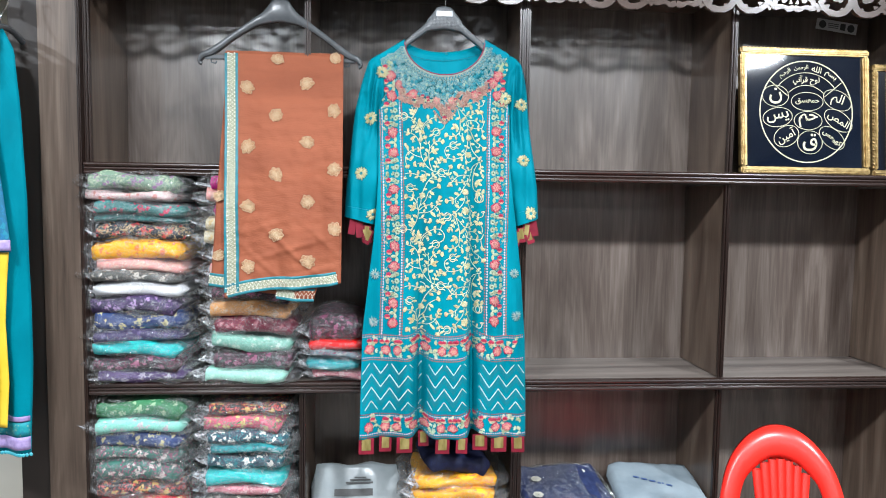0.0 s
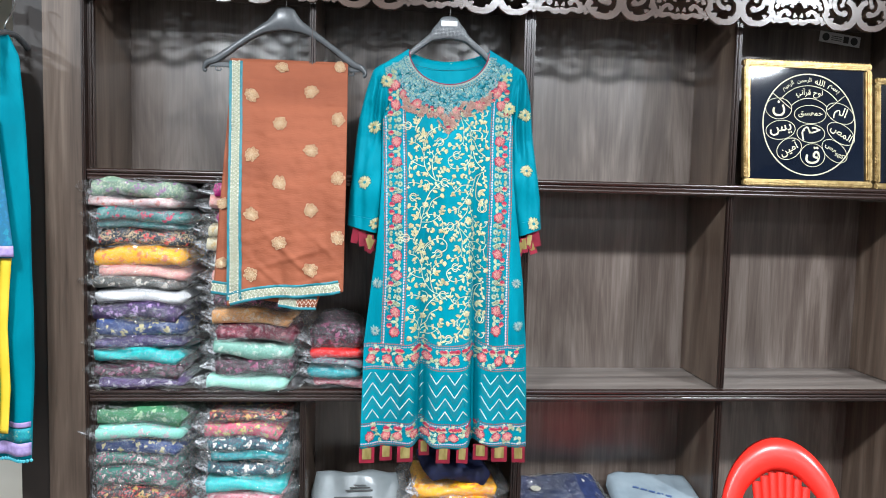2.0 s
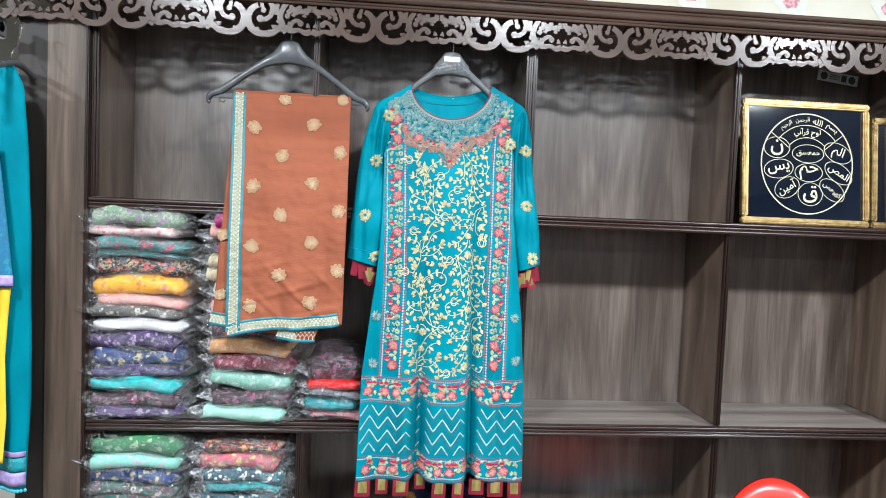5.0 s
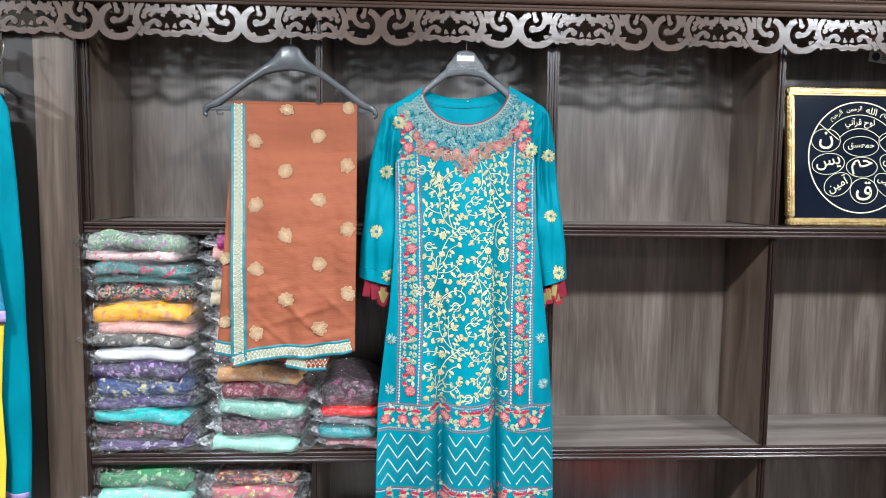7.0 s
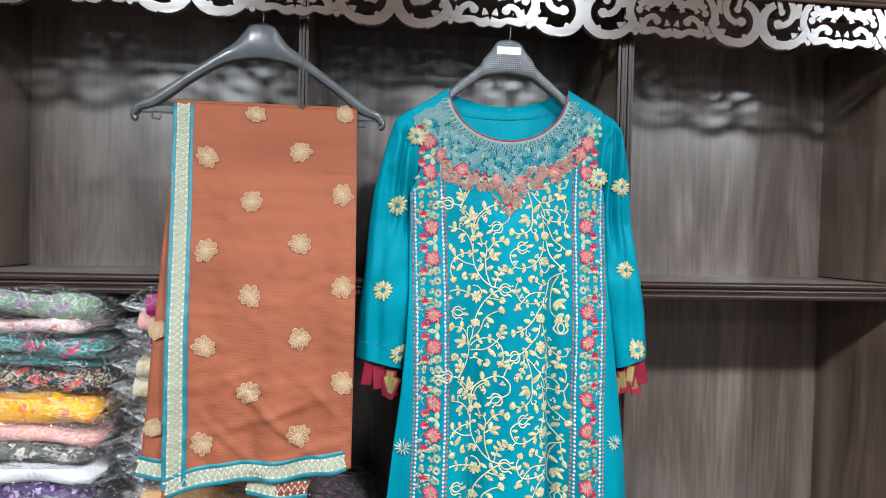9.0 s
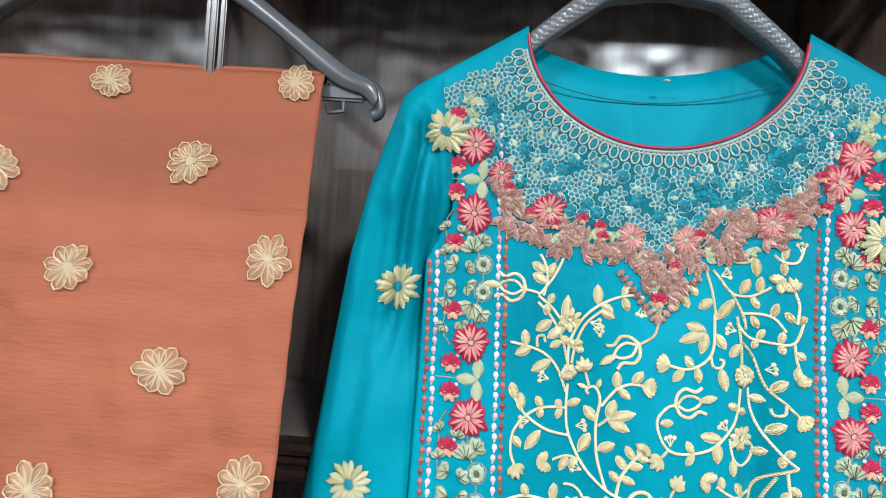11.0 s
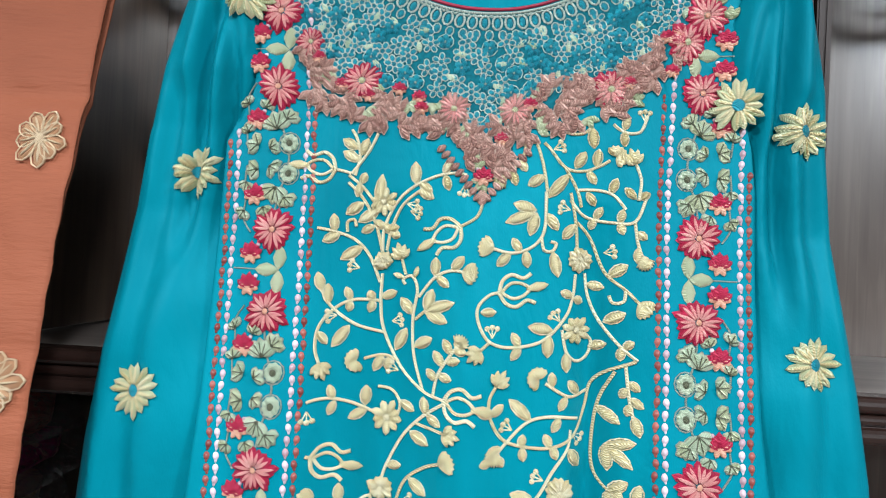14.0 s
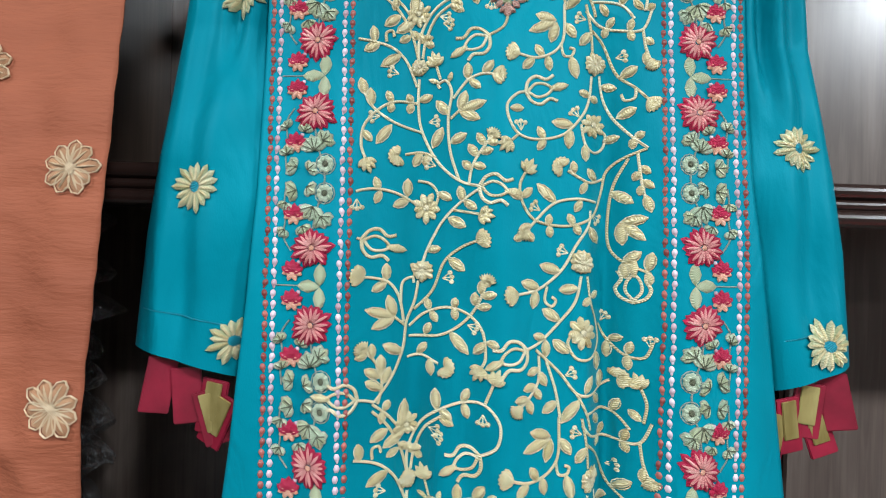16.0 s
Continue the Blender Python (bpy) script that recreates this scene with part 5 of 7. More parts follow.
        for k, (px, py, r) in enumerate(FLOWERS + STARS):
            x, z = w(px, py, off)
            if inside(x, z):
                if k < len(FLOWERS):
                    daisy(x, z, r * UNIT * 1.1, 12, CREAM, CREAM_ROPE, kurta, kurta_y, "cream_flower", "cream embroidered round flower", k, CREAM_ROPE, 0.46)
                else:
                    daisy(x, z, r * UNIT * 1.15, 9, CREAM, None, kurta, kurta_y, "cream_star_flower", "cream embroidered star flower", k, CREAM_ROPE, 0.42)


def lotus(stems, ends, x, z, t, U):
    """An open lotus bud drawn in cord, with one long leaf at its tip."""
    c, s = math.cos(t), math.sin(t)

    def p(a, b):
        return x + (a * c - b * s) * U, z + (a * s + b * c) * U

    for sg in (1, -1):
        stems.cord([p(*q) for q in spline([(0, 0), (8, 18 * sg), (24, 26 * sg), (42, 18 * sg), (56, 24 * sg)], 5)], 0.0014, 0.0016)
        stems.cord([p(*q) for q in spline([(4, 0), (20, 12 * sg), (38, 10 * sg), (52, 0)], 4)], 0.0012, 0.0014)
    ends.leaf(*p(44, 0), *p(82, 3), 0.0066, 0.0015)


vine()


# ---- borders, chevrons and scattered flowers ----
def cross_border(z_top, z_bot, count):
    mid, h = (z_top + z_bot) / 2, z_top - z_bot
    grn, mnt, dw, dm = (Stitch(kurta_y, 0.0008) for _ in range(4))
    g = random.Random(int(z_top * 1000))

    def zz(x, z):
        return z + (hem_z(x) - 0.866) * 1.0

    step = 0.075
    x = XC - 3 * step + 0.012
    for k in range(count):
        for sg in (-1, 1):
            fx = x + k * step + sg * 0.0155
            if kurta_left(mid) + 0.02 < fx < kurta_right(mid) - 0.016:
                daisy(fx, zz(fx, mid - 0.006), 0.0140, 14, PINK, ROSE, kurta, kurta_y, "pink_flower", "crimson and pink embroidered flower", g.random(), PEACH)
        for q in range(22):
            px = x + k * step + step * g.uniform(-0.5, 0.5)
            if not kurta_left(mid) + 0.012 < px < kurta_right(mid) - 0.012:
                continue
            pz = zz(px, mid + g.uniform(-0.36, 0.40) * h)
            t = g.uniform(0, 6.28)
            s = grn if q % 2 else mnt
            for d in (-0.7, 0, 0.7):
                s.leaf(px, pz, px + 0.010 * math.cos(t + d), pz + 0.010 * math.sin(t + d), 0.0048, 0.0011)
            if q % 4 == 0:
                bud(px, zz(px, mid + 0.24 * h), 0.0105, g.choice((-1, 1)))
    x = kurta_left(mid) + 0.003
    while x < kurta_right(mid) - 0.002:
        for zt, s in ((z_top, dm), (z_top - 0.006, dw), (z_bot + 0.006, dw), (z_bot, dm)):
            s.dome(x, zz(x, zt), 0.0027, 0.0020, 0.0016, 6)
        x += 0.0062
    grn.done("border_leaves", GREEN, kurta, "sage leaves of the hem border")
    mnt.done("border_leaves", MINT, kurta)
    dw.done("pearl_row", BEAD_W, kurta)
    dm.done("maroon_row", BEAD_M, kurta)


cross_border(1.146, 1.078, 8)
cross_border(0.932, 0.872, 8)


def chevrons():
    rows = Stitch(kurta_y, 0.0006)
    shade = Stitch(kurta_y, 0.0004)
    n = 9
    for r in range(5):
        zc = 1.075 - 0.036 * r
        for s, dz, rad in ((rows, 0.0, 0.0012), (shade, -0.008, 0.0007), (shade, -0.013, 0.0007), (shade, -0.018, 0.0007)):
            run = []
            for k in range(181):
                f = k / 180
                x = kurta_left(1.0) + 0.004 + (kurta_right(1.0) - kurta_left(1.0) - 0.008) * f
                ph = (f * n) % 1.0
                z = zc + dz - 0.034 * abs(2 * ph - 1) + (hem_z(x) - 0.866) * 0.8
                if 0.941 < z < 1.071:
                    run.append((x, z))
                else:
                    if len(run) > 3:
                        s.cord(run, rad, 0.0007)
                    run = []
            if len(run) > 3:
                s.cord(run, rad, 0.0007)
    rows.done("chevron_lines", IVORY, kurta, "ivory zigzag lines above the hem")
    shade.done("chevron_stitching", mottled("deep_teal_thread", (0.001, 0.10, 0.13), (0.002, 0.13, 0.16), 100), kurta)


chevrons()
for side, spots in ((-1, ((-0.2275, 1.729), (-0.2510, 1.580), (-0.2185, 1.470))), (1, ((0.189, 1.622), (0.183, 1.774), (0.211, 1.478)))):
    for x, z in spots:
        daisy(x, z, 0.0185, 15, SAGE_CREAM, CREAM, kurta, lambda a, b, s=side: sleeve_y(s, a, b), "sleeve_flower", "cream and teal flower sewn on the sleeve", x * 9, TURQ, 0.27, 0.24)
for x, z in ((-0.197, 1.851), (0.138, 1.789)):
    daisy(x, z, 0.0185, 15, SAGE_CREAM, CREAM, kurta, lambda a, b: min(kurta_y(a, b) - 0.004, sleeve_y(-1 if a < XC else 1, a, b) - 0.001), "sleeve_flower", "cream and teal flower sewn at the armhole", x * 9, TURQ, 0.27, 0.24)
PALE = thread("pale_teal_thread", (0.03, 0.30, 0.34), (0.10, 0.42, 0.45), (0.2, 0.5, 0.5))
for x, z in ((-0.212, 1.31), (-0.216, 1.18), (0.165, 1.315), (0.172, 1.20)):
    daisy(x, z, 0.016, 12, PALE, IVORY, kurta, kurta_y, "side_flower", "pale teal flower sewn on the side", x, TURQ, 0.22)


# ---- the scarf ----
scarf = thing("scarf", (-0.455, 1.79, 1.25), "folded rust chiffon scarf with cream flowers, hung over a hanger", "scarf")


def scarf_y(x, z):
    d = x + 0.455
    base = lerp_at(((1.24, 1.744), (1.42, 1.757), (1.82, 1.805), (1.884, 1.811), (1.90, 1.818)), z)
    a = min(max((1.86 - z) / 0.6, 0.0), 1.0)
    f = 0.010 * a * math.sin(34 * d + 1.2 + 2 * z) + 0.006 * a * math.sin(71 * d - 3 * z)
    low = bell(z - 1.36, 0.08)
    f -= low * bell(d - 0.02, 0.11) * (0.006 * max(0.0, math.sin(62 * (d * 0.9 + (z - 1.3)) + 2.0)) ** 5 + 0.005 * max(0.0, math.sin(80 * (d * 0.3 - (z - 1.3)) + 1.0)) ** 6)
    f += 0.0055 * noise.noise((x * 18, z * 9, 5.0)) + 0.0022 * noise.noise((x * 44, z * 60, 6.0)) + 0.0030 * bell(z - 1.775, 0.006) * min(1.0, max(0.0, d * 9))
    f += 0.004 * low * abs(noise.noise((x * 22 + z * 8, z * 14, 9.0)))
    return base + f - 0.008 * bell(d - 0.13, 0.05) * a


def scarf_left(z):
    return lerp_at(((1.25, -0.597), (1.89, -0.609)), z)


def scarf_right(z):
    return lerp_at(((1.28, -0.301), (1.55, -0.299), (1.885, -0.300)), z)


def scarf_hem(x):
    return 1.254 + (x + 0.597) / 0.29 * 0.036 + 0.004 * math.sin(22 * x)


def scarf_place(u, v):
    x0 = -0.605 + 0.302 * u
    bot = scarf_hem(x0)
    z = 1.893 + (bot - 1.893) * v
    x = scarf_left(z) + (scarf_right(z) - scarf_left(z)) * u
    return (x, scarf_y(x, z), z)


def scarf_back(u, v):
    z = 1.893 + (1.262 - 0.018 * u + 0.016 * (1 - u) - 1.893) * v
    left = lerp_at(((1.25, -0.640), (1.55, -0.624), (1.89, -0.606)), z)
    right = lerp_at(((1.25, -0.372), (1.40, -0.318), (1.89, -0.302)), z)
    x = left + (right - left) * u
    return (x, scarf_y(x, z) + 0.014 + 0.004 * math.sin(20 * x), z)


def scarf_roll(u, v):
    """The turn of the cloth over the hanger's bar, and the fold seen along its side."""
    x = -0.607 + 0.304 * u
    a = math.pi * v
    return (x, scarf_y(x, 1.893) + 0.009 - 0.009 * math.cos(a), 1.893 + 0.0045 * math.sin(a))


cloth_grid("front_layer", 80, 130, scarf_place, RUST, scarf, "rust chiffon front layer")
cloth_grid("back_layer", 50, 70, scarf_back, RUST, scarf)
cloth_grid("top_fold", 40, 6, scarf_roll, RUST, scarf)
BROCADE = thread("brocade", (0.16, 0.19, 0.13), (0.42, 0.43, 0.30), (0.60, 0.60, 0.46), 200)
TEAL_TRIM = mottled("teal_trim", (0.001, 0.10, 0.125), (0.002, 0.15, 0.185), 60, 0.5)


def brocade_band(path, surf, half=0.0108):
    """Cream brocade between two teal edges, along a path on the cloth."""
    base, edge, edge2, zig = Stitch(surf, 0.0012), Stitch(surf, 0.0014), Stitch(surf, 0.0014), Stitch(surf, 0.0022)
    n = len(path)
    L, R, Z = [], [], []
    for i, (x, z) in enumerate(path):
        a, b = path[max(i - 1, 0)], path[min(i + 1, n - 1)]
        dx, dz = b[0] - a[0], b[1] - a[1]
        d = math.hypot(dx, dz)
        nx, nz = -dz / d, dx / d
        L.append((x + nx * (half + 0.003), z + nz * (half + 0.003)))
        R.append((x - nx * (half + 0.003), z - nz * (half + 0.003)))
        row = [base.at(x + nx * half * s, z + nz * half * s, 0) for s in (1, 0.5, 0, -0.5, -1)]
        if i:
            base.f += [(prev[k + 1], prev[k], row[k], row[k + 1]) for k in range(4)]
        prev = row
        s = 0.42 if i % 2 else -0.42
        Z.append((x + nx * half * s, z + nz * half * s))
        if i % 2 == 0:
            zig.dome(x + nx * half * 0.78, z + nz * half * 0.78, 0.0022, 0.0022, 0.0008, 6)
            zig.dome(x - nx * half * 0.78, z - nz * half * 0.78, 0.0022, 0.0022, 0.0008, 6)
    edge.cord(L, 0.0034, 0.0008)
    edge2.cord(R, 0.0034, 0.0008)
    zig.cord(Z, 0.0011, 0.0009)
    base.done("brocade_band", BROCADE, scarf, "cream brocade border strip")
    for e in (edge, edge2):
        e.done("teal_edging", TEAL_TRIM, scarf, "teal edging of the border")
    zig.done("brocade_threads", IVORY, scarf)


brocade_band([(scarf_left(z) + 0.0165, z) for z in [1.890 - 0.0052 * k for k in range(121)]], scarf_y)
brocade_band([(x, scarf_hem(x) + 0.0155) for x in [-0.592 + 0.0052 * k for k in range(55)]], scarf_y)
brocade_band([(-0.642 + 0.0052 * k, 1.297 - 0.004 * k / 9) for k in range(9)], lambda x, z: scarf_y(x, z) + 0.011)
brocade_band([(-0.470 + 0.0052 * k, 1.263 - 0.0004 * k) for k in range(20)], lambda x, z: scarf_y(x, z) + 0.011)
SCARF_PALE = thread("apricot_thread", (0.36, 0.13, 0.06), (0.52, 0.26, 0.13), (0.66, 0.42, 0.24), 420)
SCARF_LINE = thread("pale_apricot_thread", (0.60, 0.38, 0.20), (0.76, 0.58, 0.37), (0.84, 0.70, 0.50), 420)
for r in range(4):
    for x, z in ((-0.549, 1.801), (-0.395, 1.815), (-0.474, 1.728), (-0.323, 1.744)):
        z0 = z - 0.1565 * r + (0.0 if r < 3 else 0.0)
        if z0 < 1.30:
            continue
        daisy(x + 0.0025 * r, z0, 0.0188, 9, SCARF_PALE, SCARF_LINE, scarf, scarf_y, "scarf_flower", "apricot embroidered flower", r + x * 7, SCARF_LINE, 0.46, 0.16, True)
for x, z in ((-0.472, 1.876), (-0.322, 1.884)):
    daisy(x, z, 0.016, 11, SCARF_PALE, SCARF_LINE, scarf, scarf_y, "scarf_flower", "apricot embroidered flower", x, SCARF_LINE, 0.46, 0.16, True)
for x, z in ((-0.618, 1.360), (-0.618, 1.515)):
    daisy(x, z, 0.016, 11, SCARF_PALE, SCARF_LINE, scarf, lambda a, b: scarf_y(a, b) + 0.011, "scarf_flower", "apricot embroidered flower", x, SCARF_LINE, 0.46, 0.16, True)


# the hanger's bar stands off, and the scarf swings out over the stack below it
HUNG_FROM = Vector((-0.183, -0.05, 1.545))
scarf_hanger.location = HUNG_FROM + 1.0135 * (Vector(scarf_hanger.location) - HUNG_FROM)
scarf_hanger.scale = (1.0135, 1.0135, 1.0135)
for ob in scarf.children_recursive:
    for v in ob.data.vertices:
        k = lerp_at(((1.30, 0.990), (1.58, 0.991), (1.75, 0.999), (1.86, 1.010), (1.90, 1.0135)), v.co.z)
        v.co = HUNG_FROM + k * (v.co - HUNG_FROM)


# ---- folded garments in clear bags ----
def film():
    m, nt, nodes, links, p = shader("clear_bag_film")
    nodes.remove(p)
    tr, gl, mx = nodes.new("ShaderNodeBsdfTransparent"), nodes.new("ShaderNodeBsdfGlossy"), nodes.new("ShaderNodeMixShader")
    tr.inputs[0].default_value = (0.97, 0.97, 0.97, 1)
    gl.inputs["Roughness"].default_value = 0.10
    lw = nodes.new("ShaderNodeLayerWeight")
    lw.inputs[0].default_value = 0.32
    mr = nodes.new("ShaderNodeMapRange")
    links.new(lw.outputs["Facing"], mr.inputs[0])
    mr.inputs[3].default_value, mr.inputs[4].default_value = 0.085, 0.40
    links.new(mr.outputs[0], mx.inputs[0])
    links.new(tr.outputs[0], mx.inputs[1])
    links.new(gl.outputs[0], mx.inputs[2])
    nz = noise_node(nt, 30, (1, 1, 2.0), 2.5, distortion=3.0)
    b = nodes.new("ShaderNodeBump")
    b.inputs["Strength"].default_value, b.inputs["Distance"].default_value = 1.0, 0.060
    links.new(nz.outputs["Fac"], b.inputs["Height"])
    links.new(b.outputs[0], gl.inputs["Normal"])
    # crease marks of the crumpled foil and its highlights, painted in diffuse white
    crease_shine = noise_node(nt, 30, (1, 1, 1.5), 3, distortion=2.2)
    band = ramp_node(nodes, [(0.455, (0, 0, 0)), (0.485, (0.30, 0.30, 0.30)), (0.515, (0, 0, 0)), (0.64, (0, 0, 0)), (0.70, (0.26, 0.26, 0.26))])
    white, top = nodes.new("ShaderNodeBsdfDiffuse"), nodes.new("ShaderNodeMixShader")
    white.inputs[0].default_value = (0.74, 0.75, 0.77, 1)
    links.new(crease_shine.outputs["Fac"], band.inputs[0])
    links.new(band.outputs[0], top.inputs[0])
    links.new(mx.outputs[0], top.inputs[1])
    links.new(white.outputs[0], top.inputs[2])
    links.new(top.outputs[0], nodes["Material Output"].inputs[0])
    return m


FILM = film()
PRINTS = {}


def printed(key, base, motif, leaf, scale=42):
    """Printed cloth: scattered blossoms and sprigs over a ground colour."""
    if key in PRINTS:
        return PRINTS[key]
    m, nt, nodes, links, p = shader("printed_cloth_" + key)
    tc = nodes.new("ShaderNodeTexCoord")
    warp = noise_node(nt, 75, (1, 1, 1), 4)
    ad = nodes.new("ShaderNodeVectorMath")
    ad.operation = "MULTIPLY_ADD"
    links.new(warp.outputs["Color"], ad.inputs[0])
    ad.inputs[1].default_value = (0.045, 0.045, 0.045)
    links.new(tc.outputs["Object"], ad.inputs[2])
    base, motif, leaf = (tuple(max(0.0, min(0.9, 0.98 * (v + 0.30 * (v - sum(c) / 3)))) for v in c) for c in (base, motif, leaf))
    col = None
    for k, (c, sc, cut) in enumerate(((leaf, scale * 2.1, 0.36), (motif, scale, 0.30), (leaf, scale * 2.7, 0.24))):
        v = nodes.new("ShaderNodeTexVoronoi")
        v.inputs["Scale"].default_value = sc
        links.new(ad.outputs[0], v.inputs["Vector"])
        lt = nodes.new("ShaderNodeMath")
        lt.operation = "LESS_THAN"
        lt.inputs[1].default_value = cut
        links.new(v.outputs["Distance"], lt.inputs[0])
        mx = nodes.new("ShaderNodeMix")
        mx.data_type = "RGBA"
        links.new(lt.outputs[0], mx.inputs[0])
        if col is None:
            mx.inputs[6].default_value = (*base, 1)
        else:
            links.new(col, mx.inputs[6])
        mx.inputs[7].default_value = (*c, 1)
        col = mx.outputs[2]
    links.new(col, p.inputs["Base Color"])
    p.inputs["Roughness"].default_value = 0.7
    f = noise_node(nt, 300, (1, 1, 1), 3)
    bump_in(nt, f.outputs["Fac"], p, 0.2, 0.001)
    PRINTS[key] = m
    return m


COLOURS = {
    "sage": ((0.14, 0.20, 0.15), (0.22, 0.13, 0.22), (0.36, 0.40, 0.30)), "blush": ((0.52, 0.38, 0.38), (0.45, 0.20, 0.18), (0.55, 0.52, 0.48)),
    "pine": ((0.03, 0.10, 0.10), (0.36, 0.05, 0.09), (0.10, 0.22, 0.20)), "deep": ((0.02, 0.08, 0.08), (0.03, 0.14, 0.13), (0.02, 0.06, 0.06)),
    "ink": ((0.008, 0.012, 0.018), (0.36, 0.06, 0.06), (0.35, 0.26, 0.16)), "yellow": ((0.72, 0.36, 0.015), (0.62, 0.20, 0.10), (0.66, 0.42, 0.10)),
    "pink": ((0.62, 0.32, 0.30), (0.66, 0.42, 0.36), (0.60, 0.46, 0.40)), "mono": ((0.06, 0.06, 0.055), (0.45, 0.42, 0.38), (0.12, 0.11, 0.10)),
    "white": ((0.62, 0.62, 0.62), (0.66, 0.65, 0.66), (0.56, 0.56, 0.58)), "plum": ((0.035, 0.024, 0.06), (0.34, 0.24, 0.40), (0.10, 0.06, 0.14)),
    "navy": ((0.02, 0.035, 0.10), (0.40, 0.36, 0.22), (0.05, 0.07, 0.16)), "violet": ((0.04, 0.03, 0.075), (0.10, 0.08, 0.16), (0.05, 0.04, 0.09)),
    "aqua": ((0.008, 0.34, 0.34), (0.05, 0.42, 0.40), (0.02, 0.28, 0.30)), "wine": ((0.018, 0.010, 0.014), (0.22, 0.08, 0.13), (0.08, 0.02, 0.04)),
    "lilac": ((0.10, 0.07, 0.15), (0.40, 0.36, 0.44), (0.05, 0.03, 0.08)), "magenta": ((0.40, 0.05, 0.18), (0.60, 0.30, 0.36), (0.14, 0.06, 0.10)),
    "cream": ((0.60, 0.54, 0.40), (0.55, 0.42, 0.24), (0.62, 0.58, 0.48)), "apricot": ((0.62, 0.34, 0.17), (0.66, 0.50, 0.36), (0.60, 0.42, 0.28)),
    "maroon": ((0.12, 0.010, 0.028), (0.30, 0.12, 0.14), (0.08, 0.01, 0.02)), "mint": ((0.30, 0.50, 0.42), (0.38, 0.56, 0.48), (0.26, 0.46, 0.40)),
    "seafoam": ((0.20, 0.36, 0.30), (0.40, 0.50, 0.44), (0.16, 0.30, 0.25)), "red": ((0.55, 0.012, 0.03), (0.62, 0.03, 0.05), (0.50, 0.02, 0.03)),
    "leaf": ((0.035, 0.13, 0.06), (0.26, 0.36, 0.24), (0.06, 0.18, 0.10)), "jade": ((0.24, 0.50, 0.42), (0.46, 0.40, 0.42), (0.28, 0.52, 0.46)),
    "forest": ((0.03, 0.10, 0.08), (0.46, 0.40, 0.38), (0.20, 0.06, 0.10)), "gilt": ((0.02, 0.02, 0.02), (0.42, 0.30, 0.14), (0.40, 0.08, 0.08)),
    "stripe": ((0.46, 0.06, 0.08), (0.48, 0.40, 0.28), (0.30, 0.24, 0.12)), "multi": ((0.45, 0.12, 0.16), (0.46, 0.40, 0.20), (0.08, 0.16, 0.10)),
    "teal": ((0.01, 0.20, 0.22), (0.08, 0.32, 0.32), (0.01, 0.12, 0.14)), "snow": ((0.02, 0.04, 0.06), (0.66, 0.64, 0.60), (0.03, 0.16, 0.18)),
    "rose": ((0.48, 0.24, 0.26), (0.58, 0.42, 0.42), (0.36, 0.10, 0.14)), "slate": ((0.16, 0.20, 0.22), (0.36, 0.36, 0.36), (0.24, 0.08, 0.12)),
}
SAID = {"sage": "sage green", "blush": "pale blush", "pine": "dark green and crimson", "deep": "dark teal", "ink": "black and red", "yellow": "bright yellow", "pink": "soft pink",
        "mono": "black and white", "white": "plain white", "plum": "dark purple", "navy": "navy blue", "violet": "dark violet", "aqua": "bright turquoise", "wine": "black and wine red",
        "lilac": "purple and white", "magenta": "magenta", "cream": "cream", "apricot": "apricot", "maroon": "maroon", "mint": "pale mint", "seafoam": "seafoam green", "red": "scarlet",
        "leaf": "leaf green", "jade": "jade green", "forest": "forest green", "gilt": "black and gold", "stripe": "red and cream", "multi": "many-coloured", "teal": "teal",
        "snow": "black and white", "rose": "dusty rose", "slate": "slate grey"}


def slab(w, d, h, tail, g, puff=1.0, n=22, m=16):
    """A soft folded packet; tail is how far its ends pinch together."""
    bm = bmesh.new()
    rings = []
    ph = g.uniform(0, 6)
    for i in range(n + 1):
        f = i / n
        x = -w / 2 + w * f
        e = min(f, 1 - f) * w
        k = 1.0 if tail <= 0 else min(1.0, (e / tail) ** 0.6)
        k = max(k, 0.03)
        ring = []
        for j in range(m):
            a = j * math.tau / m
            c, s = math.cos(a), math.sin(a)
            y = d / 2 * math.copysign(abs(c) ** 0.35, c) * (0.62 + 0.38 * k if tail > 0 else 1)
            z = h / 2 * math.copysign(abs(s) ** 0.42, s) * k * puff
            z += min(h, 0.05) * (0.20 * noise.noise((x * 13 + ph, y * 14, s * 1.5)) + 0.12 * noise.noise((x * 45 + ph, y * 30, s * 2)) + 0.10 * math.sin(26 * x + ph) - 0.30 * (x / w) ** 2)
            y += 0.010 * noise.noise((x * 16, ph, s * 1.5)) * abs(c)
            ring.append(bm.verts.new((x, y, z)))
        rings.append(ring)
    for a, b in zip(rings, rings[1:]):
        for j in range(m):
            bm.faces.new((a[j], a[(j + 1) % m], b[(j + 1) % m], b[j]))
    bm.faces.new(rings[0][::-1])
    bm.faces.new(rings[-1])
    bmesh.ops.recalc_face_normals(bm, faces=bm.faces)
    return bm


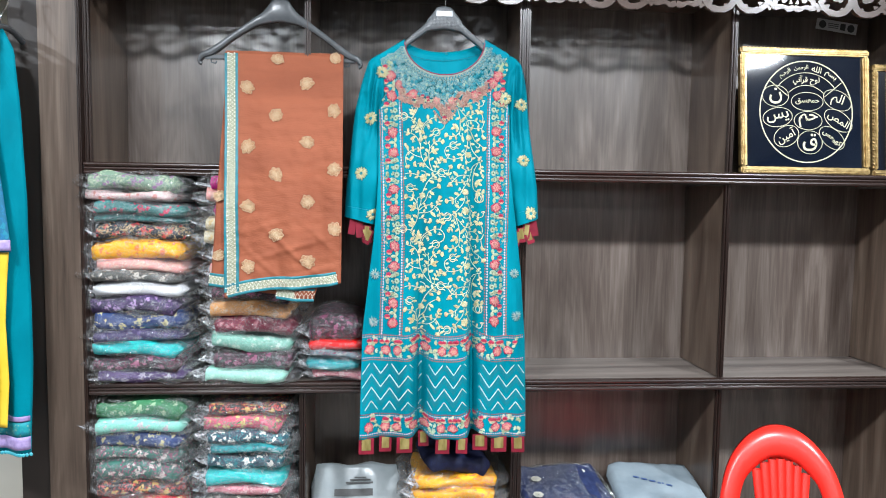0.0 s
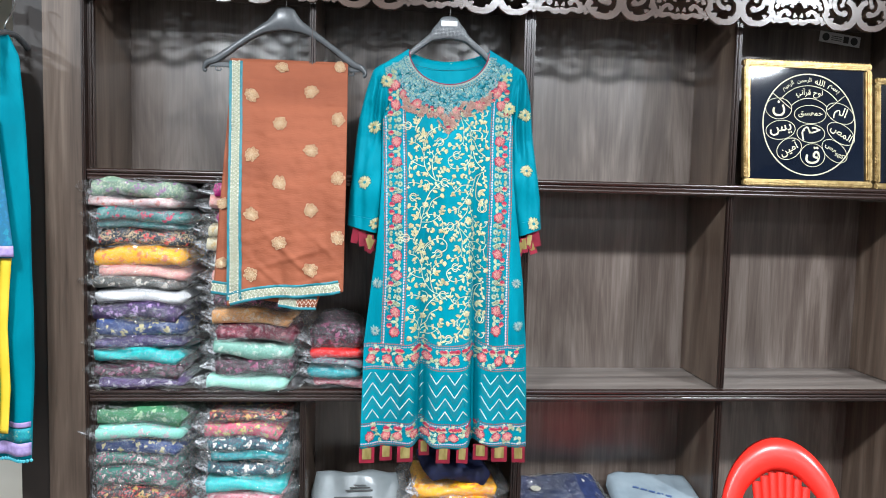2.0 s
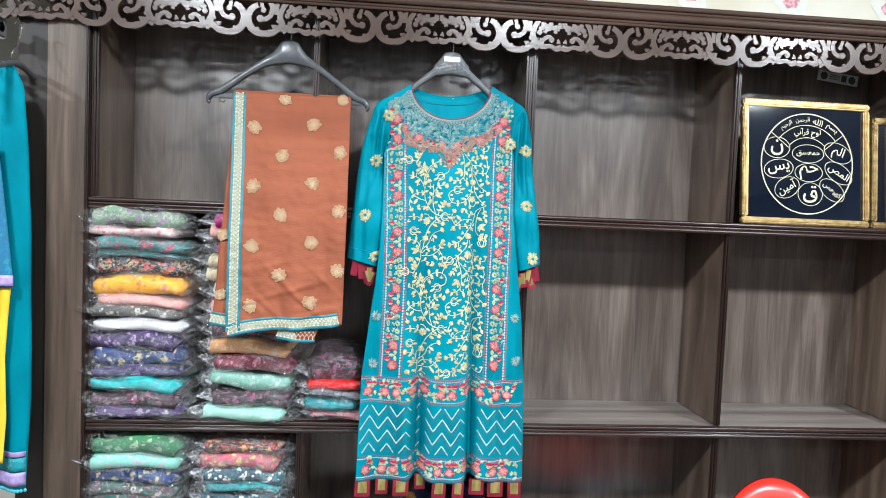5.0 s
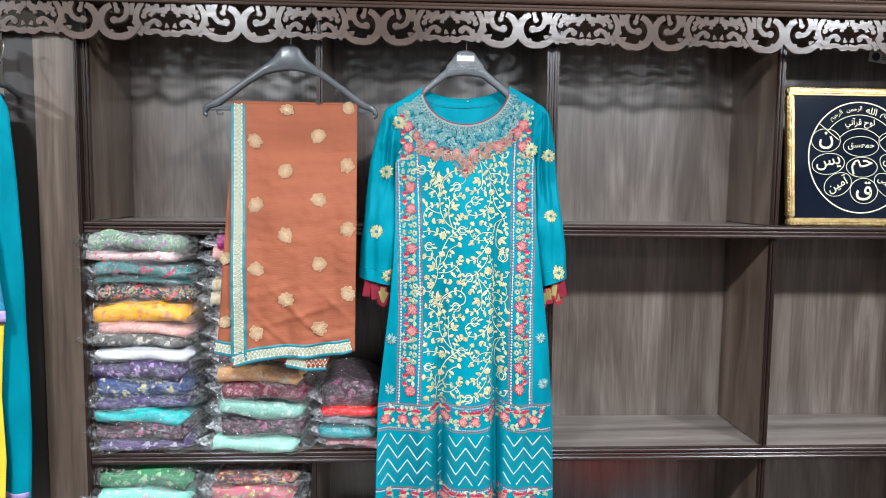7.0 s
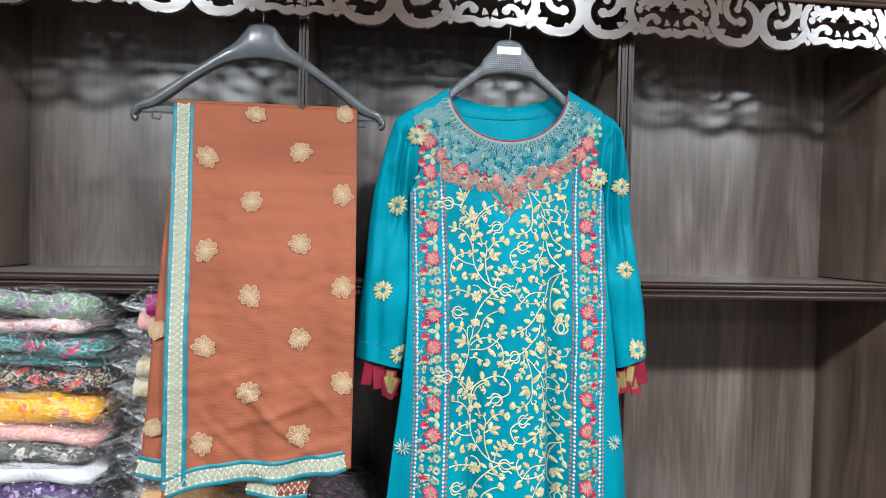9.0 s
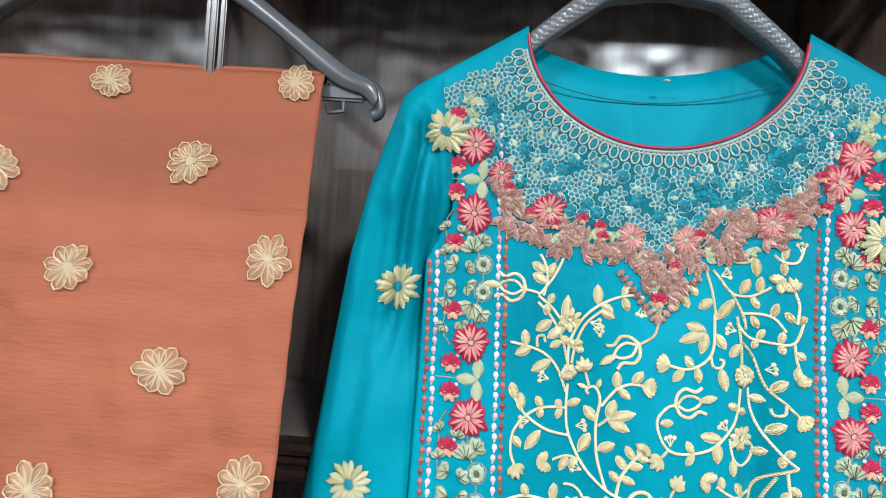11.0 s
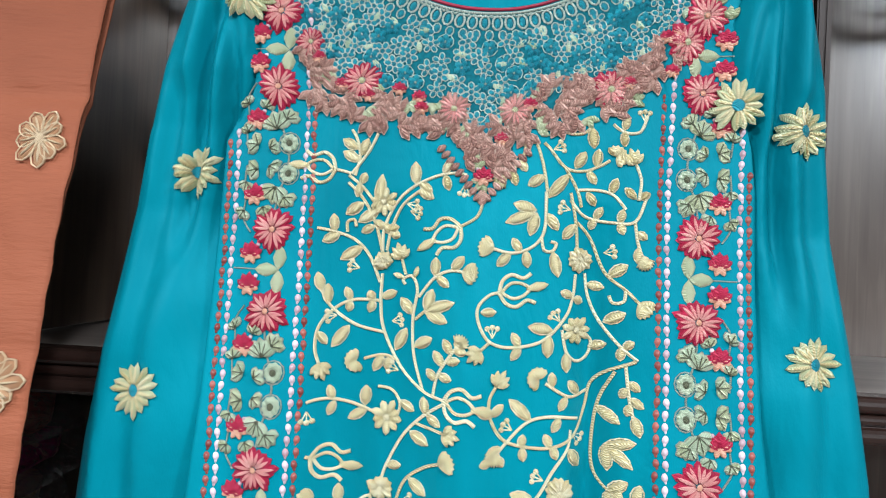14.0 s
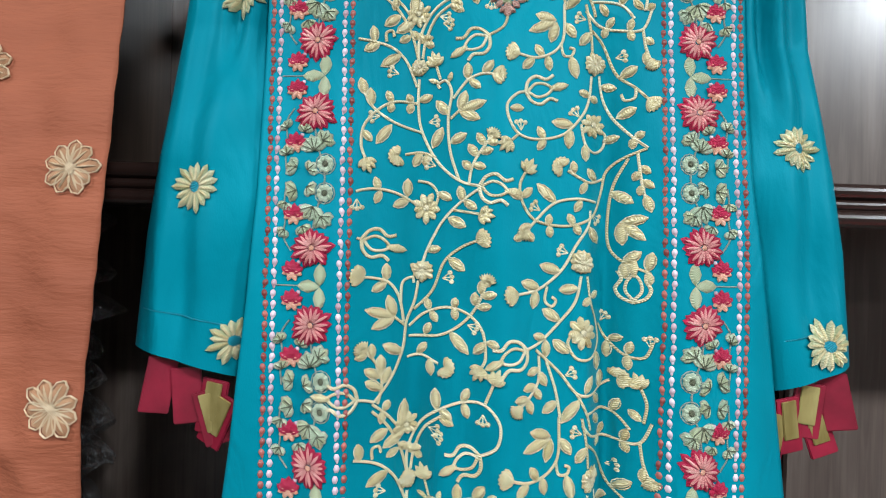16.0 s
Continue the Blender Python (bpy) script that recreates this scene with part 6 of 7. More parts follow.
def crimp():
    m, nt, nodes, links, p = shader("crinkled_film")
    p.inputs["Base Color"].default_value = (0.62, 0.62, 0.64, 1)
    p.inputs["Roughness"].default_value = 0.18
    tr, mx = nodes.new("ShaderNodeBsdfTransparent"), nodes.new("ShaderNodeMixShader")
    nz = noise_node(nt, 90, (1, 1, 1), 3)
    r = ramp_node(nodes, [(0.42, (0.92, 0.92, 0.92)), (0.62, (0.30, 0.30, 0.30))])
    links.new(nz.outputs["Fac"], r.inputs[0])
    links.new(r.outputs[0], mx.inputs[0])
    links.new(p.outputs[0], mx.inputs[1])
    links.new(tr.outputs[0], mx.inputs[2])
    links.new(mx.outputs[0], nodes["Material Output"].inputs[0])
    bump_in(nt, nz.outputs["Fac"], p, 0.8, 0.004)
    return m


CRIMP = crimp()


def tail(h, g, s, x0):
    """The gathered end of a bag: a fan of creased facets that meet in a point."""
    bm = bmesh.new()
    tip = bm.verts.new((s * (x0 + g.uniform(0.012, 0.030)), -0.085 + g.uniform(-0.02, 0.02), g.uniform(-0.25, 0.25) * h))
    n = 9
    rim = [bm.verts.new((s * (x0 - 0.030 + 0.008 * (k % 2)), -0.112 + 0.10 * abs(math.cos(math.pi * k / n)), h * 0.38 * math.cos(math.tau * k / n) * (0.8 + 0.4 * (k % 2)))) for k in range(n)]
    for k in range(n):
        bm.faces.new((tip, rim[k], rim[(k + 1) % n]))
    return bm


def packet(x, y, z, w, d, h, key, g, group, bag=True):
    ob = thing("packed_garment", (x, y, z), "folded " + SAID[key] + " garment in a clear plastic bag", "packed garment", group)
    ob.rotation_euler = (g.uniform(-0.03, 0.03), g.uniform(-0.02, 0.055), g.uniform(-0.08, 0.08))
    part("cloth", slab(w * 0.86, d * 0.94, h * 0.92, 0.012, g, 1.0, 18), printed(key, *COLOURS[key]), ob, smooth=True)
    if bag:
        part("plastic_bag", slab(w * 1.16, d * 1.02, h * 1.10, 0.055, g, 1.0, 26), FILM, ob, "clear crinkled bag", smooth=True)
        part("bag_tail", tail(h, g, -1, w * 0.48), CRIMP, ob, "crinkled pinched end of the bag")
    return ob


def stack(x0, x1, z0, rows, group, seed, y_front=1.808, depth=0.235):
    """Packets from the top down as (key, thickness); they fill down to z0."""
    g = random.Random(seed)
    z = z0
    for key, h in rows[::-1]:
        w = (x1 - x0) * g.uniform(0.94, 1.0)
        packet((x0 + x1) / 2 + g.uniform(-0.010, 0.010), y_front + depth / 2 + g.uniform(-0.008, 0.008), z + h / 2, w, depth, h, key, g, group)
        z += h * 0.985


stack(-1.000, -0.705, SH2 + 0.003, [("sage", 0.048), ("blush", 0.028), ("pine", 0.036), ("deep", 0.020), ("ink", 0.046), ("yellow", 0.052), ("pink", 0.036), ("mono", 0.030), ("white", 0.034), ("plum", 0.046),
      ("navy", 0.050), ("violet", 0.034), ("aqua", 0.040), ("wine", 0.036), ("lilac", 0.036)], "stack of bagged garments beside the stile", 21)
stack(-0.688, -0.418, SH2 + 0.003, [("magenta", 0.040), ("pink", 0.044), ("magenta", 0.034), ("cream", 0.040), ("cream", 0.040), ("white", 0.044), ("pink", 0.040), ("mono", 0.034), ("wine", 0.036), ("apricot", 0.042),
      ("maroon", 0.048), ("seafoam", 0.050), ("wine", 0.046), ("mint", 0.038)], "stack of bagged garments behind the scarf", 22)
stack(-0.412, -0.225, SH2 + 0.003, [("wine", 0.070), ("red", 0.028), ("slate", 0.026), ("teal", 0.028), ("rose", 0.034)], "stack of bagged garments behind the kurta", 23)
stack(-0.995, -0.705, SH3 + 0.003, [("leaf", 0.046), ("jade", 0.038), ("navy", 0.044), ("forest", 0.038), ("forest", 0.058), ("gilt", 0.046), ("stripe", 0.046), ("deep", 0.045), ("plum", 0.05), ("maroon", 0.06), ("teal", 0.065)], "lower stack of bagged garments beside the stile", 24)
stack(-0.700, -0.434, SH3 + 0.003, [("gilt", 0.028), ("multi", 0.044), ("snow", 0.038), ("teal", 0.030), ("snow", 0.050), ("aqua", 0.040), ("rose", 0.030), ("mono", 0.030), ("rose", 0.046), ("pine", 0.05), ("navy", 0.06), ("teal", 0.08)], "lower stack of bagged garments by the divider", 25)

# flat stacks and bags in the lower cubbies
g = random.Random(31)
GREY_BAG = mottled("grey_frosted_bag", (0.20, 0.23, 0.24), (0.30, 0.33, 0.34), 12, 0.28, bump=0.25, dist=0.002)
LOGO = mottled("dark_print", (0.03, 0.03, 0.03), (0.05, 0.05, 0.05), 50, 0.5)


def carrier():
    ob = thing("carrier_bag", (-0.255, 1.94, SH3 + 0.003), "frosted grey plastic garment bag with dark print, leaning on a stack", "bag")
    lay = pose(0, -0.035, 0.142, 62)
    bm = slab(0.290, 0.325, 0.034, 0.006, g)
    bm.transform(lay)
    part("body", bm, GREY_BAG, ob, smooth=True)
    for y, w, h in ((0.105, 0.085, 0.005), (0.113, 0.060, 0.004), (0.120, 0.034, 0.003), (0.078, 0.150, 0.020), (0.055, 0.045, 0.006)):
        bm = boxed(-w / 2, w / 2, y - h / 2, y + h / 2, 0.0206, 0.0212)
        bm.transform(lay)
        part("printed_bar", bm, LOGO, ob)


carrier()
z = SH3 + 0.003
for key, h in (("cream", 0.05), ("yellow", 0.05), ("yellow", 0.048), ("cream", 0.03), ("yellow", 0.05), ("yellow", 0.042), ("yellow", 0.04)):
    packet(0.020, 1.925, z + h / 2, 0.285, 0.21, h, key, g, "yellow stack behind the kurta's hem")
    z += h * 0.985
z0 = z
navy = thing("folded_cloth", (0.02, 1.93, z0), "folded navy blue cloth lying on yellow packets", "cloth")
bm = slab(0.20, 0.20, 0.055, 0.03, g)
bm.transform(pose(0, 0, 0.027, 0, 4, 6))
part("cloth", bm, printed("midnight", (0.006, 0.009, 0.035), (0.008, 0.012, 0.045), (0.004, 0.006, 0.025)), navy, smooth=True)
z = SH3 + 0.003
for key, h in (("plum", 0.05), ("navy", 0.05), ("ink", 0.05), ("navy", 0.05)):
    packet(0.355, 1.93, z + h / 2, 0.29, 0.23, h, key, g, "navy stack in the cubby", True)
    z += h * 0.985
top = z
NAVY_FLAT = printed("navy_spray", (0.012, 0.018, 0.055), (0.02, 0.03, 0.08), (0.03, 0.04, 0.09), 30)
nv = thing("packed_garment", (0.355, 1.93, top + 0.022), "flat navy garment with pale flowers in a clear bag", "packed garment")
nv.rotation_euler = (0.10, 0, 0.03)
part("cloth", slab(0.275, 0.235, 0.036, 0.01, g), NAVY_FLAT, nv, smooth=True)
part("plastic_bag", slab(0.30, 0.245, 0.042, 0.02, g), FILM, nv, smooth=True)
for x, y in ((-0.075, 0.02), (0.05, -0.06), (0.075, 0.06), (-0.09, -0.07)):
    bm = bmesh.new()
    for k in range(6):
        bmesh.ops.create_circle(bm, cap_ends=True, segments=8, radius=0.008, matrix=Matrix.Translation((x + 0.009 * math.cos(k), y + 0.009 * math.sin(k), 0.0205)))
    part("woven_flower", bm, IVORY, nv)
z = SH3 + 0.003
for key, h in (("slate", 0.05), ("mono", 0.05), ("slate", 0.05), ("mono", 0.045)):
    packet(0.645, 1.93, z + h / 2, 0.26, 0.23, h, key, g, "grey stack in the cubby", True)
    z += h * 0.985
gb = thing("packed_garment", (0.650, 1.93, z + 0.024), "flat grey frosted garment bag with a faint blue print", "packed garment")
gb.rotation_euler = (0.11, -0.02, -0.10)
part("plastic_bag", slab(0.27, 0.24, 0.04, 0.015, g), mottled("frosted_blue_grey", (0.17, 0.21, 0.24), (0.26, 0.31, 0.34), 10, 0.25, bump=0.2, dist=0.002), gb, smooth=True)
BLUE_INK = mottled("blue_ink", (0.03, 0.06, 0.16), (0.05, 0.09, 0.2), 40, 0.5)
for k in range(5):
    bm = boxed(-0.009, 0.009, -0.004, 0.004, 0.0205, 0.0215)
    bm.transform(pose(-0.055 + 0.022 * k, 0.02 - 0.012 * k, 0, 0, 0, -24))
    part("printed_bar", bm, BLUE_INK, gb)


# ---- framed calligraphy ----
IVORY_INK = mottled("ivory_ink", (0.42, 0.39, 0.25), (0.58, 0.54, 0.37), 60, 0.5)


def picture(x0, x1, z0, height, y_foot, y_head, label):
    """A gilt frame that leans back; built flat and then tilted about its foot."""
    w, h = x1 - x0, height
    ob = thing("framed_picture", ((x0 + x1) / 2, y_foot, z0), label, "picture", "gilt framed pictures")
    ob.rotation_euler = (-math.asin((y_head - y_foot) / h), 0, 0)
    for nm, a, b, c, d in (("rail", -w / 2, w / 2, 0, 0.019), ("rail", -w / 2, w / 2, h - 0.019, h), ("stile", -w / 2, -w / 2 + 0.019, 0.0195, h - 0.0195), ("stile", w / 2 - 0.019, w / 2, 0.0195, h - 0.0195)):
        bm = boxed(a, b, -0.018, 0.004, c, d, 0.004)
        if nm == "rail":
            box(bm, a + 0.003, b - 0.003, -0.021, -0.0175, c + 0.007, d - 0.007, 0.0015)
            for k in range(int(w / 0.011)):
                zc = c + 0.0025 if c < 0.1 else d - 0.0025
                bmesh.ops.create_icosphere(bm, subdivisions=1, radius=0.0034, matrix=Matrix.Translation((a + 0.006 + 0.011 * k, -0.016, zc)))
        else:
            box(bm, a + 0.007, b - 0.007, -0.021, -0.0175, c, d, 0.0015)
            for k in range(int((d - c) / 0.011)):
                bmesh.ops.create_icosphere(bm, subdivisions=1, radius=0.0034, matrix=Matrix.Translation((a + 0.0025 if a < 0 else b - 0.0025, -0.016, c + 0.006 + 0.011 * k)))
        part("frame_" + nm, bm, GILT, ob, "carved gilt frame")
    part("picture_panel", boxed(-w / 2 + 0.02, w / 2 - 0.02, -0.008, 0.0, 0.02, h - 0.02), GLASS_BLACK, ob, "dark blue glazed panel")
    return ob, w, h


def ring(cx, cz, rx, rz, a0=0.0, a1=math.tau, n=48, turn=0.0):
    c, s = math.cos(turn), math.sin(turn)
    return [(cx + rx * math.cos(a) * c - rz * math.sin(a) * s, cz + rx * math.cos(a) * s + rz * math.sin(a) * c) for a in [a0 + (a1 - a0) * k / n for k in range(n + 1)]]


def line(bm, pts, r, y=-0.0090):
    ribbon(bm, pts, lambda t: r * 2, y, 0.0008)


pic, pw, ph = picture(0.838, 1.232, SH1 + 0.001, 0.368, 1.868, 1.905, "gilt frame with ivory calligraphy on dark glass, leaning on a shelf")
cx, cz, R = 0.006, 0.183, 0.142
bm = bmesh.new()
line(bm, ring(cx, cz, R, R * 1.05, n=72), 0.0017)
part("outer_ring", bm, IVORY_INK, pic)
bm = bmesh.new()
line(bm, ring(cx, cz, 0.112, 0.115, math.radians(38), math.radians(142), 30), 0.0009)
line(bm, ring(cx, cz, 0.076, 0.078, math.radians(45), math.radians(135), 24), 0.0009, -0.0088)
for a in (38, 142):
    line(bm, [(cx + r * math.cos(math.radians(a)), cz + r * 1.03 * math.sin(math.radians(a))) for r in (0.072, 0.09, 0.11, 0.140)], 0.0009, -0.0086)
part("arched_lines", bm, IVORY_INK, pic)
def lettered(text, x, z, wide, high, turn, y):
    """Right-to-left lettering in the built-in font, fitted into a box of the picture."""
    cu = bpy.data.curves.new("lettering", "FONT")
    cu.body, cu.offset = text[::-1], 0.010
    tmp = bpy.data.objects.new("lettering", cu)
    scene.collection.objects.link(tmp)
    bpy.context.view_layer.update()
    me = bpy.data.meshes.new_from_object(tmp)
    bpy.data.objects.remove(tmp)
    xs, zs = [v.co.x for v in me.vertices], [v.co.y for v in me.vertices]
    k = min(wide / (max(xs) - min(xs)), high / (max(zs) - min(zs)))
    mx, mz = (max(xs) + min(xs)) / 2, (max(zs) + min(zs)) / 2
    c, sn = math.cos(turn), math.sin(turn)
    for v in me.vertices:
        a, b = (v.co.x - mx) * k, (v.co.y - mz) * k
        v.co = (x + a * c - b * sn, y, z + a * sn + b * c)
    link("calligraphy", me, IVORY_INK, pic)


WORDS = ("\uFEE5", "\uFE8D\uFEDF\uFEE2", "\uFEA3\uFEE4\uFECC\uFEB4\uFED6", "\uFEF3\uFEB2", "\uFE8D\uFEDF\uFEE4\uFEBA", "\uFEA3\uFEE2", "\uFE81\uFEE3\uFEF4\uFEE6", "\uFEDB\uFEEC\uFEF4\uFECC\uFEBA", "\uFED5")
OVALS = ((-0.094, 0.045, 0.040, 0.031, 0.0), (0.096, 0.036, 0.045, 0.028, -0.40), (0.003, 0.030, 0.049, 0.027, 0), (-0.088, -0.018, 0.045, 0.028, 0.15), (0.098, -0.024, 0.047, 0.027, -0.55), (0.005, -0.026, 0.043, 0.027, 0),
         (-0.062, -0.073, 0.040, 0.029, 0.50), (0.078, -0.076, 0.044, 0.027, -0.65), (0.010, -0.090, 0.038, 0.034, 0))
for k, (ox, oz, rx, rz, tn) in enumerate(OVALS):
    bm = bmesh.new()
    line(bm, ring(cx + ox, cz + oz, rx, rz, n=36, turn=tn), 0.0008, -0.0088 - 0.0001 * k)
    part("oval_line", bm, IVORY_INK, pic)
    lettered(WORDS[k], cx + ox, cz + oz, rx * 1.50, rz * 1.50, tn, -0.0094)
lettered("\uFEDF\uFEEE\uFEA1 \uFED7\uFEAE\uFE81\uFEE7\uFEF2", cx, cz + 0.092, 0.082, 0.030, 0, -0.0094)
for word, a in (("\uFE91\uFEB4\uFEE2", 54), ("\uFE8D\uFEDF\uFEE0\uFEEA", 75), ("\uFE8D\uFEDF\uFEAE\uFEA3\uFEE4\uFEE6", 97), ("\uFE8D\uFEDF\uFEAE\uFEA3\uFEF4\uFEE2", 121)):
    t = math.radians(a)
    lettered(word, cx + 0.126 * math.cos(t), cz + 0.130 * math.sin(t), 0.044, 0.0185, t - math.pi / 2, -0.0094)
picture(1.305, 1.374, SH1 + 0.001, 0.345, 1.955, 1.985, "narrow gilt frame standing behind the larger picture")

tag = thing("wall_sticker", (1.268, BACK - 0.001, 2.090), "small white printed sticker with dark roundels on the back panel", "sticker")
tag.rotation_euler = (0, math.radians(7), 0)
part("sticker_sheet", boxed(-0.070, 0.070, -0.0012, 0.0, -0.017, 0.017), mottled("sticker_white", (0.5, 0.5, 0.5), (0.6, 0.6, 0.6), 30, 0.4), tag)
bm = bmesh.new()
for x in (-0.049, 0.049):
    bmesh.ops.create_circle(bm, cap_ends=True, segments=20, radius=0.0125, matrix=Matrix.Translation((x, -0.0016, 0)) @ pose(0, 0, 0, 90))
for z in (-0.006, 0.0, 0.006):
    box(bm, -0.030, 0.006, -0.0016, -0.0013, z - 0.0012, z + 0.0012)
box(bm, 0.012, 0.030, -0.0016, -0.0013, -0.010, 0.011)
part("printed_bar", bm, LOGO, tag)


# ---- red chair ----
def chair():
    ob = thing("plastic_chair", (0.745, 1.345, FLOOR), "glossy red moulded plastic chair with slatted fan back, empty", "chair")
    ob.rotation_euler = (0, 0, math.radians(-20))
    H = 0.855

    def back(x, z):
        return 0.12 + 0.16 * (z - 0.44) / 0.44 + 0.35 * x * x * 0

    bm = bmesh.new()
    outer = spline([(-0.185, 0.44), (-0.185, 0.60), (-0.158, 0.74), (-0.108, 0.815), (-0.038, H), (0.038, H), (0.108, 0.815), (0.158, 0.74), (0.185, 0.60), (0.185, 0.44)], 7)
    inner = spline([(-0.135, 0.44), (-0.130, 0.60), (-0.110, 0.71), (-0.076, 0.755), (-0.028, 0.782), (0.028, 0.782), (0.076, 0.755), (0.110, 0.71), (0.130, 0.60), (0.135, 0.44)], 7)
    outer = [(x * 0.84, z) for x, z in outer]
    inner = [(x * 0.84, z) for x, z in inner]
    rings = []
    for (ax, az), (bx, bz) in zip(outer, inner):
        rings.append([bm.verts.new((px, back(px, pz) + 0.55 * px * px * -1 + dy, pz)) for px, pz, dy in ((ax, az, 0.012), (ax, az, -0.004), ((ax * 0.7 + bx * 0.3), az * 0.7 + bz * 0.3, -0.013), ((ax * 0.3 + bx * 0.7), az * 0.3 + bz * 0.7, -0.013), (bx, bz, -0.004), (bx, bz, 0.010))])
    for a, b in zip(rings, rings[1:]):
        for k in range(6):
            bm.faces.new((a[k], a[(k + 1) % 6], b[(k + 1) % 6], b[k]))
    bmesh.ops.recalc_face_normals(bm, faces=bm.faces)
    part("back_frame", bm, RED_PLASTIC, ob, smooth=True)
    for k in range(7):
        f = (k - 3) / 3
        bm = bmesh.new()
        x0, x1 = 0.036 * f, 0.058 * f
        zt = 0.784 - 0.030 * f * f
        w = 0.0085
        rows = []
        for j in range(9):
            z = 0.45 + (zt - 0.45) * j / 8
            x = x0 + (x1 - x0) * (j / 8) ** 1.3
            ww = w * (0.75 + 0.45 * j / 8)
            y = back(x, z) - 0.3 * x * x
            rows.append([bm.verts.new(v) for v in ((x - ww, y - 0.003, z), (x - ww * 0.5, y - 0.008, z), (x + ww * 0.5, y - 0.008, z), (x + ww, y - 0.003, z), (x + ww, y + 0.006, z), (x - ww, y + 0.006, z))])
        for a, b in zip(rows, rows[1:]):
            for q in range(6):
                bm.faces.new((a[q], a[(q + 1) % 6], b[(q + 1) % 6], b[q]))
        bmesh.ops.recalc_face_normals(bm, faces=bm.faces)
        part("back_slat", bm, RED_PLASTIC, ob, smooth=True)
    bm = boxed(-0.215, 0.215, -0.30, 0.13, 0.415, 0.440, 0.012)
    part("seat", bm, RED_PLASTIC, ob)
    for sx in (-1, 1):
        for y0, y1 in ((-0.27, -0.31), (0.11, 0.17)):
            bm = bmesh.new()
            tube(bm, [(sx * 0.185, y0, 0.42), (sx * 0.20, (y0 + y1) / 2, 0.2), (sx * 0.22, y1, 0.0)], 0.02, 8, taper=[0.026, 0.022, 0.018])
            part("leg", bm, RED_PLASTIC, ob, smooth=True)


chair()


# ---- garments on the rail beside the unit ----
def rail():
    ob = thing("garment_rail", (-1.40, 1.75, 2.01), "chrome garment rail fixed between panels", "rail")
    bm = bmesh.new()
    tube(bm, [(-0.55, 0, 0), (0, 0, 0), (0.24, 0, 0)], 0.0125, 14)
    part("rod", bm, CHROME, ob, smooth=True)
    part("rail_flange", boxed(0.225, 0.24, -0.025, 0.025, -0.025, 0.025, 0.004), CHROME, ob)
    for k in range(3):
        h = thing("wire_hanger", (-1.12 - 0.05 * k, 1.75, 1.92), "black hanger with steel hook on the rail", "hanger", "hangers on the rail")
        bm = bmesh.new()
        tube(bm, spline([(-0.02, 0.0, -0.01), (0.0, -0.03, 0.02), (0.0, 0.0, 0.055), (0.0, 0.014, 0.095), (0.0, -0.004, 0.106), (0.0, -0.016, 0.096)], 5), 0.0022, 6)
        part("hook", bm, CHROME, h, smooth=True)
        bm = bmesh.new()
        tube(bm, spline([(0.012, -0.20, -0.06), (0.006, -0.1, -0.022), (0.0, 0.0, 0.0), (-0.006, 0.1, -0.022), (-0.012, 0.2, -0.06)], 5), 0.008, 8)
        part("shoulder_bar", bm, BLACK_PLASTIC, h, smooth=True)


rail()
suit = thing("hanging_tunic", (-1.25, 1.70, 0.86), "teal tunic with lavender lace hem hanging from the rail", "tunic")


def tunic(u, v):
    z = 1.91 + (0.862 - 1.91) * v
    right = lerp_at(((0.86, -1.071), (1.1, -1.066), (1.5, -1.070), (1.75, -1.080), (1.86, -1.088), (1.91, -1.110)), z)
    x = -1.46 + (right + 1.46) * u
    return (x, 1.70 + 0.012 * math.sin(x * 55 + 2 * z) * (0.3 + v) + 0.005 * noise.noise((x * 20, z * 6, 2)) + 0.09 * max(0.0, u - 0.86), z)


cloth_grid("tunic_body", 60, 70, tunic, TEAL, suit, "teal cotton body")
LAV = mottled("lavender_lace", (0.22, 0.16, 0.34), (0.34, 0.26, 0.46), 90, 0.6)


def on_tunic(z0, z1, proud):
    def place(u, v):
        x, y, _ = tunic(u, 0.97)
        return (x, y - proud, z0 + (z1 - z0) * v)
    return place


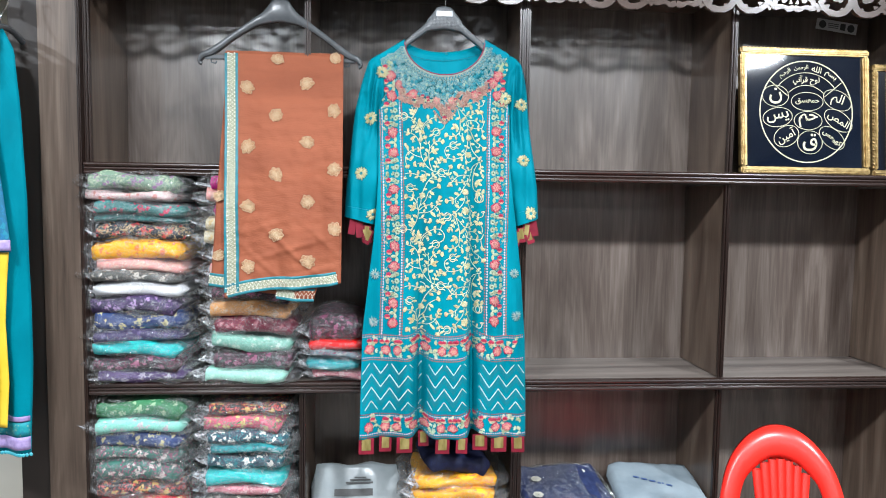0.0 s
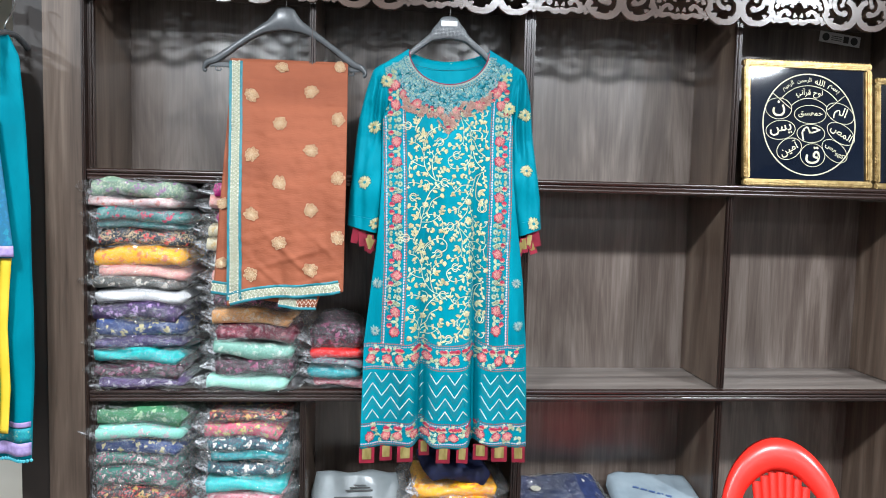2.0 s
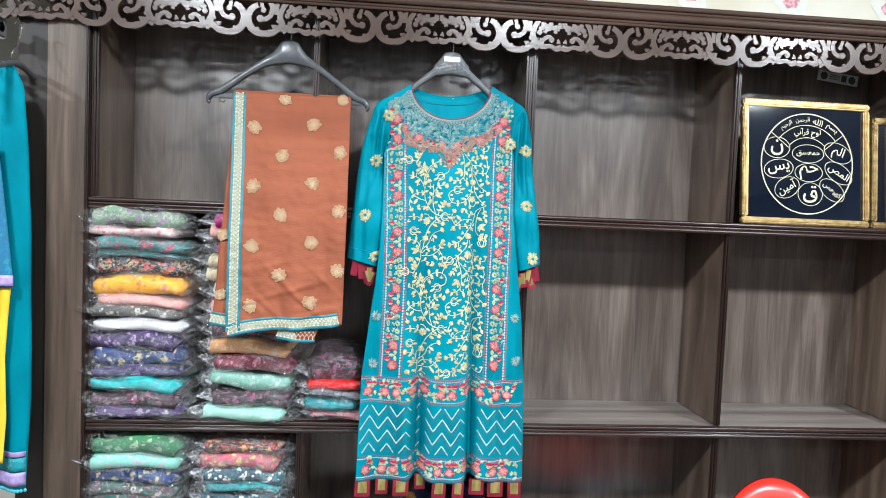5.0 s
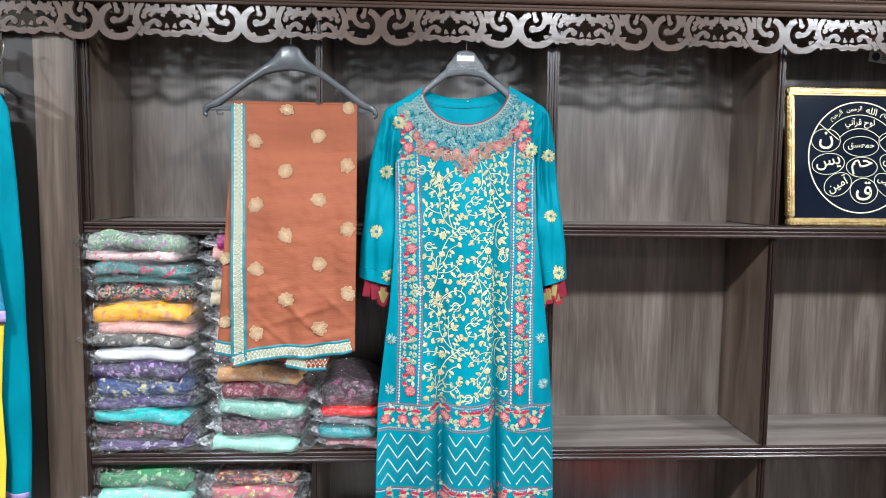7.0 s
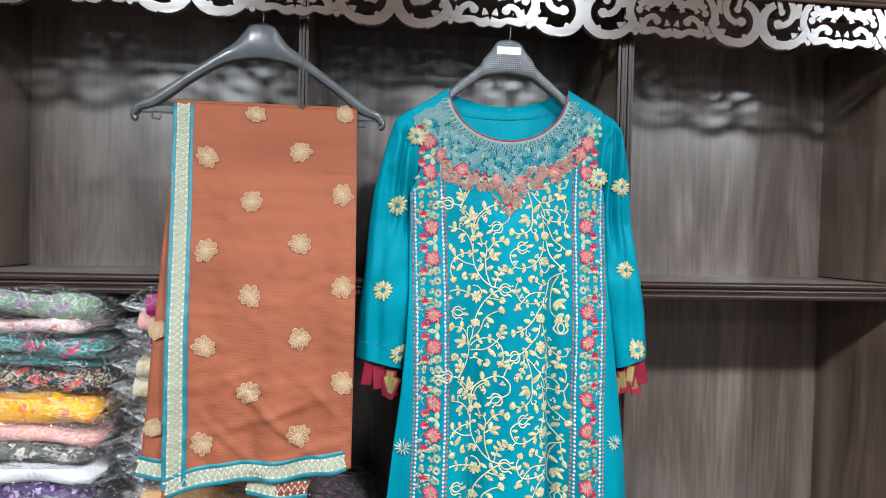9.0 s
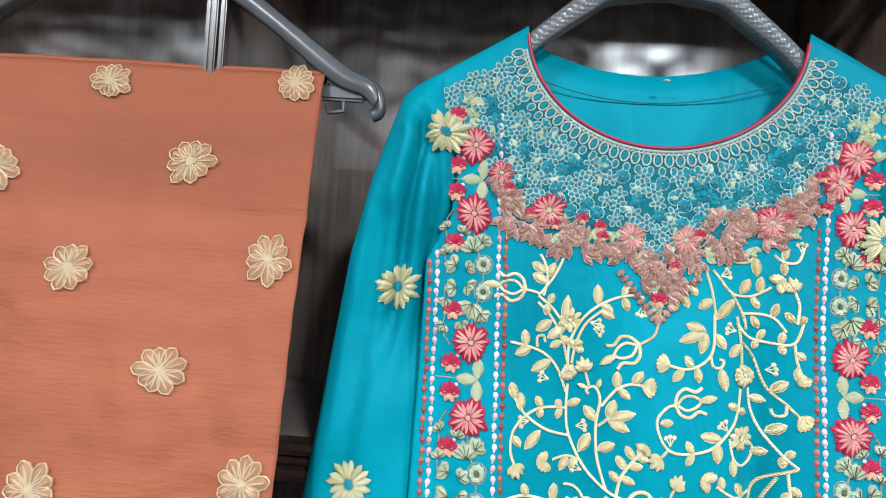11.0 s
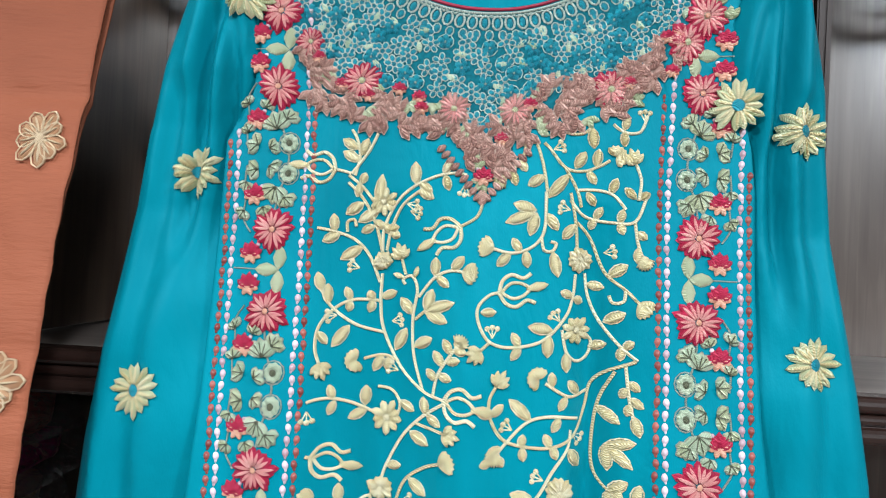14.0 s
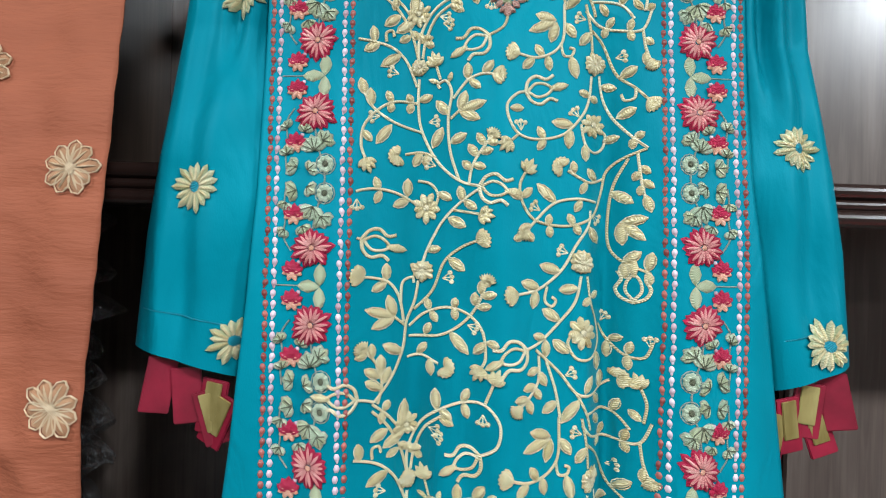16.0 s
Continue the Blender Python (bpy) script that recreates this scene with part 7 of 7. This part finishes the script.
cloth_grid("lace_band", 60, 3, on_tunic(0.905, 0.872, 0.004), LAV, suit, "lavender lace band")
cloth_grid("lace_band", 60, 3, on_tunic(0.958, 0.945, 0.004), LAV, suit)
cloth_grid("printed_band", 60, 3, on_tunic(0.942, 0.908, 0.003), printed("trellis", (0.02, 0.22, 0.24), (0.18, 0.30, 0.26), (0.03, 0.14, 0.20), 90), suit)
bm = bmesh.new()
for k in range(56):
    bmesh.ops.create_icosphere(bm, subdivisions=1, radius=0.005, matrix=Matrix.Translation((-1.455 + 0.0070 * k, tunic((0.005 + 0.0070 * k) / 0.395, 0.97)[1] - 0.002, 0.859)) @ Matrix.Diagonal((1, 0.5, 1.1, 1)))
ob = rel(suit, part("lace_edge", bm, mottled("aqua_lace", (0.02, 0.26, 0.32), (0.06, 0.36, 0.42), 80), suit))
ob["kind"] = "stuff"
gown = thing("hanging_dress", (-1.30, 1.66, 0.93), "yellow dress panel with dark embroidery and green edge hanging in front", "dress")


def dress(u, v):
    z = 1.375 + (0.938 - 1.375) * v
    right = lerp_at(((0.93, -1.109), (1.05, -1.100), (1.2, -1.104), (1.30, -1.098), (1.375, -1.092)), z)
    x = -1.46 + (right + 1.46) * u
    return (x, 1.668 + 0.008 * math.sin(x * 48 + z) + 0.04 * max(0.0, u - 0.8), z)


cloth_grid("dress_panel", 50, 40, dress, mottled("yellow_cotton", (0.56, 0.36, 0.012), (0.66, 0.44, 0.03), 10, 0.6, fine=500), gown, "bright yellow cotton panel")
bm = bmesh.new()
tube(bm, [Vector(dress(0.945, v)) + Vector((-0.004, -0.004, 0)) for v in [k / 14 for k in range(15)]], 0.0028, 6)
rel(gown, part("green_piping", bm, mottled("green_piping", (0.03, 0.12, 0.02), (0.05, 0.18, 0.04), 50), gown))
sl = thing("hanging_sleeve", (-1.13, 1.66, 1.38), "teal printed sleeve with lavender cuff hanging over the yellow dress", "sleeve")


def sleeve_hang(u, v):
    z = 1.72 + (1.372 - 1.72) * v
    right = lerp_at(((1.37, -1.082), (1.5, -1.096), (1.72, -1.12)), z)
    return (-1.30 + (right + 1.30) * u, 1.655 + 0.05 * (u - 0.6) ** 2, z)


cloth_grid("sleeve_cloth", 24, 20, sleeve_hang, printed("peacock", (0.004, 0.10, 0.17), (0.01, 0.16, 0.22), (0.01, 0.12, 0.22), 40), sl)


def cuff(u, v):
    x, y, _ = sleeve_hang(u, 1.0)
    return (x, y - 0.004, 1.402 - 0.026 * v)


cloth_grid("lace_cuff", 24, 3, cuff, LAV, sl)
